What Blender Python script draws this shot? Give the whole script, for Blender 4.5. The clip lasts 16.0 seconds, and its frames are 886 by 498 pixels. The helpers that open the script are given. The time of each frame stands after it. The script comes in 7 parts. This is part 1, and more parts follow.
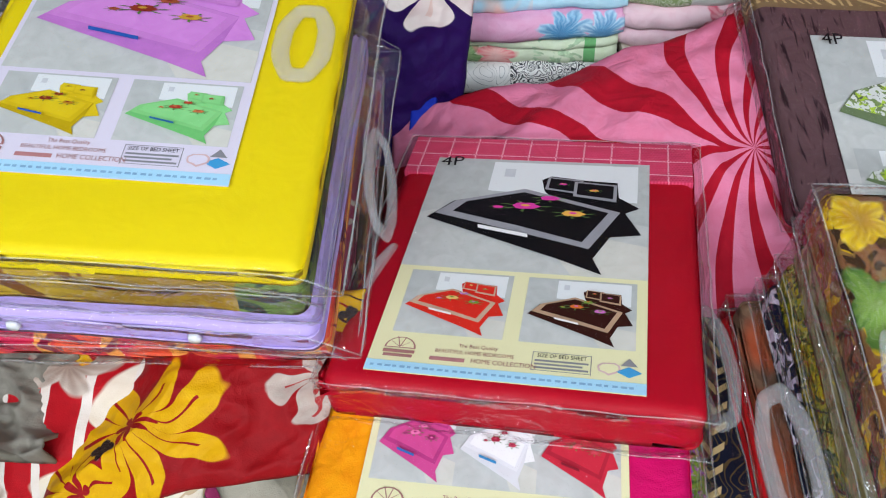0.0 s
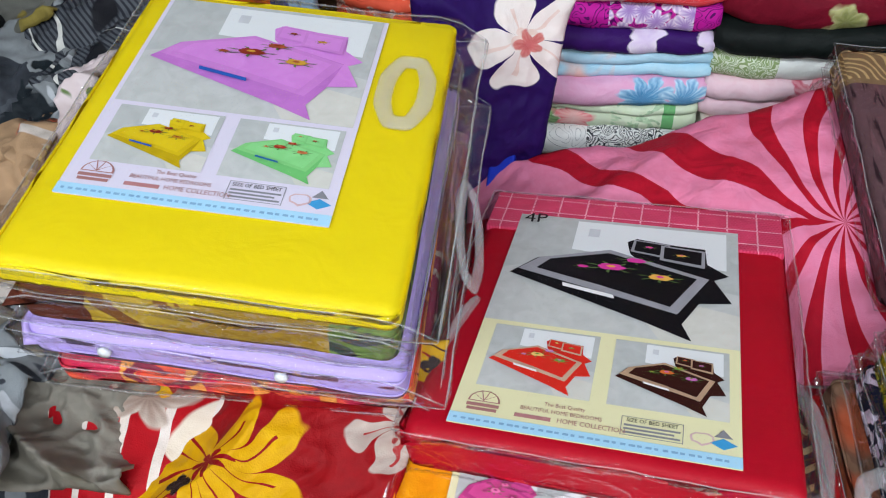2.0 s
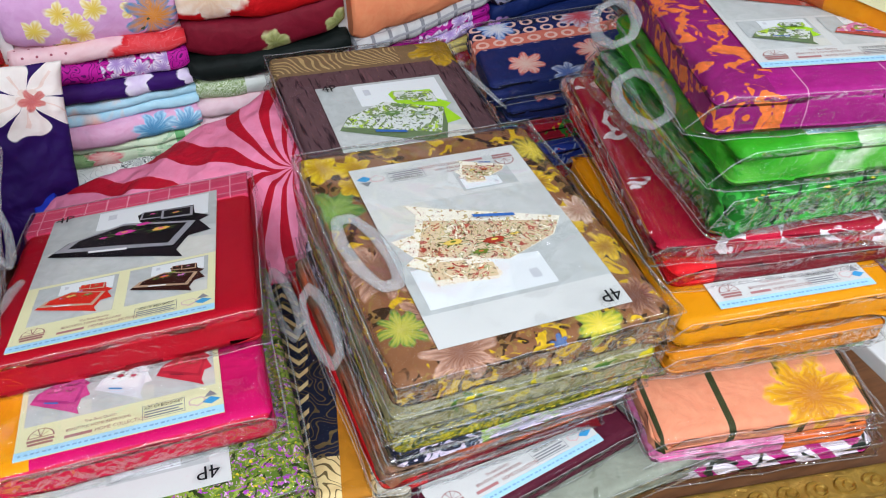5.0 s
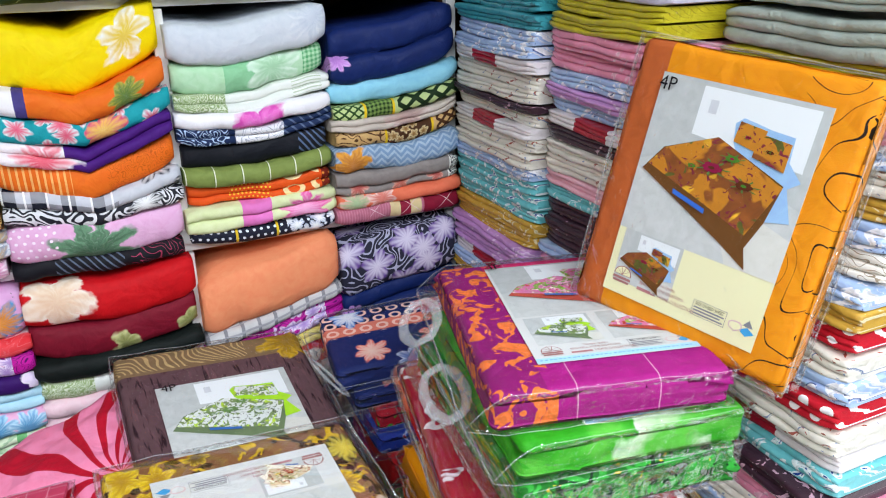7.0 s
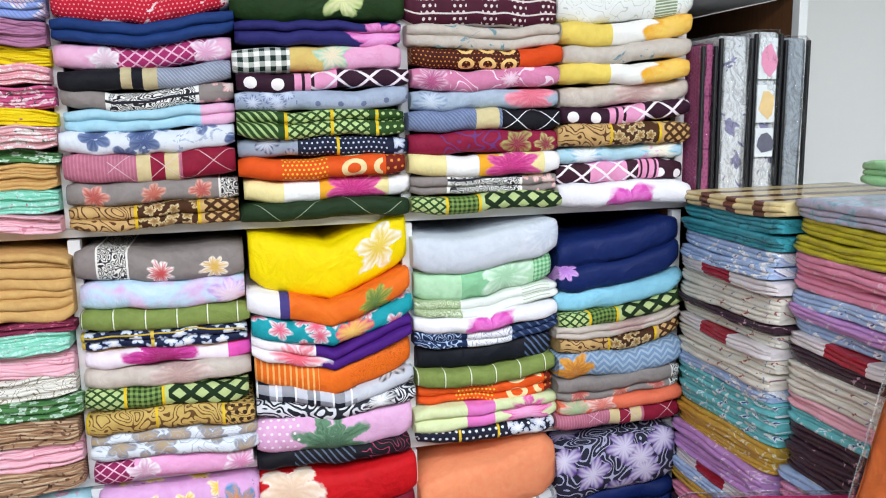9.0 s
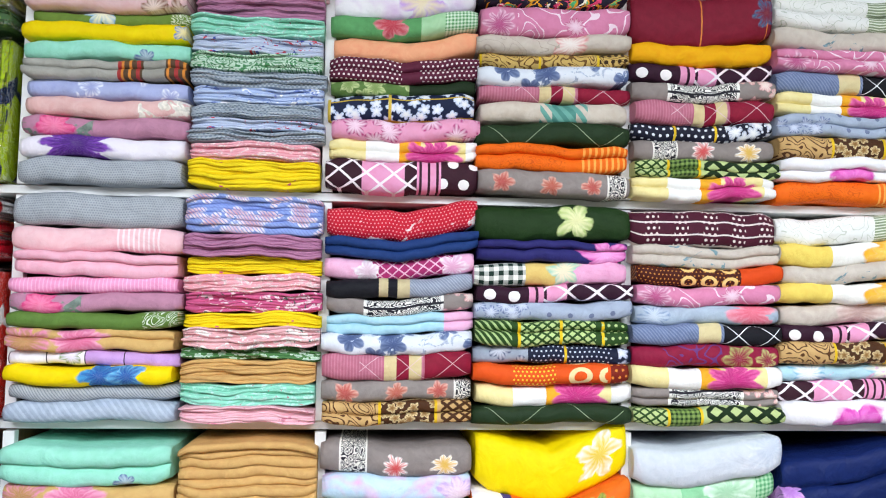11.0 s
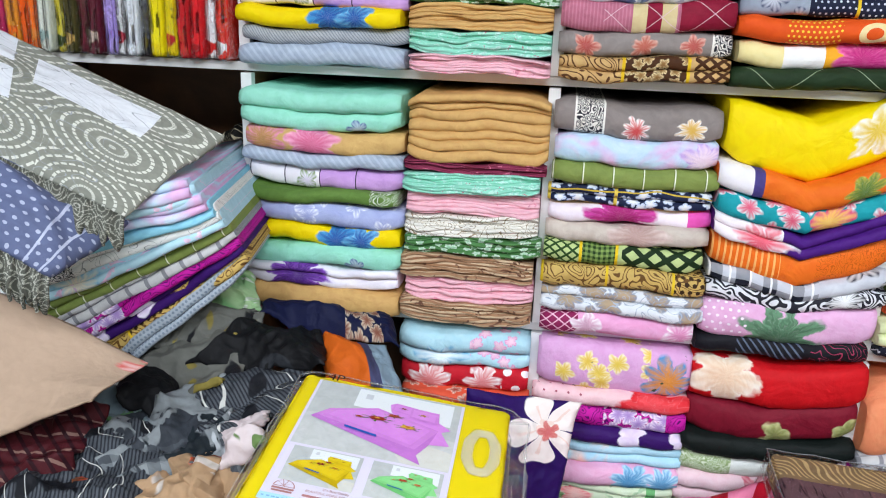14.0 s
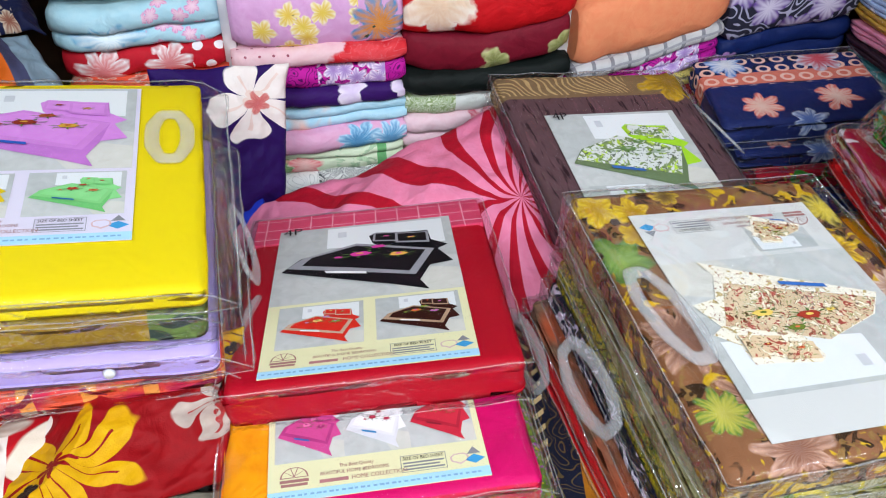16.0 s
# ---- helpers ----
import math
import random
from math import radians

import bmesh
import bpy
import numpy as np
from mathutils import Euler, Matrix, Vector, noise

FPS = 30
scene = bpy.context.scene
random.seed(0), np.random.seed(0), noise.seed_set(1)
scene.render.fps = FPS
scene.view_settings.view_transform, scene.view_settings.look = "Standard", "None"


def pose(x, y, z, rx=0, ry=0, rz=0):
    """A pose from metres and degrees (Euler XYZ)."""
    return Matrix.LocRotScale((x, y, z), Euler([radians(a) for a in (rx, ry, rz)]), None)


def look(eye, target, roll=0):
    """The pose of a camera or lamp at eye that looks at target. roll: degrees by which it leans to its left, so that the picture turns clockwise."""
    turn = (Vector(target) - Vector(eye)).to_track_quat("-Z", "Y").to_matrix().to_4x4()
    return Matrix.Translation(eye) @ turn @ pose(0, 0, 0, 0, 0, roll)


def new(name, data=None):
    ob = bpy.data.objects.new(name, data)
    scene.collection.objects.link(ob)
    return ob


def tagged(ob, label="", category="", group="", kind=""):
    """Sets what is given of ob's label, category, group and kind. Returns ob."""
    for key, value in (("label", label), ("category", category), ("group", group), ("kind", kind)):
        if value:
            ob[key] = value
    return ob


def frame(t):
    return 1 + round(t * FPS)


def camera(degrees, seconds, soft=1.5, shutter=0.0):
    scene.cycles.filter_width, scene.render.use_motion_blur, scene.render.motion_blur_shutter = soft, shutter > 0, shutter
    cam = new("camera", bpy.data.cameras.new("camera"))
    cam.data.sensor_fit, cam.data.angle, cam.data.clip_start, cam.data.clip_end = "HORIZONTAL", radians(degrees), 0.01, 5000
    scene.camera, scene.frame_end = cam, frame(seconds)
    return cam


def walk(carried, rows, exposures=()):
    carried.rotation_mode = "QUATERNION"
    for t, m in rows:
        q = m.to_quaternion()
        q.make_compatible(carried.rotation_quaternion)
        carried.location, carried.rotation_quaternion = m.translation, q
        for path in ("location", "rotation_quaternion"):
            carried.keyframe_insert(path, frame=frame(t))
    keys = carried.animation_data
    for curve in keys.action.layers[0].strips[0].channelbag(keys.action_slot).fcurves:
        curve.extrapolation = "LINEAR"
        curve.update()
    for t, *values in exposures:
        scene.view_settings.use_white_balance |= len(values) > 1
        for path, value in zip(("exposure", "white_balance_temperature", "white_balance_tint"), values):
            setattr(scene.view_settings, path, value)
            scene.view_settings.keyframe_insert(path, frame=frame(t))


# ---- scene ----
cam = camera(58.3, 16.0, 1.1)
PATH = [
    (0, (0.082, 0.241, 1.54), (-0.102, 1.521, 0.015), -5.3),
    (0.5, (0.07, 0.221, 1.56), (-0.198, 1.57, 0.109), -6.1),
    (1, (0.069, 0.198, 1.553), (-0.215, 1.588, 0.144), -4.7),
    (1.5, (0.06, 0.188, 1.551), (-0.227, 1.591, 0.154), -1.4),
    (2, (0.043, 0.235, 1.535), (-0.244, 1.616, 0.117), -4.3),
    (2.5, (0.008, 0.234, 1.535), (-0.285, 1.567, 0.073), -7.3),
    (3, (-0.01, 0.141, 1.553), (-0.129, 1.474, 0.066), -6.1),
    (3.5, (-0.015, 0.038, 1.582), (0.08, 1.455, 0.173), -5.0),
    (4, (0.031, -0.008, 1.596), (0.369, 1.458, 0.278), -1.9),
    (4.5, (0.108, -0.051, 1.601), (0.558, 1.404, 0.305), -0.7),
    (5, (0.187, -0.094, 1.61), (0.719, 1.344, 0.326), -0.5),
    (5.2, (0.212, -0.105, 1.617), (0.782, 1.335, 0.352), -0.8),
    (7.3, (0.322, -0.16, 1.675), (1.142, 1.538, 1.008), -0.8),
    (7.5, (0.31, -0.158, 1.678), (1.124, 1.557, 1.048), -0.7),
    (8, (0.274, -0.141, 1.695), (0.99, 1.646, 1.153), -0.7),
    (8.5, (0.238, -0.127, 1.718), (0.842, 1.73, 1.285), -0.5),
    (9, (0.212, -0.124, 1.743), (0.696, 1.788, 1.41), -1.0),
    (9.2, (0.192, -0.121, 1.747), (0.642, 1.806, 1.455), -1.1),
    (11.3, (0.043, -0.181, 1.778), (0.091, 1.811, 1.954), 1.4),
    (11.5, (0.037, -0.184, 1.781), (-0.003, 1.807, 1.963), 1.7),
    (12, (0.006, -0.181, 1.786), (-0.192, 1.8, 1.969), 2.2),
    (12.5, (-0.004, -0.165, 1.778), (-0.303, 1.807, 1.935), 2.5),
    (13, (-0.008, -0.138, 1.747), (-0.329, 1.835, 1.715), 2.7),
    (13.5, (-0.014, -0.103, 1.71), (-0.327, 1.847, 1.395), 2.3),
    (13.9, (-0.022, -0.08, 1.686), (-0.303, 1.834, 1.176), 2.2),
    (14, (-0.018, -0.072, 1.683), (-0.295, 1.819, 1.093), 2.1),
    (14.1, (-0.017, -0.062, 1.68), (-0.282, 1.8, 1.002), 2.0),
    (14.5, (-0.026, -0.032, 1.643), (-0.192, 1.743, 0.737), 2.3),
    (15, (-0.035, 0.002, 1.613), (-0.035, 1.697, 0.552), 1.9),
    (15.5, (-0.024, 0.024, 1.591), (0.167, 1.622, 0.404), 1.7),
    (16, (0.024, 0.042, 1.581), (0.378, 1.559, 0.327), 1.0),
]
walk(cam, [(t, look(eye, target, roll)) for t, eye, target, roll in PATH],
     [(0.0, -0.42), (4.0, -0.43), (5.2, -0.38), (7.5, -0.11), (9.0, -0.05), (11.3, 0.12), (12.5, 0.11), (13.5, -0.02), (14.0, -0.10), (15.0, -0.22), (16.0, -0.25)])

# ---- world and light ----
world = bpy.data.worlds.new("shop_air")
scene.world = world
world.use_nodes = True
world.node_tree.nodes["Background"].inputs[0].default_value = (0.9, 0.95, 1.0, 1)
world.node_tree.nodes["Background"].inputs[1].default_value = 0.004


def ceiling_lamp(x, y, sx, sy, watts):
    data = bpy.data.lights.new("tube_glow", "AREA")
    data.shape, data.size, data.size_y, data.energy, data.color = "RECTANGLE", sx, sy, watts, (0.85, 0.94, 1.06)
    ob = new("tube_glow", data)
    ob.matrix_world = pose(x, y, 2.865)
    return ob


# The last, smaller panel is an added fill to brighten the right wall and packets.
LAMPS = [(-0.8, -0.95, 1.2, 0.36), (0.7, -0.95, 1.2, 0.36), (-0.8, -1.95, 1.2, 0.36), (0.7, -1.95, 1.2, 0.36), (1.9, -0.35, 0.6, 0.36)]
for lx, ly, lsx, lsy in LAMPS:
    ceiling_lamp(lx, ly, lsx, lsy, 36.5 * lsx)


# ---- small tools ----
def col(h):
    """Linear colour of a hex value."""
    c = [int(h[i:i + 2], 16) / 255 for i in (0, 2, 4)]
    return tuple(((v + 0.055) / 1.055) ** 2.4 if v > 0.04045 else v / 12.92 for v in c) + (1.0,)


def mesh_of(name, bm, material=None, smooth=False):
    me = bpy.data.meshes.new(name)
    bmesh.ops.recalc_face_normals(bm, faces=bm.faces)
    bm.to_mesh(me)
    bm.free()
    if smooth:
        me.polygons.foreach_set("use_smooth", [True] * len(me.polygons))
    if material:
        me.materials.append(material)
    return me


def part(name, bm, material, parent, label="", smooth=False):
    ob = new(name, mesh_of(name, bm, material, smooth))
    ob.parent = parent
    if label:
        ob["label"] = label
    return ob


def box(bm, x0, x1, y0, y1, z0, z1, bevel=0.0, segs=2):
    r = bmesh.ops.create_cube(bm, size=1.0)
    for v in r["verts"]:
        v.co = Vector(((x0 + x1) / 2 + v.co.x * (x1 - x0), (y0 + y1) / 2 + v.co.y * (y1 - y0), (z0 + z1) / 2 + v.co.z * (z1 - z0)))
    if bevel:
        edges = list({e for v in r["verts"] for e in v.link_edges})
        bmesh.ops.bevel(bm, geom=edges, offset=bevel, segments=segs, affect="EDGES", profile=0.5)
    return bm


def thing(name, label, category, m=None, group="", kind=""):
    ob = new(name)
    ob.empty_display_size = 0.05
    if m is not None:
        ob.matrix_world = m
    return tagged(ob, label, category, group, kind)


# ---- materials ----
class Paint:
    """A node material put together from small arithmetic pieces; u and v are metres on the cloth."""

    def __init__(self, name, rough=0.8, metal=0.0):
        self.mat = bpy.data.materials.new(name)
        self.mat.use_nodes = True
        self.nt = self.mat.node_tree
        self.bsdf = self.nt.nodes["Principled BSDF"]
        self.bsdf.inputs["Roughness"].default_value = rough
        self.bsdf.inputs["Metallic"].default_value = metal
        self.tc = self.nt.nodes.new("ShaderNodeTexCoord")
        self.uv = self.tc.outputs["UV"]
        self.sep = None

    def xy(self):
        if not self.sep:
            self.sep = self.nt.nodes.new("ShaderNodeSeparateXYZ")
            self.nt.links.new(self.uv, self.sep.inputs[0])
        return self.sep.outputs[0], self.sep.outputs[1]

    def put(self, sock, value):
        if isinstance(value, bpy.types.NodeSocket):
            self.nt.links.new(value, sock)
        else:
            sock.default_value = value

    def f(self, op, a, b=0.0, c=0.0):
        n = self.nt.nodes.new("ShaderNodeMath")
        n.operation = op
        for i, v in enumerate((a, b, c)):
            self.put(n.inputs[i], v)
        return n.outputs[0]

    def less(self, a, b, soft=0.0):
        """1 where a < b."""
        return self.f("LESS_THAN", a, b)

    def mix(self, fac, a, b, mode="MIX"):
        n = self.nt.nodes.new("ShaderNodeMixRGB")
        n.blend_type = mode
        self.put(n.inputs[0], fac)
        self.put(n.inputs[1], a)
        self.put(n.inputs[2], b)
        return n.outputs[0]

    def noise(self, scale, detail=2.0, dist=0.0, vec=None, out=0):
        n = self.nt.nodes.new("ShaderNodeTexNoise")
        n.inputs["Scale"].default_value, n.inputs["Detail"].default_value, n.inputs["Distortion"].default_value = scale, detail, dist
        self.nt.links.new(vec or self.uv, n.inputs["Vector"])
        return n.outputs[out]

    def vor(self, scale, feature="F1"):
        n = self.nt.nodes.new("ShaderNodeTexVoronoi")
        n.voronoi_dimensions, n.feature = "2D", feature
        n.inputs["Scale"].default_value = scale
        self.nt.links.new(self.uv, n.inputs["Vector"])
        return n

    def zone(self, a, b):
        u, _ = self.xy()
        return self.f("MULTIPLY", self.f("GREATER_THAN", u, a), self.f("LESS_THAN", u, b))

    def cell(self, value, s):
        return self.f("SUBTRACT", self.f("FRACT", self.f("DIVIDE", value, s)), 0.5)

    def petals(self, du, dv, radius, n, turn):
        """Mask, and nearness to the rim, of a flower with n uneven petals."""
        ang = self.f("ADD", self.f("ARCTAN2", dv, du), turn)
        dist = self.f("SQRT", self.f("ADD", self.f("MULTIPLY", du, du), self.f("MULTIPLY", dv, dv)))
        wave = self.f("ABSOLUTE", self.f("COSINE", self.f("MULTIPLY", ang, n / 2)))
        rough = self.f("MULTIPLY_ADD", self.noise(1.3 / radius, 1.5), 0.9, 0.55)
        edge = self.f("MULTIPLY", self.f("MULTIPLY", self.f("MULTIPLY_ADD", wave, 0.42, 0.58), radius), rough)
        near = self.f("DIVIDE", dist, edge)
        mask = self.f("MINIMUM", self.f("MAXIMUM", self.f("MULTIPLY_ADD", near, -7.0, 7.0), 0.0), 1.0)
        vein = self.f("MULTIPLY_ADD", self.f("SINE", self.f("MULTIPLY", ang, n * 3.0)), 0.16, near)
        return mask, self.f("MINIMUM", self.f("MAXIMUM", vein, 0.0), 1.0), dist

    def feature(self, c, ft):
        u, v = self.xy()
        k, a = ft[0], list(ft[1:])
        if k == "F":
            cu, cv, r, petal, mid = a[:5]
            n = a[5] if len(a) > 5 else 5
            wob = self.f("MULTIPLY_ADD", self.noise(60), r * 0.5, -r * 0.25)
            du, dv = self.f("ADD", self.f("SUBTRACT", u, cu), wob), self.f("SUBTRACT", v, cv)
            m, near, dist = self.petals(du, dv, r, n, cu * 30)
            rim = self.mix(self.f("MULTIPLY", near, near), col(mid), col(petal))
            rim = self.mix(self.f("MULTIPLY", self.f("LESS_THAN", self.f("FRACT", self.f("MULTIPLY", near, 3.0)), 0.14), 0.10), rim, (0.8, 0.7, 0.75, 1))
            return self.mix(m, c, rim)
        lo, hi = (a[-2], a[-1]) if len(a) > 1 and isinstance(a[-2], float) and isinstance(a[-1], float) and k.endswith("@") else (-9.0, 9.0)
        if k.endswith("@"):
            k, a = k[:-1], a[:-2]
        if k == "z":
            m = 1.0
        elif k == "dots":
            s, r = a[1], a[2]
            row = self.f("FLOOR", self.f("DIVIDE", v, s))
            du = self.cell(self.f("MULTIPLY_ADD", self.f("MODULO", row, 2.0), s / 2, u), s)
            dv = self.cell(v, s)
            m = self.f("LESS_THAN", self.f("ADD", self.f("MULTIPLY", du, du), self.f("MULTIPLY", dv, dv)), r * r)
        elif k == "rings":
            s, r = a[1], a[2]
            du, dv = self.cell(u, s), self.cell(v, s * 0.8)
            d = self.f("SQRT", self.f("ADD", self.f("MULTIPLY", du, du), self.f("MULTIPLY", dv, dv)))
            m = self.f("LESS_THAN", self.f("ABSOLUTE", self.f("SUBTRACT", d, r)), 0.09)
        elif k == "lat":
            s, w = a[1], a[2]
            p = self.f("ABSOLUTE", self.cell(self.f("MULTIPLY_ADD", v, 1.2, u), s))
            q = self.f("ABSOLUTE", self.cell(self.f("MULTIPLY_ADD", v, -1.2, u), s))
            m = self.f("LESS_THAN", self.f("MINIMUM", p, q), w)
        elif k == "vs":
            m = self.f("LESS_THAN", self.f("FRACT", self.f("DIVIDE", u, a[1])), a[2])
        elif k == "hs":
            m = self.f("LESS_THAN", self.f("FRACT", self.f("DIVIDE", v, a[1])), a[2])
        elif k == "ds":
            m = self.f("LESS_THAN", self.f("FRACT", self.f("DIVIDE", self.f("MULTIPLY_ADD", v, 0.8, u), a[1])), a[2])
        elif k == "chk":
            p = self.f("LESS_THAN", self.f("FRACT", self.f("DIVIDE", u, a[1])), 0.5)
            q = self.f("LESS_THAN", self.f("FRACT", self.f("DIVIDE", v, a[1])), 0.5)
            m = self.f("MULTIPLY_ADD", p, 0.5, self.f("MULTIPLY", q, 0.5))
        elif k == "zz":
            tri = self.f("ABSOLUTE", self.cell(u, a[1] * 2))
            m = self.f("LESS_THAN", self.f("FRACT", self.f("DIVIDE", self.f("MULTIPLY_ADD", tri, a[1] * 2, v), a[1])), a[2])
        elif k == "fl":
            s, size = a[2], a[3]
            n = self.vor(1 / s)
            pos = self.nt.nodes.new("ShaderNodeSeparateXYZ")
            self.nt.links.new(n.outputs["Position"], pos.inputs[0])
            du, dv = self.f("SUBTRACT", u, pos.outputs[0]), self.f("SUBTRACT", v, pos.outputs[1])
            m, near, dist = self.petals(du, dv, s * size, 5, self.f("MULTIPLY", pos.outputs[0], 90))
            a[0] = self.mix(self.f("MULTIPLY", near, near), col(a[1]), col(a[0]))
        elif k == "lf":
            thr = a[2] if len(a) > 2 else 0.58
            n1 = self.noise(1 / a[1], 2.2, 1.6)
            m = self.f("MINIMUM", self.f("MAXIMUM", self.f("MULTIPLY", self.f("SUBTRACT", n1, thr), 45.0), 0.0), 1.0)
            tone = self.f("MULTIPLY_ADD", self.noise(3.2 / a[1], 2.0, 1.0), 1.1, 0.4)
            a[0] = self.mix(1.0, col(a[0]), tone, "MULTIPLY")
        elif k == "sq":
            m = self.f("LESS_THAN", self.f("FRACT", self.f("MULTIPLY", self.noise(1 / a[1], 0.5, 0.4), 9.0)), a[2])
        elif k == "ray":
            du, dv = self.f("SUBTRACT", u, a[1]), self.f("SUBTRACT", v, a[2])
            ang = self.f("ARCTAN2", self.f("ABSOLUTE", self.f("MULTIPLY_ADD", self.noise(9.0, 1.0), 0.05, self.f("SUBTRACT", dv, 0.025))), du)
            dist = self.f("SQRT", self.f("ADD", self.f("MULTIPLY", du, du), self.f("MULTIPLY", dv, dv)))
            bend = self.f("MULTIPLY_ADD", self.f("SQRT", dist), 4.2, self.f("MULTIPLY", self.noise(6.0, 1.0), 1.6))
            m = self.f("LESS_THAN", self.f("FRACT", self.f("MULTIPLY_ADD", ang, a[3], bend)), a[4])
        elif k == "streak":
            mp = self.nt.nodes.new("ShaderNodeMapping")
            mp.inputs["Scale"].default_value = (1 / a[1], 1 / (a[1] * a[2]), 1.0)
            self.nt.links.new(self.uv, mp.inputs[0])
            m = self.f("MINIMUM", self.f("MAXIMUM", self.f("MULTIPLY", self.f("SUBTRACT", self.noise(1.0, 3.0, 0.5, vec=mp.outputs[0]), a[3]), 12.0), 0.0), 1.0)
        elif k == "straw":
            bend = self.f("MULTIPLY_ADD", self.noise(16.0, 1.0), 0.10, self.f("MULTIPLY_ADD", v, 0.8, u))
            m = self.f("MULTIPLY", self.f("LESS_THAN", self.f("FRACT", self.f("DIVIDE", bend, a[1])), a[2]), self.f("GREATER_THAN", v, 0.262))
        elif k == "hib":
            cu, cv, r, n, turn, mid = a[1:7]
            warp = self.f("MULTIPLY_ADD", self.noise(1.1 / r, 1.0), 0.9 * r, -0.45 * r)
            du, dv = self.f("ADD", self.f("SUBTRACT", u, cu), warp), self.f("SUBTRACT", self.f("SUBTRACT", v, cv), warp)
            ang = self.f("ADD", self.f("ARCTAN2", dv, du), turn)
            dist = self.f("SQRT", self.f("ADD", self.f("MULTIPLY", du, du), self.f("MULTIPLY", dv, dv)))
            lobe = self.f("POWER", self.f("ABSOLUTE", self.f("COSINE", self.f("MULTIPLY", ang, n / 2))), 0.55)
            edge = self.f("MULTIPLY", self.f("MULTIPLY_ADD", lobe, 0.80, 0.12), self.f("MULTIPLY_ADD", self.noise(2.4 / r, 1.0), 0.5 * r, 0.75 * r))
            near = self.f("DIVIDE", dist, edge)
            m = self.f("MINIMUM", self.f("MAXIMUM", self.f("MULTIPLY_ADD", near, -22.0, 22.0), 0.0), 1.0)
            line = self.f("MULTIPLY", self.f("LESS_THAN", self.f("FRACT", self.f("MULTIPLY", ang, n / 6.28318)), 0.07), self.f("LESS_THAN", dist, r * 0.62))
            core = self.f("MAXIMUM", line, self.f("LESS_THAN", near, 0.22))
            a[0] = self.mix(core, self.mix(self.f("MULTIPLY", self.noise(5.0 / r, 2.0), 0.3), col(a[0]), col(mid)), col(mid))
        elif k == "arcs":
            du, dv = self.cell(u, a[1]), self.cell(self.f("MULTIPLY_ADD", self.f("FLOOR", self.f("DIVIDE", u, a[1])), a[1] * 0.5, v), a[1])
            d = self.f("SQRT", self.f("ADD", self.f("MULTIPLY", du, du), self.f("MULTIPLY", dv, dv)))
            ring = self.f("LESS_THAN", self.f("FRACT", self.f("MULTIPLY", d, a[2])), 0.3)
            m = self.f("MULTIPLY", ring, self.f("LESS_THAN", self.f("FRACT", self.f("MULTIPLY", self.f("ARCTAN2", dv, du), 5.0)), 0.72))
        elif k == "rc":
            m = self.f("MULTIPLY", self.zone(a[1], a[2]), self.f("MULTIPLY", self.f("GREATER_THAN", v, a[3]), self.f("LESS_THAN", v, a[4])))
        elif k == "vz":
            m = self.f("MULTIPLY", self.f("GREATER_THAN", v, a[1]), self.f("LESS_THAN", v, a[2]))
        elif k == "wash":
            m = self.f("MULTIPLY", self.f("SMOOTH_MIN", 1.0, self.f("MAXIMUM", self.f("MULTIPLY_ADD", self.noise(1 / a[1], 2.0, 0.6), 5.0, -2.2), 0.0), 0.1), 1.0)
        else:
            raise ValueError(k)
        if lo > -9:
            m = self.f("MULTIPLY", m, self.zone(lo, hi))
        shade = a[0] if isinstance(a[0], bpy.types.NodeSocket) else col(a[0])
        return self.mix(m, c, shade)

    def finish(self, c, grain=900.0, wrinkle=22.0, bump=0.38, vary=0.22):
        c = self.mix(vary, c, self.noise(70, 4.0, 0.8, out=0), "OVERLAY")
        self.put(self.bsdf.inputs["Base Color"], c)
        obj = self.tc.outputs["Object"]
        h = self.f("MULTIPLY_ADD", self.noise(wrinkle, 3.0, 0.6, vec=obj), 1.0, self.f("MULTIPLY", self.noise(grain, 1.0, vec=obj), 0.06))
        b = self.nt.nodes.new("ShaderNodeBump")
        b.inputs["Strength"].default_value, b.inputs["Distance"].default_value = bump, 0.02
        self.nt.links.new(h, b.inputs["Height"])
        self.nt.links.new(b.outputs[0], self.bsdf.inputs["Normal"])
        return self.mat


def cloth(name, base, *features, rough=0.62, sheen=0.0, coat=0.0, **kw):
    p = Paint(name, rough)
    p.bsdf.inputs["Coat Weight"].default_value = coat
    p.bsdf.inputs["Coat Roughness"].default_value = 0.14
    p.bsdf.inputs["Sheen Weight"].default_value = sheen
    p.bsdf.inputs["Specular IOR Level"].default_value = 0.16
    c = p.mix(0.0, col(base), col(base))
    for ft in features:
        c = p.feature(c, ft)
    return p.finish(c, **kw)


def plain(name, base, rough=0.6, metal=0.0, bump=0.1, vary=0.12, scale=40.0, spec=0.5):
    p = Paint(name, rough, metal)
    p.uv = p.tc.outputs["Object"]
    p.bsdf.inputs["Specular IOR Level"].default_value = spec
    c = p.mix(0.0, col(base), col(base))
    return p.finish(c, wrinkle=scale, bump=bump, vary=vary)


def wood(name, dark, light):
    p = Paint(name, 0.45)
    mp = p.nt.nodes.new("ShaderNodeMapping")
    mp.inputs["Scale"].default_value = (1.0, 14.0, 1.5)
    p.nt.links.new(p.tc.outputs["Object"], mp.inputs[0])
    n = p.noise(5.0, 6.0, 1.5, vec=mp.outputs[0])
    p.uv = p.tc.outputs["Object"]
    c = p.mix(n, col(dark), col(light))
    return p.finish(c, bump=0.08, vary=0.1)


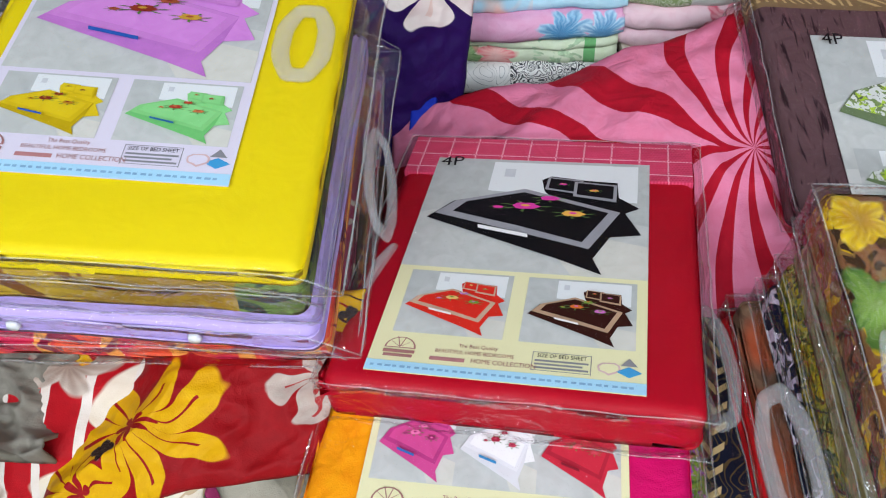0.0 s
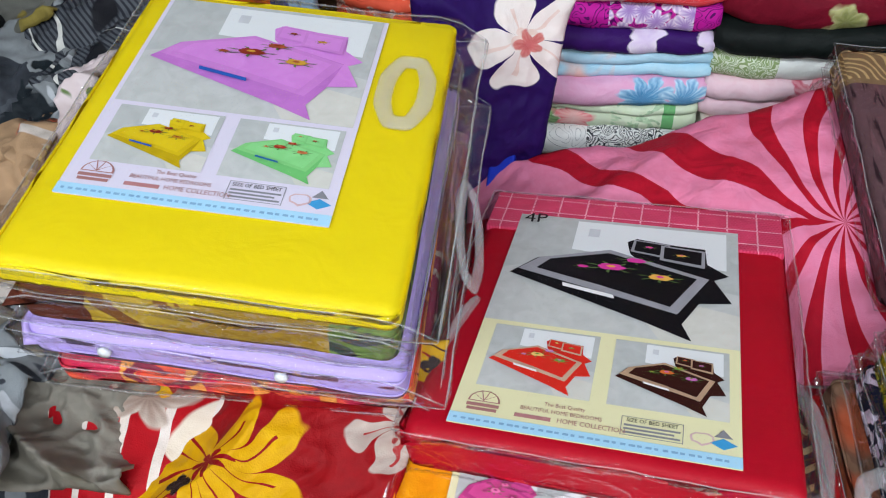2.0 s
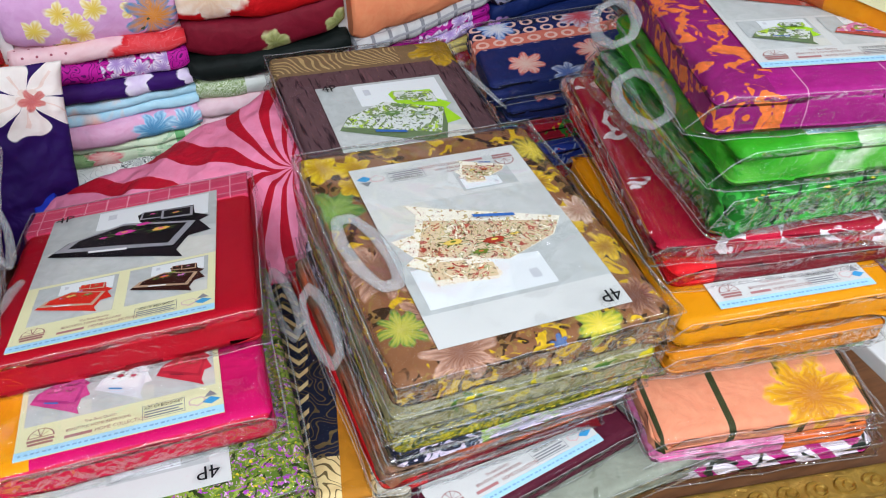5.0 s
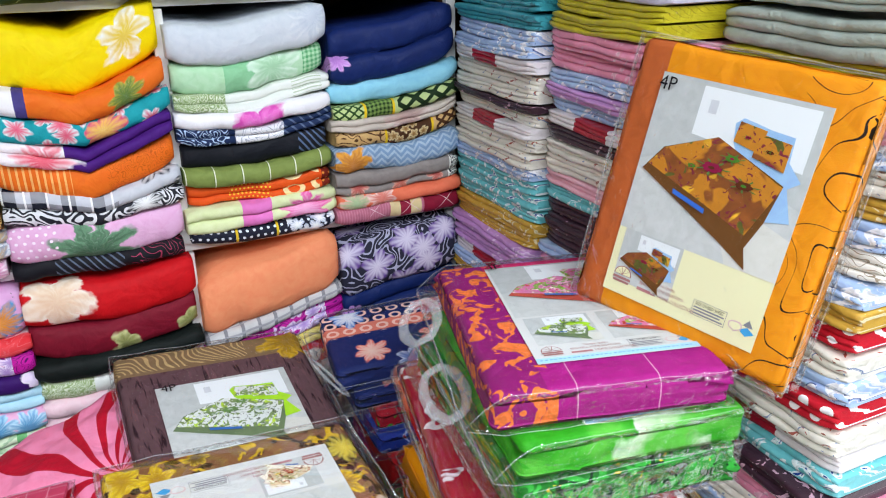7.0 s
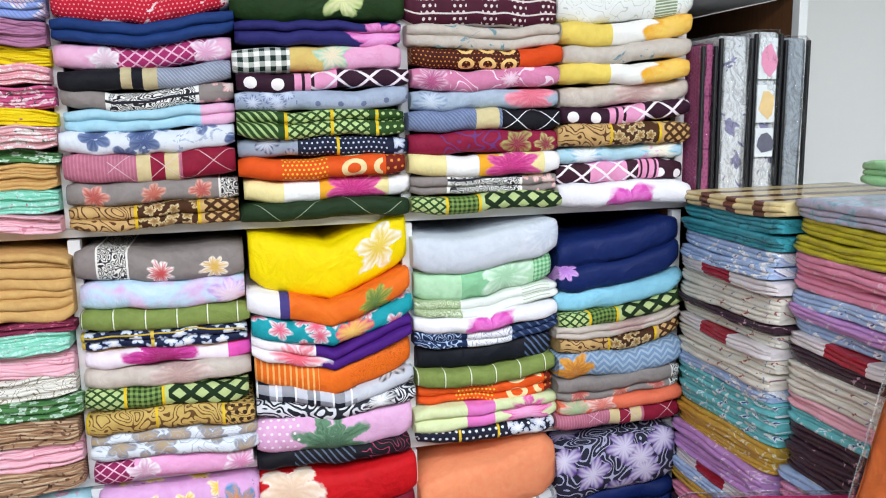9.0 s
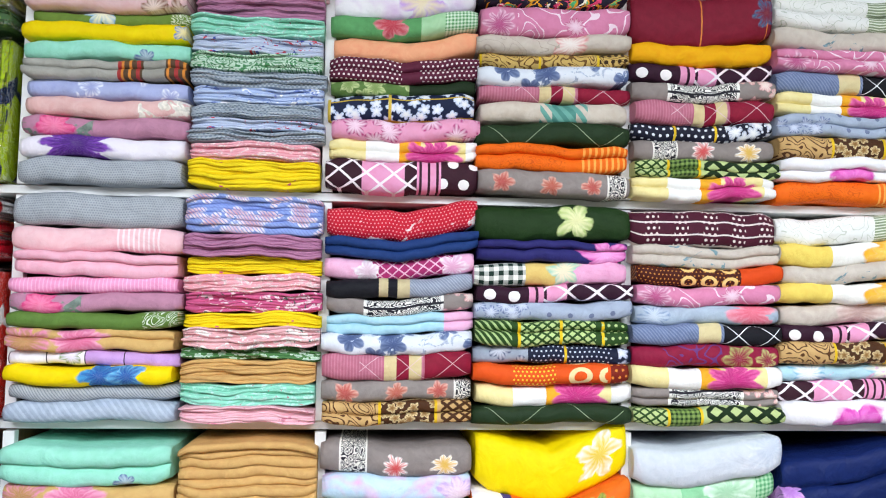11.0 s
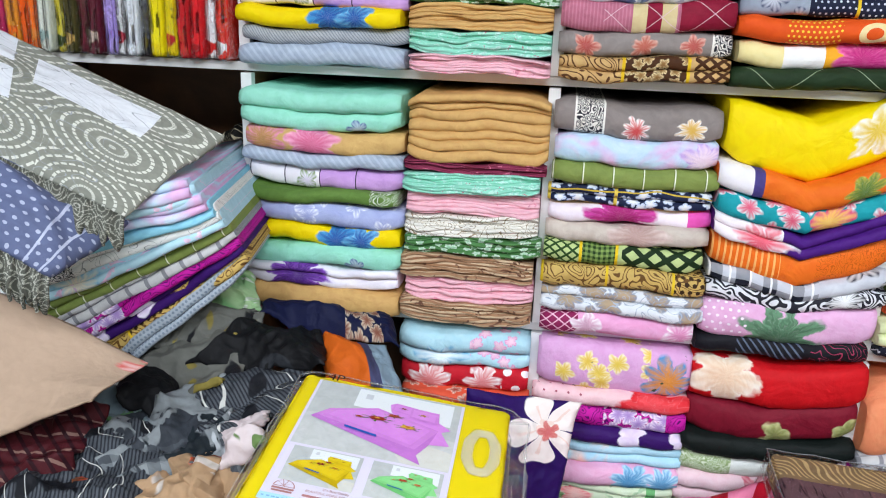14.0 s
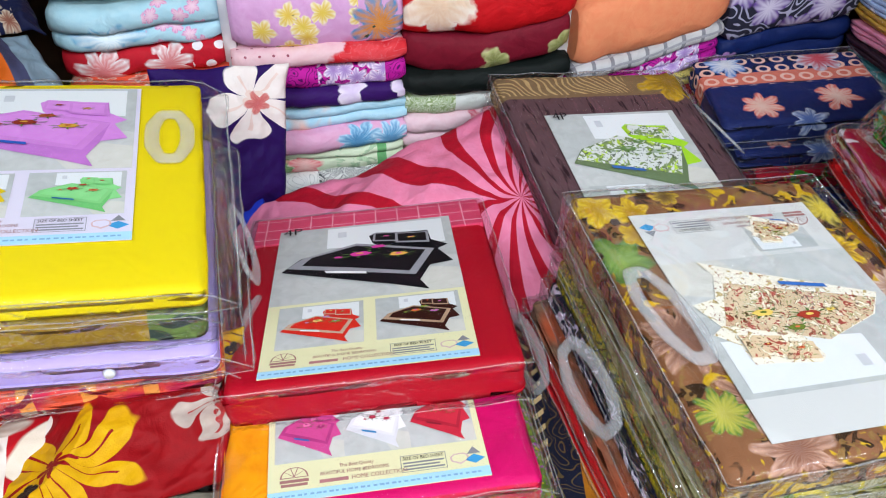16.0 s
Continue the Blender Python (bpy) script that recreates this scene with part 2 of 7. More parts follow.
def film(name, tint=(1, 1, 1, 1), crinkle=42.0, strength=0.9, gloss=1.0, haze=0.004):
    """Clear plastic: taut on the flat faces, crumpled with sharp creases round the sides, with a thin glossy reflection."""
    mat = bpy.data.materials.new(name)
    mat.use_nodes = True
    nt = mat.node_tree
    nt.nodes.remove(nt.nodes["Principled BSDF"])
    out = nt.nodes["Material Output"]
    tc = nt.nodes.new("ShaderNodeTexCoord")

    def math_node(op, a, b=0.0, c=0.0):
        n = nt.nodes.new("ShaderNodeMath")
        n.operation = op
        for i, v in enumerate((a, b, c)):
            if isinstance(v, bpy.types.NodeSocket):
                nt.links.new(v, n.inputs[i])
            else:
                n.inputs[i].default_value = v
        return n.outputs[0]

    def noise_node(scale, detail, dist, kind="FBM"):
        n = nt.nodes.new("ShaderNodeTexNoise")
        n.noise_type = kind
        n.inputs["Scale"].default_value, n.inputs["Detail"].default_value, n.inputs["Distortion"].default_value = scale, detail, dist
        nt.links.new(tc.outputs["Object"], n.inputs["Vector"])
        return n.outputs[0]

    geo = nt.nodes.new("ShaderNodeNewGeometry")
    sep = nt.nodes.new("ShaderNodeSeparateXYZ")
    nt.links.new(geo.outputs["True Normal"], sep.inputs[0])
    side = math_node("MAXIMUM", math_node("MULTIPLY_ADD", math_node("ABSOLUTE", sep.outputs[2]), -1.7, 1.0), 0.0)
    folds = noise_node(crinkle * 0.42, 2.0, 0.8, "RIDGED_MULTIFRACTAL")
    crest = math_node("MINIMUM", math_node("MAXIMUM", math_node("MULTIPLY_ADD", folds, 2.6, -1.9), 0.0), 1.0)
    rough = noise_node(crinkle * 1.3, 2.0, 1.2)
    slow = noise_node(11.0, 1.0, 0.3)
    height = math_node("MULTIPLY_ADD", side, math_node("MULTIPLY_ADD", crest, 3.0, math_node("MULTIPLY", rough, 1.8)), math_node("MULTIPLY_ADD", slow, 0.5, math_node("MULTIPLY", crest, 0.22)))
    b = nt.nodes.new("ShaderNodeBump")
    b.inputs["Strength"].default_value, b.inputs["Distance"].default_value = strength, 0.011
    nt.links.new(height, b.inputs["Height"])
    clear = nt.nodes.new("ShaderNodeBsdfTransparent")
    clear.inputs[0].default_value = tint
    shine = nt.nodes.new("ShaderNodeBsdfGlossy")
    shine.inputs["Roughness"].default_value = 0.055
    nt.links.new(b.outputs[0], shine.inputs["Normal"])
    fres = nt.nodes.new("ShaderNodeFresnel")
    fres.inputs[0].default_value = 1.42
    nt.links.new(b.outputs[0], fres.inputs["Normal"])
    taut = math_node("MINIMUM", math_node("MAXIMUM", math_node("MULTIPLY_ADD", math_node("ABSOLUTE", sep.outputs[2]), 20.0, -18.4), 0.0), 1.0)
    lift = math_node("MULTIPLY", math_node("MULTIPLY_ADD", crest, 1.2, 0.42), math_node("MULTIPLY_ADD", taut, -0.68, 1.0))
    amount = math_node("MINIMUM", math_node("MULTIPLY", math_node("MULTIPLY", fres.outputs[0], lift), gloss), 0.35)
    milk = nt.nodes.new("ShaderNodeBsdfDiffuse")
    milk.inputs[0].default_value = (0.85, 0.87, 0.88, 1)
    base = nt.nodes.new("ShaderNodeMixShader")
    base.inputs[0].default_value = haze
    nt.links.new(clear.outputs[0], base.inputs[1])
    nt.links.new(milk.outputs[0], base.inputs[2])
    mix = nt.nodes.new("ShaderNodeMixShader")
    nt.links.new(amount, mix.inputs[0])
    nt.links.new(base.outputs[0], mix.inputs[1])
    nt.links.new(shine.outputs[0], mix.inputs[2])
    nt.links.new(mix.outputs[0], out.inputs["Surface"])
    return mat


WHITE_BOARD = plain("white_laminate", "e6e6e4", 0.35, bump=0.03, vary=0.06)
WALL_PAINT = plain("wall_paint", "efefea", 0.85, bump=0.06, vary=0.08, scale=8)
# Assumed dark brown for the surrounding walls, to hold down bounced fill light.
DIM_PAINT = plain("dimmed_wall_brown", "6e675c", 0.8, bump=0.05, vary=0.2, scale=5)
# The ceiling is out of view; its grey is darkened to weaken fill and reflections.
CEIL_DIMMED = plain("dimmed_ceiling_grey", "807f7a", 0.9, bump=0.04, vary=0.05)
FLOOR_TILE = plain("floor_tile", "b4b2aa", 0.3, bump=0.03, vary=0.15, scale=4)
WALNUT = wood("walnut_board", "3a2113", "7d512f")
FILM = film("clear_film", gloss=0.95, haze=0.0)
FILM_TAUT = film("taut_film", (1, 1, 1, 1), 24.0, 0.4, 0.8, 0.0)
FILM_HEAVY = film("heavy_film", (1, 1, 1, 1), 32.0, 1.0, 0.9, 0.006)
HANDLE = plain("milky_plastic", "dcdfe0", 0.3, bump=0.02, vary=0.03)
PAPER = plain("printed_paper", "d2d3d0", 0.55, bump=0.02, vary=0.03)
CREAM = plain("cream_paper", "e6e2b4", 0.55, bump=0.02, vary=0.03)
LILAC_PAPER = plain("lilac_paper", "dcd6e6", 0.55, bump=0.02, vary=0.03)
PHOTO = plain("grey_photo", "c3c6c3", 0.5, bump=0.02, vary=0.25, scale=30)
PHOTO_WALL = plain("photo_wall", "e3e7e8", 0.5, bump=0.0, vary=0.05)
STRIP_BLUE = plain("blue_strip", "a9d8f0", 0.5, bump=0.0, vary=0.03)
INK = plain("black_ink", "101014", 0.6, bump=0.0, vary=0.02, spec=0.15)
INK_RED = plain("red_ink", "a87470", 0.5, bump=0.0, vary=0.02)
INK_GREY = plain("grey_ink", "86868c", 0.5, bump=0.0, vary=0.02)
INK_BLUE = plain("blue_ink", "3a9ad0", 0.5, bump=0.0, vary=0.02)
METAL = plain("brushed_metal", "b8b8b8", 0.3, 1.0, bump=0.02)


# ---- room ----
def slab(name, x0, x1, y0, y1, z0, z1, material, label, bevel=0.0):
    bm = bmesh.new()
    box(bm, x0, x1, y0, y1, z0, z1, bevel)
    ob = new(name, mesh_of(name, bm, material))
    return tagged(ob, label, name.split("_")[0], kind="structure")


slab("floor", -2.2, 2.6, -2.6, 1.7, -0.1, 0.0, FLOOR_TILE, "pale glossy tiled shop floor")
slab("ceiling", -2.2, 2.6, -2.6, 1.7, 2.9, 3.0, CEIL_DIMMED, "unseen shop ceiling, darkened grey to cut fill and reflections")
slab("wall_north", -2.2, 2.6, 1.56, 1.7, 0.0, 2.9, WALL_PAINT, "pale grey painted wall behind the shelves")
slab("wall_east", 2.5, 2.6, -2.6, 1.56, 0.0, 2.9, DIM_PAINT, "side wall, assumed dark brown to cut bounce light")
slab("wall_south", -2.2, 2.6, -2.7, -2.6, 0.0, 2.9, DIM_PAINT, "unseen wall across the shop, assumed dark to cut bounce light")
OCHRE = plain("ochre_panel", "b98f45", 0.4, bump=0.05, vary=0.2)
west = slab("wall_west", -2.3, -2.2, -2.6, 1.56, 0.0, 2.9, DIM_PAINT, "side wall, assumed dark brown to cut bounce light")

# ochre wall boards beside the shelf, with white joints
panelling = tagged(new("wall_panelling"), "ochre wall boards with white joints beside the shelf", "panelling", kind="structure")
for i in range(14):
    bm = bmesh.new()
    box(bm, -1.75, -1.075, 1.545, 1.556, 1.02 + i * 0.13, 1.143 + i * 0.13, 0.003)
    part("board", bm, OCHRE, panelling)

lamp_shell = plain("lamp_housing", "f2f2f2", 0.4)
glow = bpy.data.materials.new("lamp_diffuser")
glow.use_nodes = True
glow.node_tree.nodes["Principled BSDF"].inputs["Emission Color"].default_value = (1, 0.98, 0.95, 1)
glow.node_tree.nodes["Principled BSDF"].inputs["Emission Strength"].default_value = 4.0
for lx, ly, lsx, lsy in LAMPS:
    lamp = thing("ceiling_light", "white panel light assumed on the shop ceiling", "light", pose(lx, ly, 2.87), "ceiling lights")
    bm = bmesh.new()
    box(bm, -lsx / 2 - 0.02, lsx / 2 + 0.02, -lsy / 2 - 0.02, lsy / 2 + 0.02, 0.012, 0.03, 0.004)
    part("housing", bm, lamp_shell, lamp)
    bm = bmesh.new()
    box(bm, -lsx / 2, lsx / 2, -lsy / 2, lsy / 2, 0.001, 0.012, 0.004)
    part("diffuser", bm, glow, lamp)


# ---- shelf ----
FRONT = 1.12          # front plane of the shelf
LEVELS = [0.80, 1.185, 1.584, 1.961, 2.345, 2.70]
DIVIDERS = [-1.055, -0.525, -0.036, 0.474, 0.972, 1.213]
shelf = thing("wall_shelf", "white laminate wall shelf with walnut inside, full of folded bed sheets", "shelf", pose(0, 0, 0))
for z in LEVELS:
    bm = bmesh.new()
    box(bm, DIVIDERS[0], DIVIDERS[-1], FRONT + 0.040, 1.55, z - 0.014, z, 0.0012)
    part("shelf_board", bm, WHITE_BOARD, shelf)
for i, x in enumerate(DIVIDERS):
    inset = 0.034 if 0 < i < 5 else 0.030
    for a, b in zip(LEVELS[:-1], LEVELS[1:]):
        bm = bmesh.new()
        box(bm, x - 0.009, x + 0.009, FRONT + inset, FRONT + 0.050, a + 0.001, b - 0.017, 0.001)
        part("divider_edge", bm, WHITE_BOARD, shelf)
        bm = bmesh.new()
        box(bm, x - 0.008, x + 0.008, FRONT + 0.051, 1.548, a + 0.001, b - 0.017)
        part("divider", bm, WALNUT, shelf)
bm = bmesh.new()
box(bm, DIVIDERS[0], DIVIDERS[-1], 1.551, 1.558, 0.0, 2.72)
part("back_board", bm, WALNUT, shelf)
bm = bmesh.new()
box(bm, DIVIDERS[0], DIVIDERS[-1], FRONT + 0.03, 1.55, 0.0, 0.78)
part("plinth", bm, WHITE_BOARD, shelf)

# ---- table ----
GILT = plain("gilt_carving", "a8853a", 0.35, 0.6, bump=0.25, vary=0.35, scale=60)
table = thing("display_table", "display table with a carved gilt rim, covered with bedding", "table", pose(0, 0, 0))
TOP = [(-1.3, 0.36), (0.30, 0.36), (0.985, 0.235), (0.985, 1.125), (-1.3, 1.125)]


def prism(bm, pts, z0, z1):
    lo = [bm.verts.new((x, y, z0)) for x, y in pts]
    hi = [bm.verts.new((x, y, z1)) for x, y in pts]
    bm.faces.new(hi)
    bm.faces.new(list(reversed(lo)))
    for i in range(len(pts)):
        j = (i + 1) % len(pts)
        bm.faces.new((lo[i], lo[j], hi[j], hi[i]))
    return bm


part("tabletop", prism(bmesh.new(), TOP, 0.755, 0.785), WALNUT, table)
for (ax, ay), (bx, by) in ((TOP[0], TOP[1]), (TOP[1], TOP[2])):
    run = math.hypot(bx - ax, by - ay)
    turn = math.degrees(math.atan2(by - ay, bx - ax))
    bm = bmesh.new()
    box(bm, 0, run, -0.05, 0.0, 0.74, 0.797, 0.006, 3)
    box(bm, 0, run, -0.056, -0.044, 0.745, 0.805, 0.004, 2)
    rim = part("gilt_rim", bm, GILT, table, "carved gilt rim with scrolls")
    rim.matrix_local = pose(ax, ay, 0, 0, 0, turn)
    bm = bmesh.new()
    for k in range(int(run / 0.036)):
        for r, off in ((0.0125, 0.0), (0.0065, 0.005)):
            prev = None
            for s_ in range(15):
                t = 6.28318 * s_ / 14
                c = Vector((0.02 + k * 0.036 + off + r * math.cos(t), -0.023 + r * math.sin(t) * 0.8, 0.797))
                out = Vector((math.cos(t), math.sin(t), 0)) * 0.0018
                now = [bm.verts.new(c - out), bm.verts.new(c + Vector((0, 0, 0.0028))), bm.verts.new(c + out)]
                if prev:
                    bm.faces.new((prev[0], now[0], now[1], prev[1]))
                    bm.faces.new((prev[1], now[1], now[2], prev[2]))
                prev = now
    scroll = part("carving", bm, GILT, table)
    scroll.matrix_local = pose(ax, ay, 0, 0, 0, turn)
for x, y in ((-1.22, 0.42), (0.9, 0.32), (-1.22, 1.06), (0.9, 1.06)):
    bm = bmesh.new()
    box(bm, x - 0.035, x + 0.035, y - 0.035, y + 0.035, 0.0, 0.755, 0.006)
    part("leg", bm, GILT, table)


# ---- folded sheets ----
def fold_mesh(name, w, d, h, mat, lobes=1, sag=0.0, seed=0, loose=1.0, tilt=0.0, vee=0.0):
    """A folded sheet: rounded fold fronts, uneven along its width, hanging slightly in the middle."""
    rnd = random.Random(seed)
    nx, nt = 34, 7
    hl = h / lobes
    g = min(0.62 * hl, 0.018)
    offs = [rnd.uniform(-0.004, 0.006) * loose * (1.6 if lobes > 2 else 1.0) for _ in range(lobes)]
    shares = [rnd.uniform(0.7, 1.3) for _ in range(lobes)]
    total = sum(shares)
    cuts = [0.0]
    for s in shares:
        cuts.append(cuts[-1] + h * s / total)
    ph = [rnd.uniform(0, 6.28) for _ in range(6)]
    verts, uvs = [], []
    for i in range(nx + 1):
        t = i / nx
        x = t * w
        end = min(1.0, min(t, 1 - t) * 9)
        sqz = 0.80 + 0.20 * math.sin(end * math.pi / 2)
        lift = -sag * 4 * t * (1 - t) - vee * (1 - abs(2 * t - 1)) + tilt * (t - 0.5) + loose * (0.0022 * math.sin(3.1 * t * 2 + ph[0]) + 0.0014 * math.sin(11 * t + ph[1]) + 0.0008 * math.sin(27 * t + ph[2]))
        pull = (1 - math.sin(end * math.pi / 2)) * 0.007 + 0.003 * loose * math.sin(5 * t + ph[3])
        ring = [(d, 0.0, 0.0)]
        arc = 0.0
        for k in range(lobes):
            z0, z1 = cuts[k], cuts[k + 1]
            wob = loose * (0.0016 * math.sin(7 * t + ph[4] + k * 2.1) + (0.002 * math.sin(13 * t + k * 1.7 + ph[5]) if lobes > 2 else 0))
            for j in range(nt):
                th = math.radians(-84 + 168 * j / (nt - 1))
                y = offs[k] + wob + g * (1 - math.cos(th) ** 0.62) + pull
                z = (z0 + z1) / 2 + (z1 - z0) / 2 * math.sin(th) / math.sin(math.radians(84)) + (wob * 0.6 if 0 < k < lobes else 0)
                if len(ring) > 1:
                    arc += math.dist((y, z), ring[-1][:2])
                ring.append((y, z, arc))
        ring.append((0.35 * d, h, arc + 0.35 * d))
        ring.append((d, h, arc + d))
        for y, z, a in ring:
            z = h / 2 + (z - h / 2) * sqz
            if y < 0.1:
                k1 = noise.noise(Vector((x * 26, z * 34, seed % 997)))
                k2 = noise.noise(Vector((x * 75 + z * 40, z * 22, seed % 991)))
                y += loose * (0.0034 * k1 + 0.0016 * k2)
                z += loose * 0.0016 * noise.noise(Vector((x * 34, z * 9, seed % 983)))
            verts.append((x, y, z + lift))
            uvs.append((x, a))
    m = len(verts) // (nx + 1)
    faces = []
    for i in range(nx):
        for j in range(m):
            a, b = i * m + j, i * m + (j + 1) % m
            faces.append((a, a + m, b + m, b) if j < m - 1 else (a, a + m, b + m, b))
    faces.append(tuple(range(m)))
    faces.append(tuple(nx * m + j for j in reversed(range(m))))
    me = bpy.data.meshes.new(name)
    me.from_pydata(verts, [], faces)
    lay = me.uv_layers.new(name="uv")
    for lp in me.loops:
        lay.data[lp.index].uv = uvs[lp.vertex_index]
    me.polygons.foreach_set("use_smooth", [True] * (len(faces) - 2) + [False, False])
    me.materials.append(mat)
    return me


STYLE = {}


def style(key, label, base, *features, **kw):
    STYLE[key] = (cloth("cloth_" + key, base, *features, **kw), label)


Y = "f2d400"
style("greyknit", "grey waffle-knit", "a9aeb4", ("dots", "8a9098", 0.004, 0.3))
style("pink", "soft pink", "efc0c6", ("vs@", "f7e0e2", 0.008, 0.4, 0.16, 0.23))
style("pink2", "candy pink", "f0b2c4")
style("hotpink", "bright pink pinstriped", "ee9cc4", ("vs", "f6b6d4", 0.006, 0.3))
style("mauverose", "mauve with a crimson rose", "b9839c", ("lf@", "7f8f84", 0.03, 0.5, 0.0, 0.11), ("F", 0.05, 0.02, 0.035, "d8357c", "f080a8"))
style("moss", "moss green with white print", "5f7f3a", ("sq@", "dfe8d8", 0.02, 0.3, 0.21, 0.27))
style("tanrose", "tan with large pink roses", "d2aa6a", ("F", 0.03, 0.02, 0.045, "e58fb0", "b98a50", 8), ("F", 0.11, 0.022, 0.05, "f0a8c4", "d86a90", 7))
style("lilacwhite", "white and lilac banded", "efeaf0", ("z@", "c79bd6", 0.12, 0.3), ("F", 0.10, 0.02, 0.02, "7f9a5a", "e8e0f0"), ("vs@", "3a2f48", 0.06, 0.03, 0.0, 0.2))
style("yellowblue", "yellow with a blue orchid", Y, ("F", 0.15, 0.022, 0.038, "4fa6d8", "2858a0"), ("F", 0.19, 0.02, 0.03, "6fb8e0", "2858a0"))
style("greystripe", "grey fine-striped", "aaaeb2", ("ds", "878d94", 0.005, 0.4))
style("bluegrey", "blue-grey satin", "a5b2c4", ("ds", "b4c0d0", 0.012, 0.4))
style("whitepurple", "white with a purple dahlia", "ece6f0", ("F", 0.09, 0.024, 0.06, "8b4fc0", "4a2078", 12))
style("pinkbrown", "pale pink with brown blossoms", "e6bfc4", ("fl@", "8a5a48", "f0dcd6", 0.045, 0.55, 0.12, 0.3))
style("mosslace", "olive green with lace end", "6d8a3c", ("sq@", "d8e0cc", 0.015, 0.4, 0.22, 0.3), ("F", 0.11, 0.03, 0.03, "7fb4e0", "f0f0d0"))
style("yellow", "plain bright yellow", Y, ("F", 0.255, 0.02, 0.02, "4f7fc0", "f0e0a0"))
style("mint", "plain mint green", "98dcc4", ("F", 0.19, 0.01, 0.018, "4f6a9a", "b0c8d0"))
style("ethnic", "grey with woven ethnic bands", "a6a49c", ("z@", "5a4432", 0.15, 0.26), ("vs@", "d88a3c", 0.012, 0.35, 0.15, 0.26), ("vs@", "a83a3a", 0.03, 0.2, 0.15, 0.26), ("z@", "9a9890", 0.19, 0.225))
style("lavender", "lavender blue with white leaves", "a9b2dc", ("fl@", "e8ecf8", "a0a8d8", 0.05, 0.4, 0.08, 0.3))
style("beigeleaf", "pale pink with beige leaves", "e4b8b4", ("lf@", "f0e8dc", 0.03, 0.5, 0.18, 0.3))
style("mauve", "mauve mottled", "b37a9a", ("hs", "8f5c7c", 0.009, 0.16))
style("mintfold", "mint with small print", "92d8c0", ("lf", "b8e8d8", 0.014), ("lf", "c04a6a", 0.012, 0.7))
style("bluefold", "powder blue with sprigs", "b4c4e4", ("lf", "6a7ec0", 0.02, 0.62), ("lf", "f0f0f4", 0.03, 0.6))
style("greenfold", "green and white leafy", "c4dcc8", ("sq", "4f8a5c", 0.02, 0.4))
style("greyfold", "cool grey checked", "a8b2bc", ("dots", "7e8a98", 0.007, 0.3))
style("redblue", "pale blue with red posies", "bfc9de", ("lf", "c83a4a", 0.018, 0.64), ("lf", "3a4aa0", 0.02, 0.66))
style("pinkfold", "rose pink small-print", "ecaab4", ("lf", "f4d4d4", 0.014, 0.56))
style("magfold", "magenta rose print", "c95a86", ("lf", "f0d0d8", 0.02, 0.58), ("lf", "4a5a50", 0.018, 0.66))
style("yellowfold", "yellow with pink posies", "efd21c", ("lf", "c8607c", 0.03, 0.68))
style("pinkfloral", "pink with grey leaves", "e6b2b6", ("lf", "f2e8e4", 0.02, 0.55), ("lf", "6a7a78", 0.014, 0.68))
style("greenfloral", "dark green small flowers", "4f7f4a", ("fl", "dfe8dc", "a0c8a8", 0.018, 0.4))
style("tanfold", "caramel tan", "cfa466")
style("pinkpale", "blush pink", "f0b8c4", ("lf", "e090a4", 0.03, 0.64))
style("whitefold", "off-white with brown sprigs", "e6e2d8", ("sq", "9a8a74", 0.025, 0.16))
style("brownfold", "brown small-print", "a07a5c", ("hs", "c8ac8c", 0.012, 0.4), ("lf", "6a4838", 0.02, 0.62))
style("maroonfold", "wine red", "8a3450", ("lf", "d0708c", 0.02, 0.64))
style("bluefloralbig", "cornflower blue with white flowers", "8ea2dc", ("fl", "f0f2fa", "d8a8b8", 0.05, 0.55), ("ds", "7c90cc", 0.006, 0.3))
style("whiteviolet", "white with violet petals", "eeeaf0", ("F", 0.15, 0.03, 0.045, "c79ae0", "f0e0c0"), ("wash", "e0c8e8", 0.06))
style("leafgreen", "green with a pale check end", "5fa064", ("F", 0.10, 0.03, 0.03, "d88a90", "c03a4a"), ("z@", "a8d4a4", 0.15, 0.19), ("chk@", "d8ecd4", 0.006, 0.19, 0.3))
style("peach", "plain peach", "f2a880")
style("maroondots", "maroon with rows of white dots", "5c2238", ("dots", "e6dcdc", 0.008, 0.24), ("z@", "5c2238", 0.12, 0.15))
style("greenrose", "olive green with pale roses", "5c7c40", ("fl@", "c8d49a", "7f9a58", 0.035, 0.5, 0.0, 0.13), ("z@", "20301c", 0.13, 0.3))
style("navyfloral", "navy with small white flowers", "1c2440", ("fl", "a9bce0", "f0f0f0", 0.022, 0.5), ("hs", "c8a83c", 0.04, 0.06), ("vs@", "d8b84c", 0.10, 0.05, 0.0, 0.2))
style("pinkpinwheel", "pink with pinwheel flowers", "e69cbc", ("fl", "b83a78", "f8d8e8", 0.045, 0.5))
style("creamrose", "cream and white with a large pink rose", "efe0a0", ("z@", "f4f2ee", 0.06, 0.12), ("z@", "f0a828", 0.115, 0.15), ("F", 0.17, 0.018, 0.05, "ea6aa8", "c02878", 9), ("z@", "f4f2f0", 0.225, 0.3))
style("lattice", "pink and black lattice with polka-dot end", "3a1c28", ("z@", "e89ac0", 0.06, 0.13), ("lat@", "f4e8ee", 0.045, 0.07, 0.0, 0.16), ("z@", "e89ac0", 0.15, 0.19), ("vs@", "3a1c28", 0.014, 0.3, 0.15, 0.19), ("dots@", "f6f0f0", 0.035, 0.26, 0.19, 0.3))
style("redwhite", "red with white mottled petals", "c81c34", ("lf", "f4e4e4", 0.045, 0.6), ("dots", "f0a0a8", 0.006, 0.2))
style("navy", "plain navy", "1e3a72")
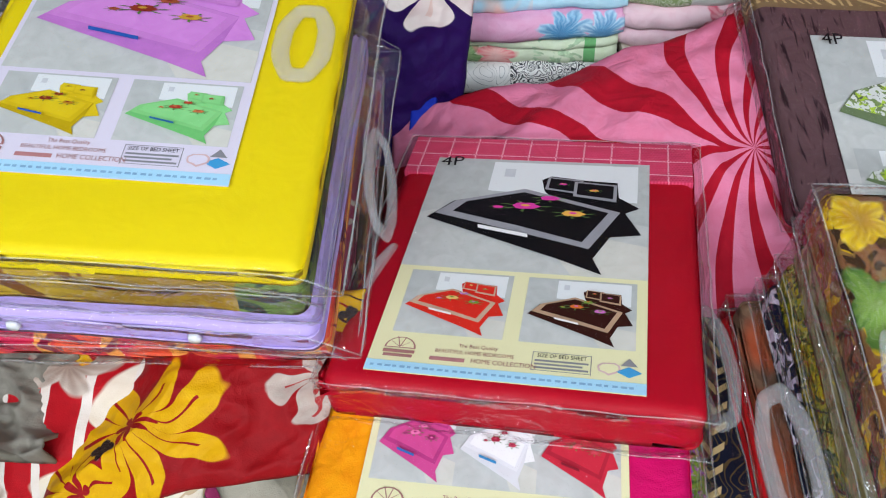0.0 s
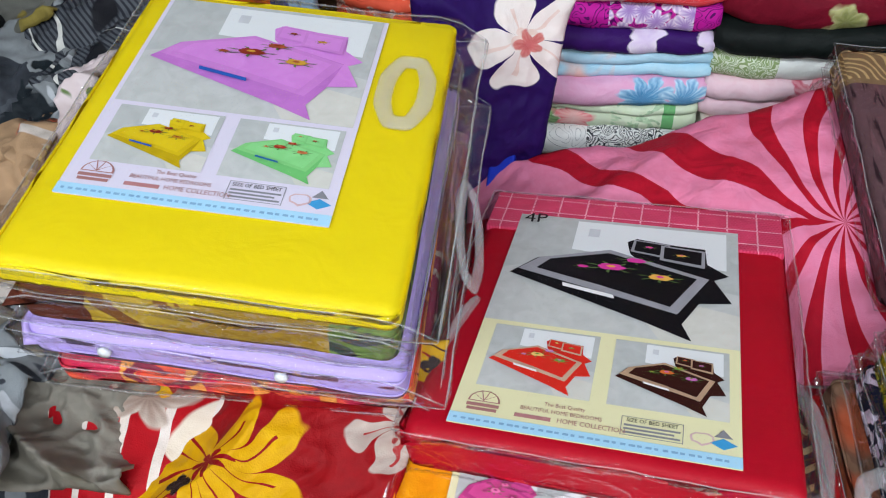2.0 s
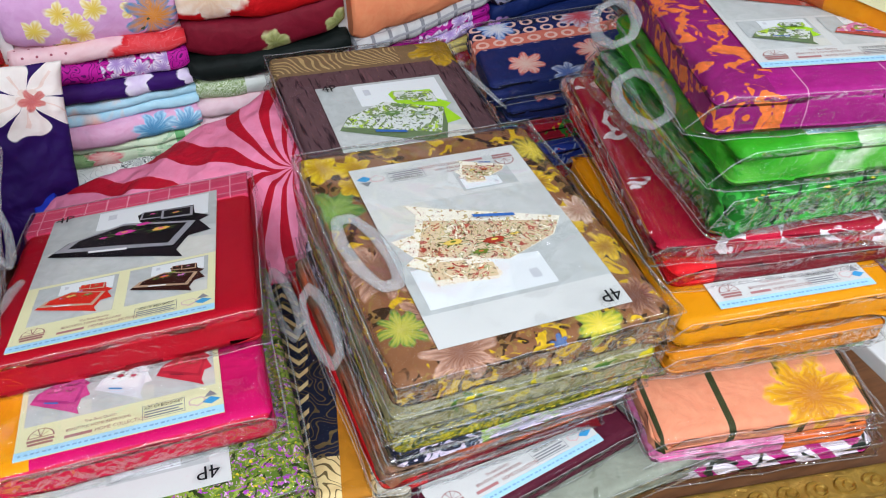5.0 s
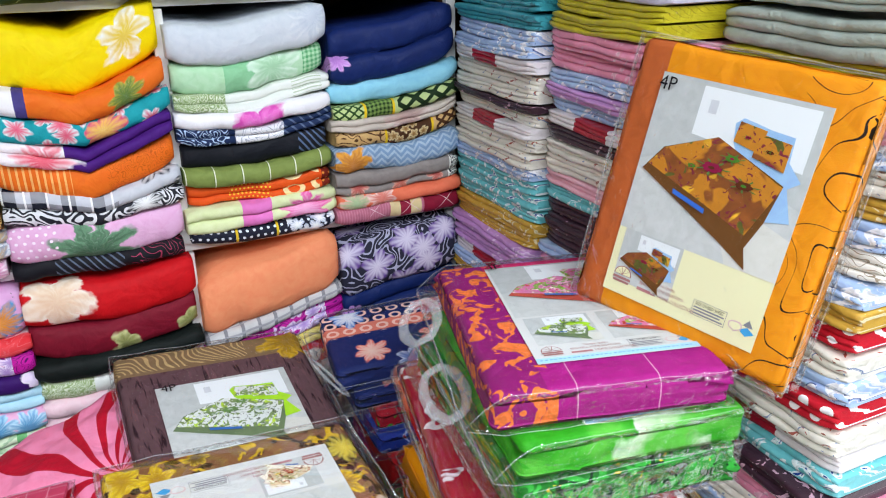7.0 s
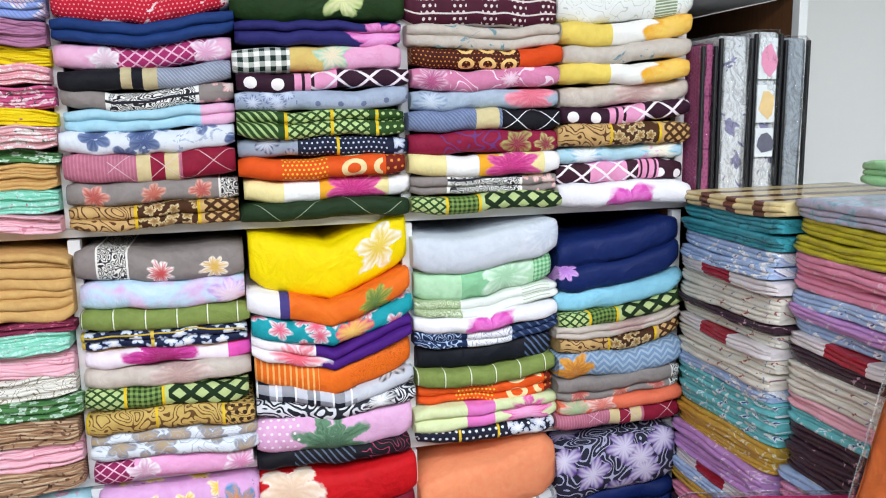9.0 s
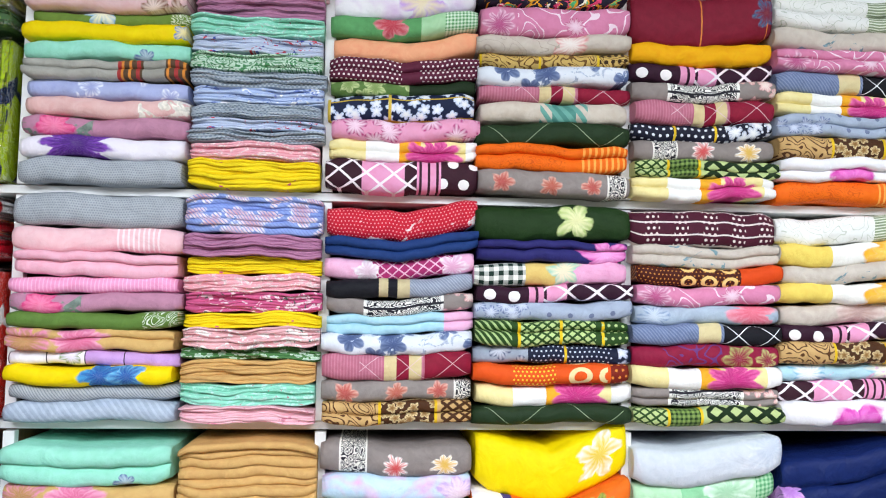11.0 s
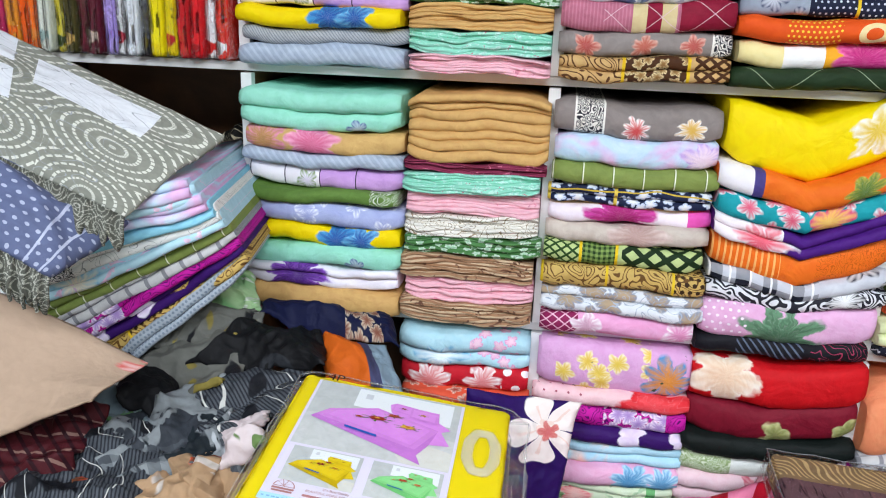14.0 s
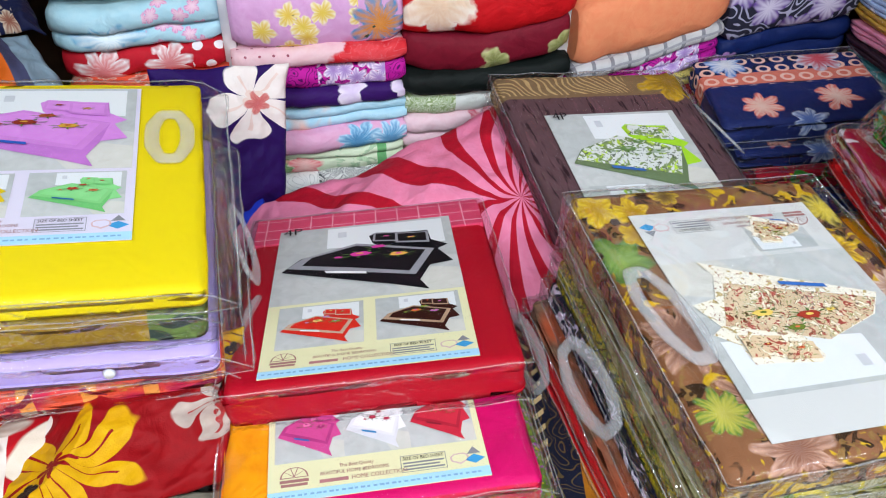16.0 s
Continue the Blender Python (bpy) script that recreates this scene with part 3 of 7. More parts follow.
style("magdiamond", "magenta with pink diamonds and white flowers", "efb4d2", ("z@", "a82c68", 0.07, 0.21), ("lat@", "e8b4cc", 0.02, 0.09, 0.07, 0.21), ("F", 0.07, 0.02, 0.025, "f8f0f4", "e0c0d0"), ("F", 0.21, 0.02, 0.025, "f8e8f0", "e0a0c4"))
style("blackgrey", "black and grey with cream bars", "1c1c22", ("z@", "c8b890", 0.085, 0.135), ("z@", "1a1a22", 0.10, 0.115), ("z@", "8a92a4", 0.135, 0.3), ("ds@", "a4acbc", 0.005, 0.4, 0.135, 0.3))
style("greyborder", "taupe with a white key border", "8e8480", ("z@", "f0eee8", 0.06, 0.19), ("sq@", "26242c", 0.012, 0.5, 0.065, 0.185), ("hs@", "26242c", 0.02, 0.2, 0.06, 0.19), ("fl@", "d89a9a", "f0dcd4", 0.04, 0.4, 0.19, 0.3))
style("bluepink", "pale blue with a pink end", "a9d4e4", ("z@", "ecb4d4", 0.19, 0.3))
style("whiteblue", "white with grey-blue roses", "dfe4ec", ("fl", "7f90b4", "4a5a84", 0.055, 0.45), ("lf", "b8c4d8", 0.02, 0.62))
style("maroonpink", "dusty pink and maroon with beige bars", "b86a80", ("vs", "c47c90", 0.005, 0.4), ("z@", "d8c494", 0.10, 0.16), ("z@", "8e1c38", 0.12, 0.14), ("z@", "8a1a34", 0.165, 0.3), ("lat@", "e0c0c8", 0.07, 0.010, 0.06, 0.3))
style("taupeflower", "taupe with coral flowers and a white scroll end", "8f8682", ("F", 0.04, 0.022, 0.022, "dca898", "b85048"), ("F", 0.12, 0.02, 0.02, "d8a898", "b85a48"), ("z@", "ece8e0", 0.215, 0.25), ("sq@", "2a2830", 0.012, 0.5, 0.218, 0.247), ("F", 0.19, 0.022, 0.018, "dca898", "b85048"))
style("goldbrown", "brown and gold with daisies", "caa46c", ("sq@", "5a3820", 0.03, 0.3, 0.0, 0.09), ("z@", "4a2c18", 0.09, 0.18), ("fl@", "ecd8a4", "8a6030", 0.02, 0.5, 0.09, 0.18), ("vs@", "e0b820", 0.09, 0.05, 0.08, 0.3), ("lat@", "4a2c18", 0.02, 0.2, 0.19, 0.3))
style("carnival", "black with multicolour carnival motifs", "201c2c", ("lf", "e8a020", 0.03, 0.55), ("lf", "d8406c", 0.025, 0.6), ("lf", "4fb070", 0.03, 0.62), ("lf", "f0ead8", 0.022, 0.64))
style("pinkswirl", "rose pink with pale scrolls", "d884a8", ("F", 0.03, 0.02, 0.03, "f0c8dc", "b84a80", 8), ("sq@", "f4dce8", 0.05, 0.16, 0.06, 0.3), ("F", 0.16, 0.02, 0.02, "c03a78", "f0d0e0", 9))
style("beige", "beige with a pale red lily", "cbbfb2", ("F", 0.16, 0.02, 0.035, "d88a88", "f0e4dc", 6), ("sq@", "b8aa9c", 0.04, 0.12, 0.0, 0.14))
style("goldscroll", "antique gold scrollwork", "c8a860", ("sq", "6a4a24", 0.025, 0.3), ("dots@", "3a2818", 0.012, 0.3, 0.2, 0.3), ("vs@", "e0bc28", 0.1, 0.04, 0.0, 0.3))
style("beigegreen", "beige with a green bar", "cfc3b4", ("z@", "4f8a80", 0.12, 0.16), ("ds@", "6aa498", 0.02, 0.5, 0.10, 0.18))
style("darkgreen", "bottle green", "23361f", ("lat@", "98a888", 0.14, 0.006, 0.02, 0.25))
style("orange", "burnt orange with a ribbed end", "ee6a14", ("vs@", "f8a850", 0.010, 0.4, 0.175, 0.3), ("sq@", "d85810", 0.015, 0.25, 0.02, 0.15))
style("greenflower", "dark green with one pale flower", "203818", ("F", 0.17, 0.035, 0.035, "a8c070", "e8e8b0"))
style("navypurple", "indigo with a magenta lily", "2c2a68", ("F", 0.215, 0.02, 0.05, "d85ab0", "f0a0d8", 6))
style("gingham", "gingham, mustard and pink panels", "ecA8CC".lower(), ("z@", "1a3028", 0.0, 0.085), ("chk@", "f4f4ec", 0.016, 0.0, 0.085), ("z@", "e0c070", 0.085, 0.145), ("F", 0.15, 0.03, 0.03, "9ad0b8", "f0e0c0"))
style("lattice2", "black with pink lattice and a polka-dot start", "34182a", ("dots@", "f6f0f0", 0.04, 0.24, 0.0, 0.08), ("z@", "e89ac0", 0.08, 0.11), ("vs@", "34182a", 0.016, 0.3, 0.08, 0.11), ("z@", "e89ac0", 0.115, 0.15), ("lat@", "f2e6ec", 0.05, 0.07, 0.11, 0.3))
style("heartsblue", "grey-blue with small hearts and roses", "a4b0c4", ("fl@", "5a6a98", "d0d8e8", 0.03, 0.5, 0.0, 0.09), ("dots@", "6f7a98", 0.035, 0.12, 0.09, 0.3))
style("greengeo", "green and cream geometric with gold bars", "2c4a20", ("ds@", "a8c080", 0.012, 0.4, 0.0, 0.06), ("z@", "b8cc88", 0.07, 0.2), ("lat@", "2c4a20", 0.017, 0.17, 0.07, 0.2), ("vs@", "e4c020", 0.07, 0.07, 0.06, 0.22), ("dots@", "b8cc88", 0.012, 0.22, 0.21, 0.3))
style("greengeo2", "cream-on-green geometric with trellis", "b8c888", ("lat@", "2c4a20", 0.018, 0.15, 0.0, 0.06), ("z@", "243c1a", 0.06, 0.11), ("chk@", "7f9a50", 0.008, 0.06, 0.11), ("vs@", "e4c020", 0.055, 0.08, 0.05, 0.12), ("lat@", "1c3018", 0.034, 0.19, 0.12, 0.3))
style("navygrey", "slate with a navy dotted end", "9aa4b4", ("fl@", "4a5470", "c8ccd8", 0.05, 0.45, 0.0, 0.085), ("z@", "1c2238", 0.09, 0.3), ("dots@", "c8ccdc", 0.008, 0.2, 0.095, 0.23), ("vs@", "e0bc28", 0.15, 0.03, 0.08, 0.3), ("fl@", "8a94b4", "e0e4f0", 0.03, 0.5, 0.24, 0.3))
style("orangedot", "orange with gold dotwork and a brown end", "e4561c", ("dots@", "f6d040", 0.007, 0.24, 0.065, 0.135), ("rings@", "f0d8a0", 0.05, 0.3, 0.15, 0.22), ("z@", "7a2418", 0.225, 0.3), ("dots@", "e4903c", 0.012, 0.2, 0.225, 0.3))
style("maroon", "maroon with a thin orange line", "7c1c30", ("vs@", "d8803c", 0.12, 0.02, 0.1, 0.3), ("F", 0.24, 0.05, 0.03, "3a6a90", "7c1c30", 6))
style("mustard", "mustard yellow", "f0ac10", rough=0.7)
style("navygold", "black with gold squares and white dots", "1e2030", ("dots", "dce0e8", 0.012, 0.22), ("vs@", "e0bc28", 0.07, 0.06, 0.06, 0.2), ("fl@", "a4b0c8", "f0f0f0", 0.03, 0.5, 0.16, 0.3))
style("taupedaisy", "taupe with white daisies and a scroll start", "8b817d", ("F", 0.12, 0.022, 0.022, "f6f2ee", "d03838", 8), ("F", 0.2, 0.022, 0.022, "f6f2ee", "e0b040", 8), ("z@", "ece8e0", 0.03, 0.075), ("sq@", "2a2830", 0.012, 0.5, 0.033, 0.072))
style("maroonprint", "maroon with white block print", "4c1a2c", ("dots", "e4d8d4", 0.010, 0.26), ("vs@", "4c1a2c", 0.05, 0.5, 0.0, 0.3), ("hs", "e4d8d4", 0.022, 0.12))
style("beigeblue", "beige with teal leaves", "c9beb2", ("lf@", "7a9aa4", 0.03, 0.58, 0.04, 0.16))
style("browngold", "brown dotwork and orange", "4a1c14", ("dots", "d8903c", 0.007, 0.18), ("rings@", "f0c880", 0.035, 0.3, 0.07, 0.17), ("z@", "dc4a18", 0.175, 0.3))
style("bluecoral", "grey-blue with pink petals", "a9b8c8", ("F", 0.2, 0.03, 0.05, "f0a8b8", "e06a80", 6), ("F", 0.03, 0.02, 0.03, "7f94b4", "c8d4e0", 6))
style("denim", "denim stripes with cream bar and black end", "6a7a9c", ("ds", "8490b0", 0.006, 0.4), ("z@", "d8c898", 0.11, 0.15), ("z@", "16161c", 0.155, 0.3), ("lat@", "e0e4e8", 0.06, 0.02, 0.155, 0.3))
style("burgundyvine", "burgundy with olive vines", "8c1c3c", ("sq@", "6a3a78", 0.04, 0.25, 0.05, 0.15), ("F", 0.18, 0.022, 0.03, "b0b468", "8c1c3c"), ("F", 0.23, 0.02, 0.02, "c0c078", "8c1c3c"))
style("whitestitch", "white with sage stitched end", "ecece8", ("sq", "c8ccc0", 0.03, 0.1), ("z@", "8a9878", 0.17, 0.21), ("hs@", "dfe4d4", 0.005, 0.4, 0.17, 0.21))
style("yellowwhite", "white and amber petals", "f2efe8", ("z@", "ecd064", 0.0, 0.09), ("F", 0.2, 0.02, 0.06, "f0a820", "f4c860", 4))
style("whitemag", "white with a magenta diamond", "f1eef2", ("F", 0.13, -0.004, 0.055, "d848b0", "f080d0", 4))
style("tealfloral", "pale teal with aqua blooms", "b4d8e4", ("F", 0.05, 0.02, 0.04, "74b8d4", "f0f4f8", 6), ("F", 0.19, 0.02, 0.045, "88c4dc", "f4ecd8", 6), ("lf", "e4c4dc", 0.03, 0.62))
style("pastel", "pastel blue and lilac watercolour", "c4dcf0", ("wash", "e0b4dc", 0.05), ("F", 0.22, 0.02, 0.04, "c4a4e0", "f0d8e8", 6))
style("olivestripe", "olive with white bars", "7f8f4a", ("vs", "e4e8d0", 0.045, 0.07), ("vs", "6c7c3c", 0.045, 0.03))
style("magrose", "white with a large magenta rose", "f2e4ee", ("F", 0.11, 0.016, 0.06, "d84ca8", "a01c68", 9), ("z@", "e858b4", 0.21, 0.26))
style("beigerose", "taupe beige with pale leaf", "c9bcb0", ("F", 0.14, 0.025, 0.05, "d8c4bc", "b89890", 6))
style("whitegreyfloral", "white with grey ink flowers", "dfe3e8", ("fl", "8a94a8", "b8a080", 0.05, 0.5), ("sq", "aab4c4", 0.03, 0.12))
style("magflower", "magenta and pink with a white flower", "e8a4cc", ("z@", "8e2454", 0.0, 0.06), ("lat@", "e8b8cc", 0.02, 0.08, 0.0, 0.06), ("F", 0.075, 0.02, 0.028, "f6ecf2", "d8a8c0"), ("F", 0.22, 0.022, 0.03, "f8eef4", "d888b4"))
style("sunyellow", "sunny yellow with a white frangipani", "f4d800", ("F", 0.205, 0.055, 0.04, "f6f4ec", "e8c840", 5), rough=0.6)
style("orangepalm", "orange with a white start and green palm", "ec7020", ("z@", "f0ecf0", 0.0, 0.05), ("z@", "4a4080", 0.05, 0.065), ("F", 0.2, 0.02, 0.03, "b0a840", "5a7a38", 7))
style("teal", "teal with coral flowers", "1c9aa4", ("fl", "d8eef0", "e05a78", 0.05, 0.4), ("F", 0.16, 0.02, 0.035, "d8487a", "f0c060"))
style("purplewhite", "white lily and deep purple", "4a1c78", ("z@", "f2e8ec", 0.0, 0.1), ("F", 0.07, 0.02, 0.05, "f4ecf0", "e85a70", 6))
style("orangerib", "ribbed orange", "ee7020", ("vs@", "f8b468", 0.009, 0.35, 0.0, 0.1), ("sq@", "cc5a10", 0.012, 0.25, 0.15, 0.3))
style("bwcheck", "black and white check", "c9ccd4", ("chk@", "202430", 0.04, 0.0, 0.16), ("vs@", "f2f2f2", 0.03, 0.1, 0.0, 0.16), ("fl@", "30303c", "f0f0f0", 0.06, 0.5, 0.17, 0.3))
style("bwpaisley", "black and white paisley", "dcdce0", ("sq", "26262e", 0.03, 0.5), ("F", 0.2, 0.02, 0.03, "22222a", "f0f0f0", 9))
style("lilacpalm", "lilac with green palm leaves", "e4b0d4", ("F", 0.12, 0.01, 0.07, "6f9a78", "486a50", 9), ("dots@", "f8e8f4", 0.012, 0.2, 0.0, 0.07))
style("blackleaf", "black with grey leaf stripes", "18181e", ("ds@", "5a6478", 0.012, 0.3, 0.06, 0.16), ("sq@", "a03a58", 0.03, 0.14, 0.17, 0.3))
style("palegrey", "pale silver grey", "d0d6de", ("F", 0.23, 0.05, 0.05, "dce0e6", "c4ccd8", 6))
style("mintleaf", "mint with translucent leaves", "b4dcb4", ("z@", "8cc898", 0.08, 0.13), ("F", 0.16, 0.03, 0.05, "dcf0dc", "a4d0a8", 6), ("chk@", "5aa86c", 0.008, 0.21, 0.3))
style("sagewhite", "white with sage lace ends", "e8ebe4", ("z@", "8ea46c", 0.0, 0.08), ("sq@", "dce4cc", 0.012, 0.4, 0.0, 0.08), ("hs@", "b8c4a8", 0.006, 0.3, 0.19, 0.24))
style("navywhite", "navy and white paisley ends", "1c2c50", ("sq@", "b4c8e4", 0.02, 0.3, 0.0, 0.08), ("z@", "e8e8ec", 0.09, 0.17), ("sq@", "a8acb8", 0.02, 0.2, 0.09, 0.17), ("ds@", "5a6a88", 0.015, 0.25, 0.17, 0.3))
style("black", "black with a slate end", "191b22", ("ds@", "56688a", 0.012, 0.35, 0.19, 0.3))
style("navyplain", "deep navy satin", "15265c", ("F", 0.012, 0.05, 0.025, "d8a8e4", "b478c8", 7), rough=0.5)
style("skyblue", "light sky blue", "8ccbe0")
style("chevron", "steel blue chevron with an orange start", "7c98b8", ("zz", "a4b8cc", 0.012, 0.45), ("F", 0.03, 0.02, 0.04, "e8a43c", "c07830", 6))
style("coral", "coral with a pale rose", "f07858", ("F", 0.03, 0.02, 0.035, "f0b8ac", "a8c090", 6), ("F", 0.08, 0.02, 0.03, "f4d8d0", "e07868", 6))
style("greenrosepink", "cream with a pink peony", "dce4b0", ("z@", "e47ac0", 0.09, 0.14), ("F", 0.20, 0.018, 0.05, "e858a4", "f4a8d0", 10))
style("lilacfloral", "lilac with white and blue flowers", "dca8d4", ("fl@", "f6ecc8", "e8c850", 0.05, 0.42, 0.03, 0.18), ("F", 0.21, 0.035, 0.045, "4a94c8", "e0902c", 7), ("lf", "4a5a44", 0.035, 0.68))
style("pinkred", "pink dotted with a red wave", "f0c8cc", ("dots@", "a85868", 0.02, 0.1, 0.0, 0.09), ("F", 0.2, 0.01, 0.08, "d81c28", "e84a50", 4))
style("magscale", "magenta scale print with white petals", "c01c98", ("sq", "5a0c60", 0.02, 0.25), ("fl@", "f4e8f4", "a888c8", 0.03, 0.6, 0.12, 0.22))
style("purple", "deep purple with white ovals", "371460", ("F", 0.16, 0.03, 0.03, "f0e8f4", "e0d0ec", 2), ("F", 0.24, 0.03, 0.025, "f0e8f4", "e0d0ec", 2))
style("blueblossom", "light blue with peach blossom", "b4dcec", ("wash@", "f0c8bc", 0.05, 0.0, 0.13))
style("pinkaqua", "pink with aqua lilies", "ecb0d0", ("F", 0.17, 0.02, 0.04, "b4dcf0", "4a90c0", 8), ("F", 0.22, 0.02, 0.035, "c4e4f4", "5a9ac8", 8))
style("greenpeony", "cream green with pink peonies", "d8e4c4", ("F", 0.04, 0.02, 0.03, "5f8a50", "9ab880", 7), ("F", 0.085, 0.02, 0.03, "e87880", "f4c0b8", 7), ("lf@", "b4d0a8", 0.03, 0.55, 0.12, 0.2), ("z@", "6fb070", 0.2, 0.215))
style("whiteblack", "white with black stitched border", "ecece8", ("sq@", "3a3c40", 0.012, 0.4, 0.1, 0.2), ("sq", "9a9c9c", 0.03, 0.08))
style("darkolive", "dark olive", "3c4a30")
style("redflower", "red with a large white blossom", "c8141c", ("F", 0.05, 0.05, 0.065, "f6e8d8", "e8c8a8", 5))
style("maroonleaf", "wine red with cream leaves", "781428", ("F", 0.14, 0.02, 0.028, "c4c488", "8a9050", 3), ("F", 0.245, 0.02, 0.025, "c4c488", "8a9050", 3))
style("blackplain", "plain black", "141a18")
style("pinkbloom", "pale pink with red blooms", "f0ccd4", ("F", 0.13, 0.02, 0.035, "d86078", "f0b0b8", 6))
style("owl", "cream with dark purple dots", "ece4d4", ("F", 0.04, 0.016, 0.014, "2c2450", "2c2450", 2), ("z@", "2c2450", 0.07, 0.095), ("z@", "c0c488", 0.17, 0.3))
style("peachbig", "plain apricot", "f29468", rough=0.65)
style("greyplaid", "grey plaid", "c8c8c8", ("vs", "8a8a90", 0.03, 0.2), ("hs", "a4a4aa", 0.02, 0.2))
style("yellowsoft", "pale yellow", "ecd878")
style("redwhitegold", "red, white and gold leaves", "c81c20", ("F", 0.06, 0.02, 0.05, "e8c030", "f0d860", 4), ("F", 0.16, 0.02, 0.05, "f4f0ec", "e0d8d0", 5))
style("paisleydark", "charcoal paisley", "2a2a3a", ("sq", "b0b0c8", 0.04, 0.3), ("fl", "6a4a98", "d8d0e4", 0.08, 0.45))
style("bluelight", "pale blue with pink sprays", "b4dce8", ("F", 0.07, 0.03, 0.05, "78bcdc", "e8f4f8", 6), ("fl@", "e090c0", "f4d0e0", 0.03, 0.4, 0.12, 0.2))
style("redpetal", "red with white petals", "c41c2c", ("F", 0.05, 0.02, 0.04, "f6f0ee", "e08080", 7), ("F", 0.14, 0.02, 0.035, "f6f0ee", "e08080", 7), ("dots@", "f4ecec", 0.03, 0.25, 0.17, 0.3))
style("coralflower", "coral red with little blossoms", "e85c40", ("fl@", "f4d4c0", "a83c30", 0.03, 0.45, 0.0, 0.11))
style("tealpack", "teal", "3a98a4", ("lf", "2c7c88", 0.03, 0.6), coat=0.8, bump=0.6)
style("olivepack", "olive yellow", "b4a81c", ("hs", "8a8010", 0.014, 0.12), coat=0.8, bump=0.6)
style("sidepink", "rose pink packet", "e890ac", ("lf", "f0b8c8", 0.03, 0.6), coat=0.8, bump=0.6)
style("sidewhite", "ivory with red-brown sprigs", "e4ded0", ("lf", "a85848", 0.025, 0.66), ("lf", "8090b0", 0.02, 0.68), coat=0.8, bump=0.6)
style("sidered", "white with dark red band", "e8e0e0", ("z@", "a81c30", 0.08, 0.16), coat=0.8, bump=0.6)
style("sideblue", "pale blue packet with leafy print", "a8c0e4", ("lf", "f0f0f4", 0.03, 0.56), ("lf", "4a5a94", 0.02, 0.68), coat=0.8, bump=0.6)
style("sideaqua", "aqua patterned", "6fc4c8", ("lf", "e4f0f0", 0.025, 0.56), ("lf", "1c4a98", 0.025, 0.66), coat=0.8, bump=0.6)
style("sidegold", "ochre gold", "c89c3c", ("lf", "e4d4a8", 0.02, 0.62), coat=0.8, bump=0.6)
style("sidelilac", "lilac", "c490cc", ("lf", "e8c8e8", 0.03, 0.6), coat=0.8, bump=0.6)
style("sidedark", "dark plum print", "3c2430", ("lf", "c8a0b0", 0.025, 0.64), coat=0.8, bump=0.6)
style("sidelavgrey", "lavender grey", "b4aec0", ("lf@", "9ab8c8", 0.03, 0.5, 0.0, 0.12), coat=0.8, bump=0.6)
style("sidegreen", "pale green", "a4dca0", coat=0.8, bump=0.6)
style("sidebrown", "cream with brown bars", "e0cc94", ("vs", "6a3c24", 0.07, 0.35), coat=0.8, bump=0.6)
style("sidesage", "grey-green", "a8b4aa", coat=0.8, bump=0.6)


def stack(group, x0, x1, z0, z1, sheets, sag=0.006, lobes=1, y=FRONT - 0.002, depth=0.33, vee=0.0, seed=1, tilt=0.0, turn=None, where="on a wall shelf", noun="bed sheet"):
    """Folded sheets one on another, named from the top down, each with its share of the height."""
    rnd = random.Random(seed * 77 + int(x0 * 1000))
    total = sum(s[1] for s in sheets)
    z = z0 + 0.001
    n = len(sheets)
    for i, (key, share) in enumerate(reversed(sheets)):
        h = (z1 - z0 - 0.004) * share / total
        mat, label = STYLE[key]
        amount = (i + 0.5) / n
        dx0, dx1 = rnd.uniform(-0.004, 0.006), rnd.uniform(-0.008, 0.004)
        w = x1 - x0 + dx1 - dx0
        me = fold_mesh("folded_sheet", w, depth, h * 0.985, mat, lobes if lobes > 0 else rnd.choice((1, 1, 1, 1, 2)), sag * amount, rnd.randrange(10 ** 6), 0.4 if turn else 0.8 if lobes > 2 else 1.0, rnd.uniform(-0.004, 0.004) + tilt * min(1.0, amount * 1.3), vee * min(1.0, amount * 1.6))
        ob = new("folded_sheet", me)
        m = pose(x0 + dx0, y + rnd.uniform(-0.007, 0.009), z, 0, 0, rnd.uniform(-0.7, 0.7))
        ob.matrix_world = (turn @ m) if turn else m
        tagged(ob, "folded %s %s %s" % (label, noun, where) if len(label.split()) < 6 else "%s, folded" % label, noun, group)
        z += h


L1, L2, L3, L4, L5 = LEVELS[0], LEVELS[1], LEVELS[2], LEVELS[3], LEVELS[4]
AX, BX, CX, DX, EX, FX = (-0.521, -0.260), (-0.259, -0.041), (-0.034, 0.213), (0.213, 0.474), (0.478, 0.731), (0.731, 0.972)
T = -0.012   # room left under the next board
stack("sheets in the first column", *AX, L4, L5 + T, [("whitepurple", 4), ("pinkbrown", 4.2), ("mosslace", 2.4), ("yellow", 3), ("mint", 3), ("ethnic", 3.2), ("lavender", 3), ("beigeleaf", 3.1), ("mauverose", 3.2), ("whitepurple", 3.4), ("greyknit", 4.2)], 0.002, 0)
stack("sheets in the first column", *AX, L3, L4 + T, [("greyknit", 5.1), ("pink", 4.1), ("pink2", 3.9), ("hotpink", 2.6), ("mauverose", 3), ("moss", 2.7), ("tanrose", 3.4), ("lilacwhite", 2.4), ("yellowblue", 3), ("greystripe", 2.5), ("bluegrey", 3.3)], 0.003, 0, seed=2)
stack("sheets in the first column", *AX, L2, L3 + T - 0.018, [("mint", 6.4), ("tanrose", 3.7), ("bluegrey", 2.5), ("lilacwhite", 3.6), ("moss", 2.4), ("lavender", 3.9), ("yellowblue", 3.5), ("mint", 3.7), ("whitepurple", 3.8), ("tanfold", 4.4)], 0.003, 0, seed=3)
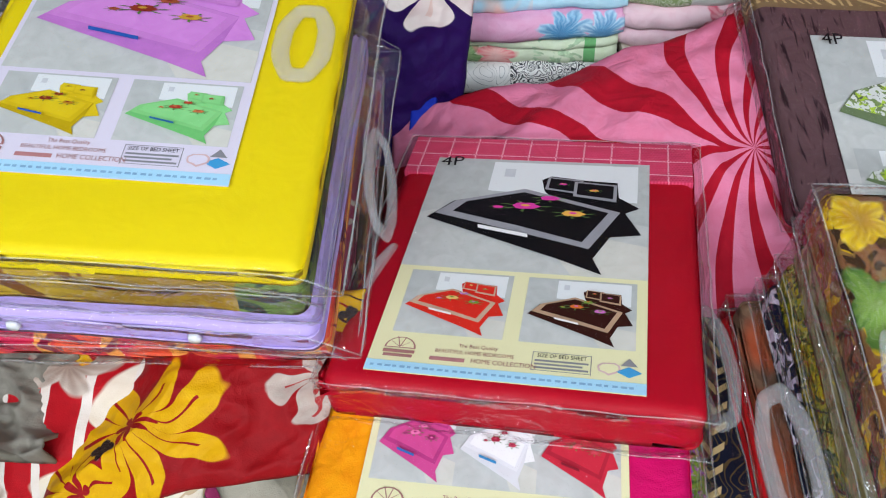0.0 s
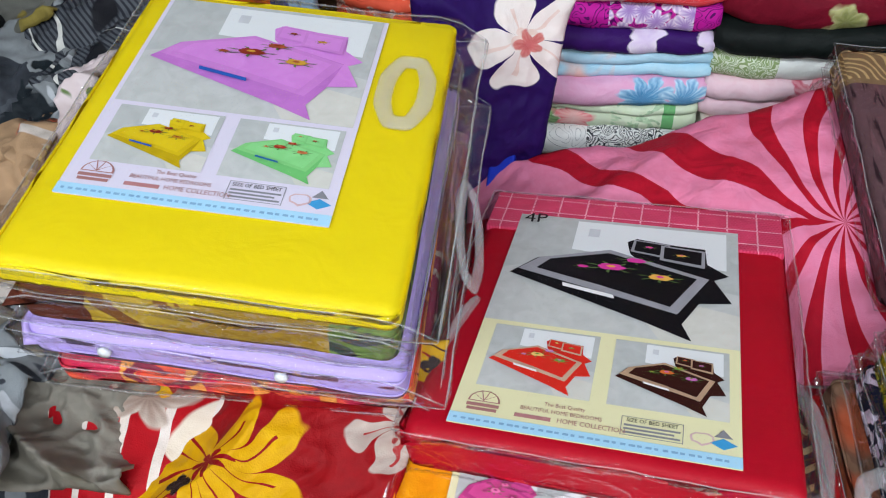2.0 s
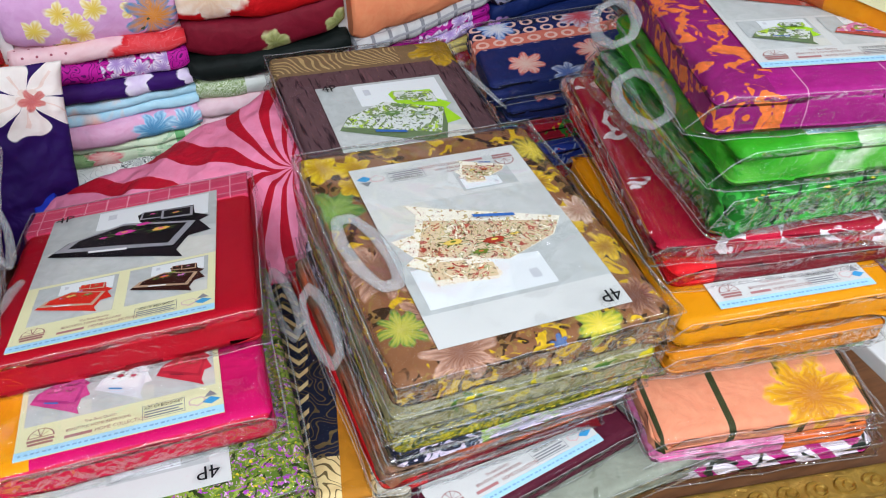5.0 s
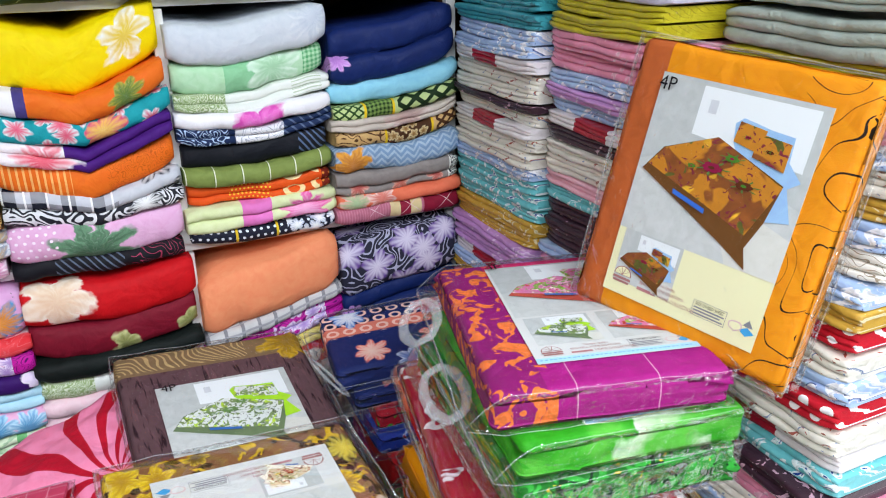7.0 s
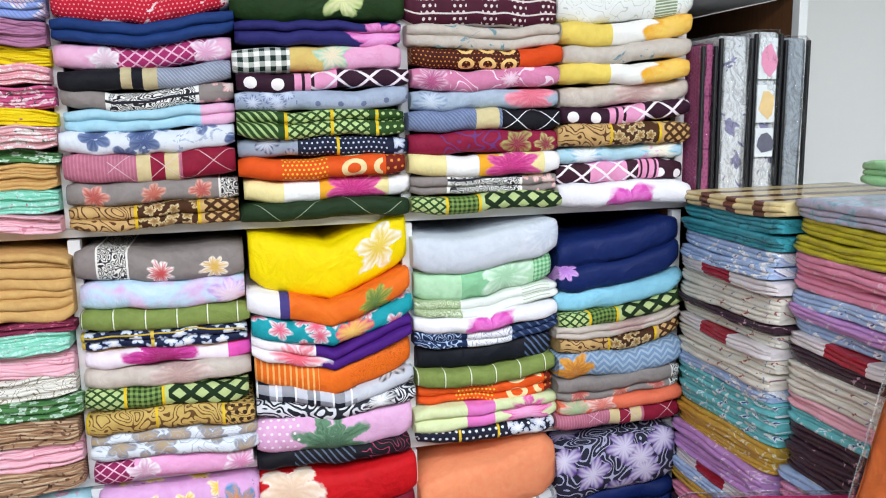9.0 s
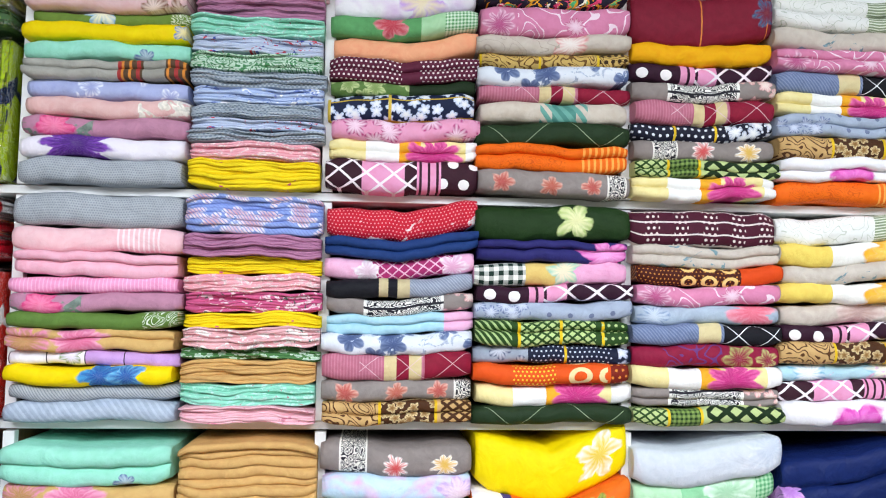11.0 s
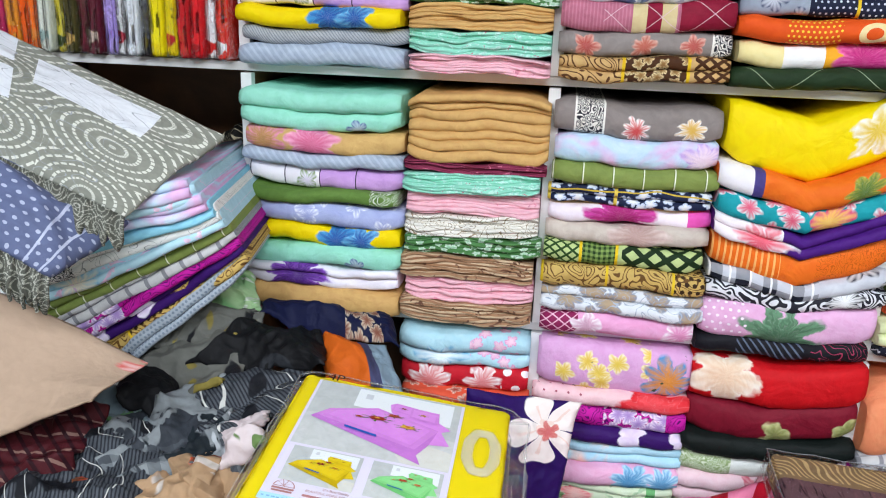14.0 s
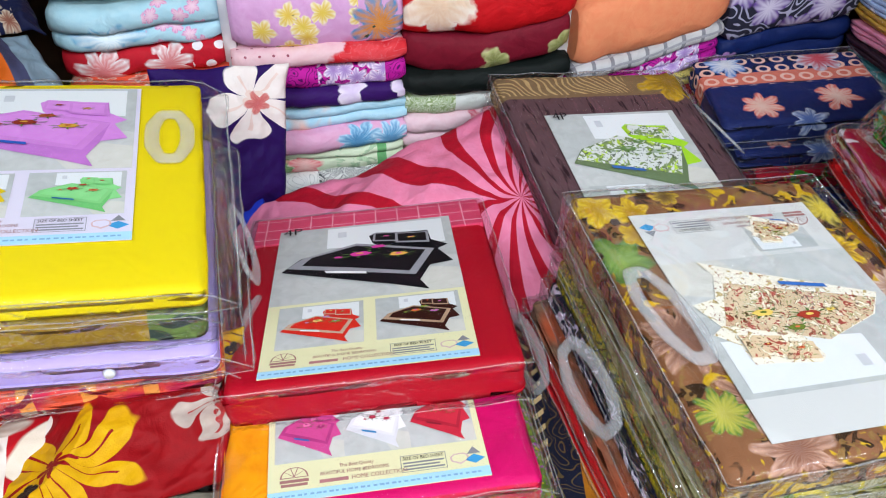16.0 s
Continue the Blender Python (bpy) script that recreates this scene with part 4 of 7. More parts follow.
stack("sheets in the second column", *BX, L4, L5 + T, [("pinkfloral", 5), ("mauve", 4), ("mintfold", 3), ("redblue", 3), ("greenfold", 3), ("greyfold", 2.8), ("bluefold", 3), ("greyfold", 2.4), ("redblue", 2), ("greyfold", 2), ("pinkfold", 3), ("yellowfold", 4.6)], 0.0, 7)
stack("sheets in the second column", *BX, L3, L4 + T, [("bluefloralbig", 6.1), ("mauve", 3.7), ("yellowfold", 2.8), ("pinkfold", 2.8), ("magfold", 3.4), ("yellowfold", 2.4), ("pinkfloral", 3.2), ("greenfloral", 2), ("tanfold", 3.7), ("mintfold", 3.6), ("pinkpale", 2.7)], 0.0, 7, seed=2)
stack("sheets in the second column", *BX, L2, L3 + T - 0.012, [("tanfold", 10.3), ("maroonfold", 1.6), ("mintfold", 3), ("pinkpale", 3.6), ("whitefold", 3.3), ("greenfloral", 3.3), ("brownfold", 3.7), ("pinkpale", 3.9), ("brownfold", 3.6)], 0.0, 7, seed=3)
stack("sheets in the second column", *BX, 0.95, L2 + T, [("bluelight", 5.8), ("redpetal", 3.8), ("coralflower", 3.6), ("purple", 3), ("darkolive", 4)], 0.003, 0, seed=4)
stack("sheets in the third column", *CX, L4, L5 + T, [("whiteviolet", 6.4), ("leafgreen", 3.6), ("peach", 3.8), ("maroondots", 4.2), ("greenrose", 2.4), ("navyfloral", 4.6), ("pinkpinwheel", 3.5), ("creamrose", 3.6), ("lattice", 5.4)], 0.008, 0, tilt=0.02, vee=0.006)
stack("sheets in the third column", *CX, L3, L4 + T, [("redwhite", 5.3), ("navy", 3.4), ("magdiamond", 3.7), ("blackgrey", 3.2), ("greyborder", 3), ("bluepink", 3.4), ("whiteblue", 3.5), ("maroonpink", 4.4), ("taupeflower", 3.7), ("goldbrown", 3.8)], 0.008, 0, seed=2, tilt=0.014, vee=0.006)
stack("sheets in the third column", *CX, L2, L3 + T - 0.016, [("taupedaisy", 5), ("pastel", 4.3), ("olivestripe", 3.3), ("navyfloral", 3.1), ("magrose", 2.9), ("beigerose", 3.2), ("greengeo2", 3.6), ("goldscroll", 3.7), ("whitegreyfloral", 4.3), ("magflower", 3.8)], 0.003, 0, seed=3)
stack("sheets in the third column", *CX, L1, L2 + T, [("lilacfloral", 8.2), ("pinkred", 2.9), ("magscale", 3.7), ("purple", 3), ("blueblossom", 3.7), ("pinkaqua", 3.9), ("greenpeony", 4.2), ("whiteblack", 4.4), ("darkolive", 3.2)], 0.004, 0, seed=4)
stack("sheets in the fourth column", *DX, L4, L5 + T, [("carnival", 4.3), ("pinkswirl", 5), ("beige", 3), ("goldscroll", 2.7), ("whiteblue", 3.3), ("maroonpink", 2.8), ("beigegreen", 3.7), ("darkgreen", 3.9), ("orange", 4.5), ("taupeflower", 4.2)], 0.004, 0, tilt=0.012)
stack("sheets in the fourth column", *DX, L3, L4 + T, [("greenflower", 6.1), ("navypurple", 3.7), ("gingham", 4), ("lattice2", 2.9), ("heartsblue", 3.2), ("greengeo", 4.3), ("navygrey", 3.2), ("orangedot", 3.4), ("creamrose", 3.7), ("darkgreen", 3.1)], 0.002, 0, seed=2, tilt=0.004)
stack("sheets in the fourth column", *DX, L2 - 0.01, L3 + T + 0.012, [("sunyellow", 8.2), ("orangepalm", 3.7), ("teal", 3.3), ("purplewhite", 3.3), ("orangerib", 4.7), ("bwcheck", 2.6), ("bwpaisley", 2.6), ("lilacpalm", 5.4), ("blackleaf", 2.9)], 0.0, 0, vee=0.04, seed=3, tilt=0.018)
stack("sheets in the fourth column", *DX, L1, L2 + T, [("redflower", 7), ("maroonleaf", 6), ("blackplain", 3.7), ("sagewhite", 3.9), ("pinkbloom", 3.2), ("pinkbloom", 3.6), ("owl", 3.4), ("darkolive", 6)], 0.004, 0, seed=4, vee=0.01, tilt=0.012)
stack("sheets in the fifth column", *EX, L4, L5 + T, [("maroon", 8.9), ("mustard", 3.7), ("lattice2", 3.4), ("greyborder", 3.4), ("maroonpink", 4), ("navygold", 3.1), ("taupedaisy", 3.7), ("greengeo2", 3), ("creamrose", 3.9)], 0.006, 0, tilt=0.01, vee=0.008)
stack("sheets in the fifth column", *EX, L3, L4 + T, [("maroonprint", 6.3), ("beigeblue", 3.8), ("browngold", 3.3), ("pinkswirl", 3.5), ("bluecoral", 3.4), ("denim", 3.6), ("burgundyvine", 3.9), ("creamrose", 3.8), ("greyborder", 3.2), ("greengeo2", 3.1)], 0.005, 0, seed=2)
stack("sheets in the fifth column", *EX, L2, L3 + T - 0.008, [("palegrey", 6.2), ("mintleaf", 4.8), ("sagewhite", 2.9), ("whitemag", 2.7), ("navywhite", 2.7), ("black", 4.2), ("olivestripe", 3.2), ("orangedot", 3.5), ("greenrosepink", 4.3), ("navygold", 2.8)], 0.006, 0, vee=0.01, seed=3, tilt=0.02)
stack("sheets in the fifth column", *EX, L1, L2 + T - 0.020, [("peachbig", 10), ("greyplaid", 2.6), ("magscale", 3.8), ("yellowsoft", 3), ("redwhitegold", 4), ("sagewhite", 5), ("purple", 6)], 0.002, 0, seed=4, tilt=0.055)
stack("sheets in the sixth column", *FX, L4, L5 + T, [("whitestitch", 6), ("beigeblue", 4), ("pinkswirl", 4), ("denim", 4), ("creamrose", 4), ("heartsblue", 4), ("goldbrown", 4), ("whitemag", 4), ("orange", 4)], 0.004, 0)
stack("sheets in the sixth column", *FX, L3, L4 + T, [("whitestitch", 4.9), ("yellowwhite", 4), ("beigeblue", 3.4), ("yellowwhite", 3.7), ("beigerose", 3.8), ("lattice2", 3.3), ("goldbrown", 4), ("tealfloral", 3), ("lattice", 3.8), ("whitemag", 4.2)], 0.008, 0, seed=2, tilt=0.016)
stack("sheets in the sixth column", *FX, L2, L3 + T - 0.022, [("navyplain", 9.4), ("skyblue", 3.6), ("greengeo2", 2.8), ("beigerose", 2.2), ("goldbrown", 3.1), ("chevron", 4.5), ("taupeflower", 4.4), ("coral", 2.6), ("maroonpink", 3.2)], 0.004, 0, vee=0.014, seed=3, tilt=0.034)
stack("sheets in the sixth column", *FX, L1 + 0.1, L2 + T - 0.01, [("paisleydark", 9), ("navyplain", 6), ("redwhitegold", 4), ("sideblue", 4)], 0.004, 0, seed=4, tilt=0.03)


# ---- printed insert cards ----
LETTERS = {}


def letters(text, size):
    """A flat mesh of the built-in font, made once for each text."""
    if (text, size) not in LETTERS:
        cu = bpy.data.curves.new("lettering", "FONT")
        cu.body, cu.size, cu.resolution_u = text, size, 2
        cu.align_x = "CENTER"
        ob = bpy.data.objects.new("lettering", cu)
        scene.collection.objects.link(ob)
        LETTERS[text, size] = bpy.data.meshes.new_from_object(ob)
        bpy.data.objects.remove(ob)
    return LETTERS[text, size]


PRINT = {}


def motley(name, base, *spots):
    """A printed fabric seen small in a photograph: flecks of several colours."""
    q = Paint("print_" + name, 0.5)
    q.uv = q.tc.outputs["Object"]
    c = q.mix(0.0, col(base), col(base))
    for sp in spots:
        c = q.feature(c, ("lf",) + sp)
    return q.finish(c, bump=0.0, vary=0.2)


PRINT["garden"] = motley("garden", "d8c09c", ("8a9040", 0.010, 0.54), ("b04838", 0.008, 0.57), ("f0e4cc", 0.010, 0.58), ("6a5030", 0.006, 0.62))
PRINT["gardenside"] = motley("gardenside", "f0ead8", ("c8b070", 0.008, 0.60), ("a06048", 0.006, 0.64))
PRINT["sunset"] = motley("sunset", "c07c1c", ("8a4c1c", 0.08, 0.47), ("d8a428", 0.06, 0.58), ("5a5a1c", 0.03, 0.62), ("7a1c38", 0.011, 0.61))
PRINT["lime"] = motley("lime", "d8dcd8", ("7c9458", 0.014, 0.52), ("b4d438", 0.018, 0.60), ("54604c", 0.008, 0.60))
PRINT["river"] = motley("river", "d878a8", ("90b84c", 0.016, 0.54), ("f0d8d0", 0.012, 0.58), ("c84038", 0.010, 0.60))


def ink(h):
    if h not in PRINT:
        PRINT[h] = plain("print_" + h, h, 0.6, bump=0.0, vary=0.2, scale=60, spec=0.15)
    return PRINT[h]


def picture(name, parent, shapes):
    """Printed shapes on a card, one flat mesh: each is (outline, height in layers, material)."""
    me = bpy.data.meshes.new(name)
    verts, faces, slots, mats = [], [], [], []
    for pts, layer, mat in shapes:
        if mat not in mats:
            mats.append(mat)
        faces.append(tuple(range(len(verts), len(verts) + len(pts))))
        verts += [(x, y, 0.0008 + 0.00035 * layer) for x, y in pts]
        slots.append(mats.index(mat))
    me.from_pydata(verts, [], faces)
    for m in mats:
        me.materials.append(m)
    me.polygons.foreach_set("material_index", slots)
    ob = new(name, me)
    ob.parent = parent
    return ob


def rect(x0, x1, y0, y1):
    return [(x0, y0), (x1, y0), (x1, y1), (x0, y1)]


def blob(cx, cy, rx, ry, n=9, seed=0):
    rnd = random.Random(seed)
    return [(cx + rx * math.cos(6.283 * i / n) * rnd.uniform(0.75, 1.1), cy + ry * math.sin(6.283 * i / n) * rnd.uniform(0.75, 1.1)) for i in range(n)]


def bed_photo(x0, x1, y0, y1, spread, band, petals, strip="f0f0f0", side=None, skirt=None):
    """A photograph of a made bed: wall, rug, spread with a border, pillows and flowers."""
    w, h = x1 - x0, y1 - y0

    def q(pts):
        return [(x0 + a * w, y0 + b * h) for a, b in pts]
    s = [(rect(x0, x1, y0, y1), 0, PHOTO), (q([(0.0, 0.45), (0.35, 0.62), (1.0, 0.42), (1, 1), (0, 1)]), 1, ink("b9bdbb")),
         (q([(0.28, 0.68), (0.95, 0.62), (0.95, 0.97), (0.28, 0.97)]), 2, PHOTO_WALL), (q([(0.34, 0.82), (0.39, 0.82), (0.39, 0.9), (0.34, 0.9)]), 3, ink("c9ccd0")),
         (q([(0.5, 0.4), (1, 0.25), (1, 0.0), (0.7, 0.0)]), 1, ink("d2d1c8"))]
    s.append((q([(0.54, 0.69), (0.52, 0.80), (0.56, 0.84), (0.73, 0.81), (0.86, 0.80), (0.87, 0.66), (0.96, 0.57), (0.90, 0.52), (0.97, 0.34), (0.8, 0.3)]), 3, ink(skirt or spread)))
    s.append((q([(0.04, 0.40), (0.14, 0.56), (0.45, 0.70), (0.88, 0.53), (0.84, 0.30), (0.78, 0.13), (0.82, 0.01), (0.64, 0.11), (0.35, 0.25)]), 4, ink(side or spread)))
    s.append((q([(0.07, 0.44), (0.15, 0.56), (0.45, 0.70), (0.88, 0.52), (0.76, 0.20), (0.45, 0.31)]), 5, ink(band)))
    s.append((q([(0.15, 0.46), (0.20, 0.555), (0.45, 0.665), (0.83, 0.51), (0.73, 0.25), (0.45, 0.36)]), 6, ink(spread)))
    s.append((q([(0.55, 0.82), (0.71, 0.80), (0.68, 0.67), (0.54, 0.70)]), 7, ink(band)))
    s.append((q([(0.56, 0.805), (0.70, 0.785), (0.67, 0.685), (0.555, 0.71)]), 8, ink(spread)))
    s.append((q([(0.67, 0.78), (0.86, 0.76), (0.86, 0.60), (0.67, 0.64)]), 9, ink(band)))
    s.append((q([(0.685, 0.765), (0.845, 0.745), (0.845, 0.625), (0.685, 0.655)]), 10, ink(spread)))
    for i, (a, b, r) in enumerate(((0.47, 0.52, 0.10), (0.68, 0.47, 0.085), (0.57, 0.60, 0.07), (0.62, 0.74, 0.03), (0.76, 0.69, 0.035), (0.35, 0.50, 0.04))):
        for k in range(7):
            t = k * 0.9 + i
            ca, cb = a + r * 0.95 * math.cos(t), b + r * 0.42 * math.sin(t)
            s.append((q([(a, b), (ca, cb), (ca + r * 0.30 * math.cos(t + 0.7), cb + r * 0.14 * math.sin(t + 0.7))]), 11, ink("5a7a40")))
        for k in range(6):
            t = k * 1.05 + i
            s.append((q(blob(a + r * 0.32 * math.cos(t), b + r * 0.16 * math.sin(t), r * 0.34, r * 0.17, 7, i + k)), 12 + (k % 2) * 0.5, ink(petals[i % len(petals)])))
        s.append((q(blob(a, b, r * 0.22, r * 0.11, 7, i + 9)), 14, ink(petals[(i + 1) % len(petals)])))
    s.append((q([(0.28, 0.335), (0.50, 0.275), (0.505, 0.245), (0.285, 0.305)]), 13, ink(strip)))
    return s


def insert_card(parent, w, l, cx, cy, paper, photos, flip=False, foot=True, z=0.0018, cream=False, note=None, block=0.085):
    """The card under the film: photographs, a block of lettering, a blue foot strip."""
    bm = bmesh.new()
    box(bm, -w / 2, w / 2, -l / 2, l / 2, 0.0, 0.0006)
    card = part("insert_card", bm, paper, parent, "printed photo card with lettering")
    card.matrix_local = pose(cx, cy, z, 0, 0, 180 if flip else 0)
    shapes = []
    for (a, b, c, d), args in photos:
        shapes += bed_photo(-w / 2 + a * w, -w / 2 + b * w, -l / 2 + c * l, -l / 2 + d * l, *args)
    picture("photo_print", card, shapes)
    y = -l / 2
    marks = []
    if foot:
        marks.append((rect(-w / 2, w / 2, y, y + 0.010), 1, STRIP_BLUE))
        for i in range(34):
            a = -w / 2 + 0.004 + i * (w - 0.010) / 34
            marks.append((rect(a, a + (w - 0.02) / 34 * (0.5 + 0.4 * ((i * 7) % 5) / 5), y + 0.0038, y + 0.0058), 2, ink("86b0d0")))
    k = y + 0.013
    # fan-shaped mark with two bars
    fan = [(-w / 2 + 0.022 + 0.012 * math.cos(t * math.pi / 10), k + 0.010 + 0.011 * math.sin(t * math.pi / 10)) for t in range(11)]
    marks.append((fan, 1, INK_RED))
    marks.append(([(-w / 2 + 0.022 + 0.0105 * math.cos(t * math.pi / 10), k + 0.0105 + 0.0095 * math.sin(t * math.pi / 10)) for t in range(11)], 2, paper))
    for t in (2, 4, 6, 8):
        c, s_ = math.cos(t * math.pi / 10), math.sin(t * math.pi / 10)
        ax, ay = -w / 2 + 0.022, k + 0.0105
        marks.append(([(ax - 0.0004 * s_, ay + 0.0004 * c), (ax + 0.0105 * c - 0.0004 * s_, ay + 0.0105 * s_), (ax + 0.0105 * c + 0.0004 * s_, ay + 0.0105 * s_), (ax + 0.0004 * s_, ay)], 3, INK_RED))
    marks.append((rect(-w / 2 + 0.010, -w / 2 + 0.034, k + 0.005, k + 0.008), 2, INK_RED))
    marks.append((rect(-w / 2 + 0.011, -w / 2 + 0.033, k + 0.001, k + 0.0038), 2, INK_RED))
    # size panel with lines too small to read
    x0, x1 = w * 0.10, w * 0.31
    for r in (rect(x0, x1, k + 0.0005, k + 0.001), rect(x0, x1, k + 0.0175, k + 0.018), rect(x0, x0 + 0.0005, k, k + 0.018), rect(x1 - 0.0005, x1, k, k + 0.018)):
        marks.append((r, 1, INK_GREY))
    for i in range(3):
        marks.append((rect(x0 + 0.002, x1 - 0.002 - 0.004 * (i % 2), k + 0.0025 + i * 0.0033, k + 0.0042 + i * 0.0033), 1, INK_GREY))
    marks.append((blob(w * 0.37, k + 0.008, 0.0085, 0.006, 12, 5), 1, ink("d8b8b8")))
    marks.append((blob(w * 0.37, k + 0.008, 0.007, 0.0045, 12, 5), 2, paper))
    marks.append(([(w * 0.44, k + 0.001), (w * 0.44 + 0.009, k + 0.006), (w * 0.44, k + 0.011), (w * 0.44 - 0.009, k + 0.006)], 1, INK_BLUE))
    marks.append(([(w * 0.44 - 0.006, k + 0.0115), (w * 0.44 + 0.006, k + 0.0115), (w * 0.44, k + 0.019)], 1, INK_GREY))
    marks.append((rect(-w * 0.27, -w * 0.14, k + 0.0012, k + 0.0048), 1, ink("b47c7c")))
    picture("printed_marks", card, marks)
    for text, size, tx, ty, mat in (("The Best Quality", 0.0052, -w * 0.10, k + 0.0150, INK_RED), ("BEAUTIFUL HOME BEDROOMS", 0.0052, -w * 0.11, k + 0.0085, INK_RED), ("HOME COLLECTION", 0.0062, w * 0.0, k + 0.001, INK_RED), ("SIZE OF BED SHEET", 0.0050, (x0 + x1) / 2, k + 0.0128, INK)):
        me = letters(text, size).copy()
        if not me.materials:
            me.materials.append(mat)
        ob = new("lettering", me)
        ob.parent = card
        ob.matrix_local = pose(tx, ty, 0.0016) @ Matrix.Diagonal((0.82, 1, 1, 1))
    if note:
        nx, ny, turn = note
        me = letters("4P", 0.022).copy()
        me.materials.append(INK)
        ob = new("handwriting", me)
        ob.parent = card
        ob.matrix_local = pose(nx, ny, 0.0068, 0, 0, turn) @ Matrix.Diagonal((1, 1, 1, 1))
    return card


# ---- packs ----
def body_mesh(name, w, l, h, mat, seed=0, soft=0.011):
    """A soft folded block with rounded edges; the pattern runs over the top and down the sides."""
    bm = bmesh.new()
    box(bm, -w / 2, w / 2, -l / 2, l / 2, -h, 0.0)
    bmesh.ops.subdivide_edges(bm, edges=bm.edges[:], cuts=7, use_grid_fill=True)
    for v in bm.verts:
        x, y, z = v.co
        dx, dy = (w / 2 - abs(x)) / soft, (l / 2 - abs(y)) / soft
        n = noise.noise(Vector((x * 14 + seed, y * 14, z * 20)))
        v.co.z += 0.0013 * n
        v.co.x += 0.0016 * noise.noise(Vector((y * 25, z * 60, seed + 3.0)))
        v.co.y += 0.0022 * noise.noise(Vector((x * 22, z * 70, seed + 7.0)))
    edges = [e for e in bm.edges if len(e.link_faces) == 2 and e.calc_face_angle(0) > 1.0]
    bmesh.ops.bevel(bm, geom=edges, offset=min(soft, h * 0.45), segments=4, affect="EDGES", profile=0.5)
    lay = bm.loops.layers.uv.new("uv")
    bm.normal_update()
    for f in bm.faces:
        for lp in f.loops:
            x, y, z = lp.vert.co
            if abs(f.normal.z) > 0.6:
                lp[lay].uv = (x + w / 2, y + l / 2)
            elif abs(f.normal.x) > abs(f.normal.y):
                lp[lay].uv = (x + w / 2 + z, y + l / 2)
            else:
                lp[lay].uv = (x + w / 2, y + l / 2 + (z if y < 0 else -z))
    return mesh_of(name, bm, mat, True)


def sleeve_mesh(name, w, l, h, extra, mat, seed=0):
    """A loose clear bag round a pack; extra: how far it stands out left, right, front, back."""
    le, ri, fr, ba = extra
    bm = bmesh.new()
    x0, x1, y0, y1 = -w / 2 - le, w / 2 + ri, -l / 2 - fr, l / 2 + ba
    box(bm, x0, x1, y0, y1, -h - 0.0015, 0.0050)
    bmesh.ops.subdivide_edges(bm, edges=bm.edges[:], cuts=11, use_grid_fill=True)
    sharp = [e for e in bm.edges if len(e.link_faces) == 2 and e.calc_face_angle(0) > 1.0]
    bmesh.ops.bevel(bm, geom=sharp, offset=min(0.010, h * 0.36), segments=4, affect="EDGES", profile=0.5)
    for v in bm.verts:
        x, y, z = v.co
        outx = max(0.0, abs(x) - w / 2) * (1 if (x > 0 and ri > 0.01) or (x < 0 and le > 0.01) else 0)
        outy = max(0.0, abs(y) - l / 2) * (1 if (y > 0 and ba > 0.01) or (y < 0 and fr > 0.01) else 0)
        pinch = max(0.08, 1 - max(outx, outy) / 0.022)
        mid = -h * 0.75
        v.co.z = mid + (z - mid) * pinch
        crease = noise.noise(Vector((x * 30 + seed, y * 30, z * 30)))
        fine = noise.noise(Vector((x * 90, y * 90 + seed, z * 90)))
        amount = 0.0012 if pinch > 0.95 and z > -0.004 else 0.0045
        v.co.z += amount * crease * (0.6 if z > -0.004 else 1.0)
        if z > 0.0045 and pinch > 0.95:
            v.co.z = max(v.co.z, 0.0044)
        v.co.y += 0.003 * crease * (1 if abs(y) > l / 2 else 0) + 0.001 * fine
        v.co.x += 0.004 * crease * (1 if abs(x) > w / 2 else 0)
    return mesh_of(name, bm, mat, True)


def seam_mesh(w, l, h, extra, seed=0, r=0.0007):
    """The welded outline of a clear bag: thin beads round its top and bottom rims."""
    le, ri, fr, ba = extra
    x0, x1, y0, y1 = -w / 2 - le + 0.001, w / 2 + ri - 0.001, -l / 2 - fr + 0.001, l / 2 + ba - 0.001
    bm = bmesh.new()
    n = 14
    corners = [(x0, y0), (x1, y0), (x1, y1), (x0, y1)]
    for z in (0.001, -h + 0.002):
        path = []
        for k in range(4):
            (ax, ay), (bx, by) = corners[k], corners[(k + 1) % 4]
            path += [(ax + (bx - ax) * i / n, ay + (by - ay) * i / n) for i in range(n)]
        rings = []
        for x, y in path:
            outx = max(0.0, abs(x) - w / 2) * (1 if (x > 0 and ri > 0.01) or (x < 0 and le > 0.01) else 0)
            outy = max(0.0, abs(y) - l / 2) * (1 if (y > 0 and ba > 0.01) or (y < 0 and fr > 0.01) else 0)
            pinch = max(0.08, 1 - max(outx, outy) / 0.022)
            crease = noise.noise(Vector((x * 30 + seed, y * 30, z * 30)))
            c = Vector((x + 0.002 * crease, y + 0.002 * crease, -h * 0.75 + (z + h * 0.75) * pinch + 0.0012 * crease))
            rings.append([bm.verts.new(c + Vector((dx * r, dx * r * (1 if x * y < 0 else -1), dz * r))) for dx, dz in ((1, 0), (0, 1), (-1, 0), (0, -1))])
        for a, b in zip(rings, rings[1:] + rings[:1]):
            for i in range(4):
                bm.faces.new((a[i], a[(i + 1) % 4], b[(i + 1) % 4], b[i]))
    return bm


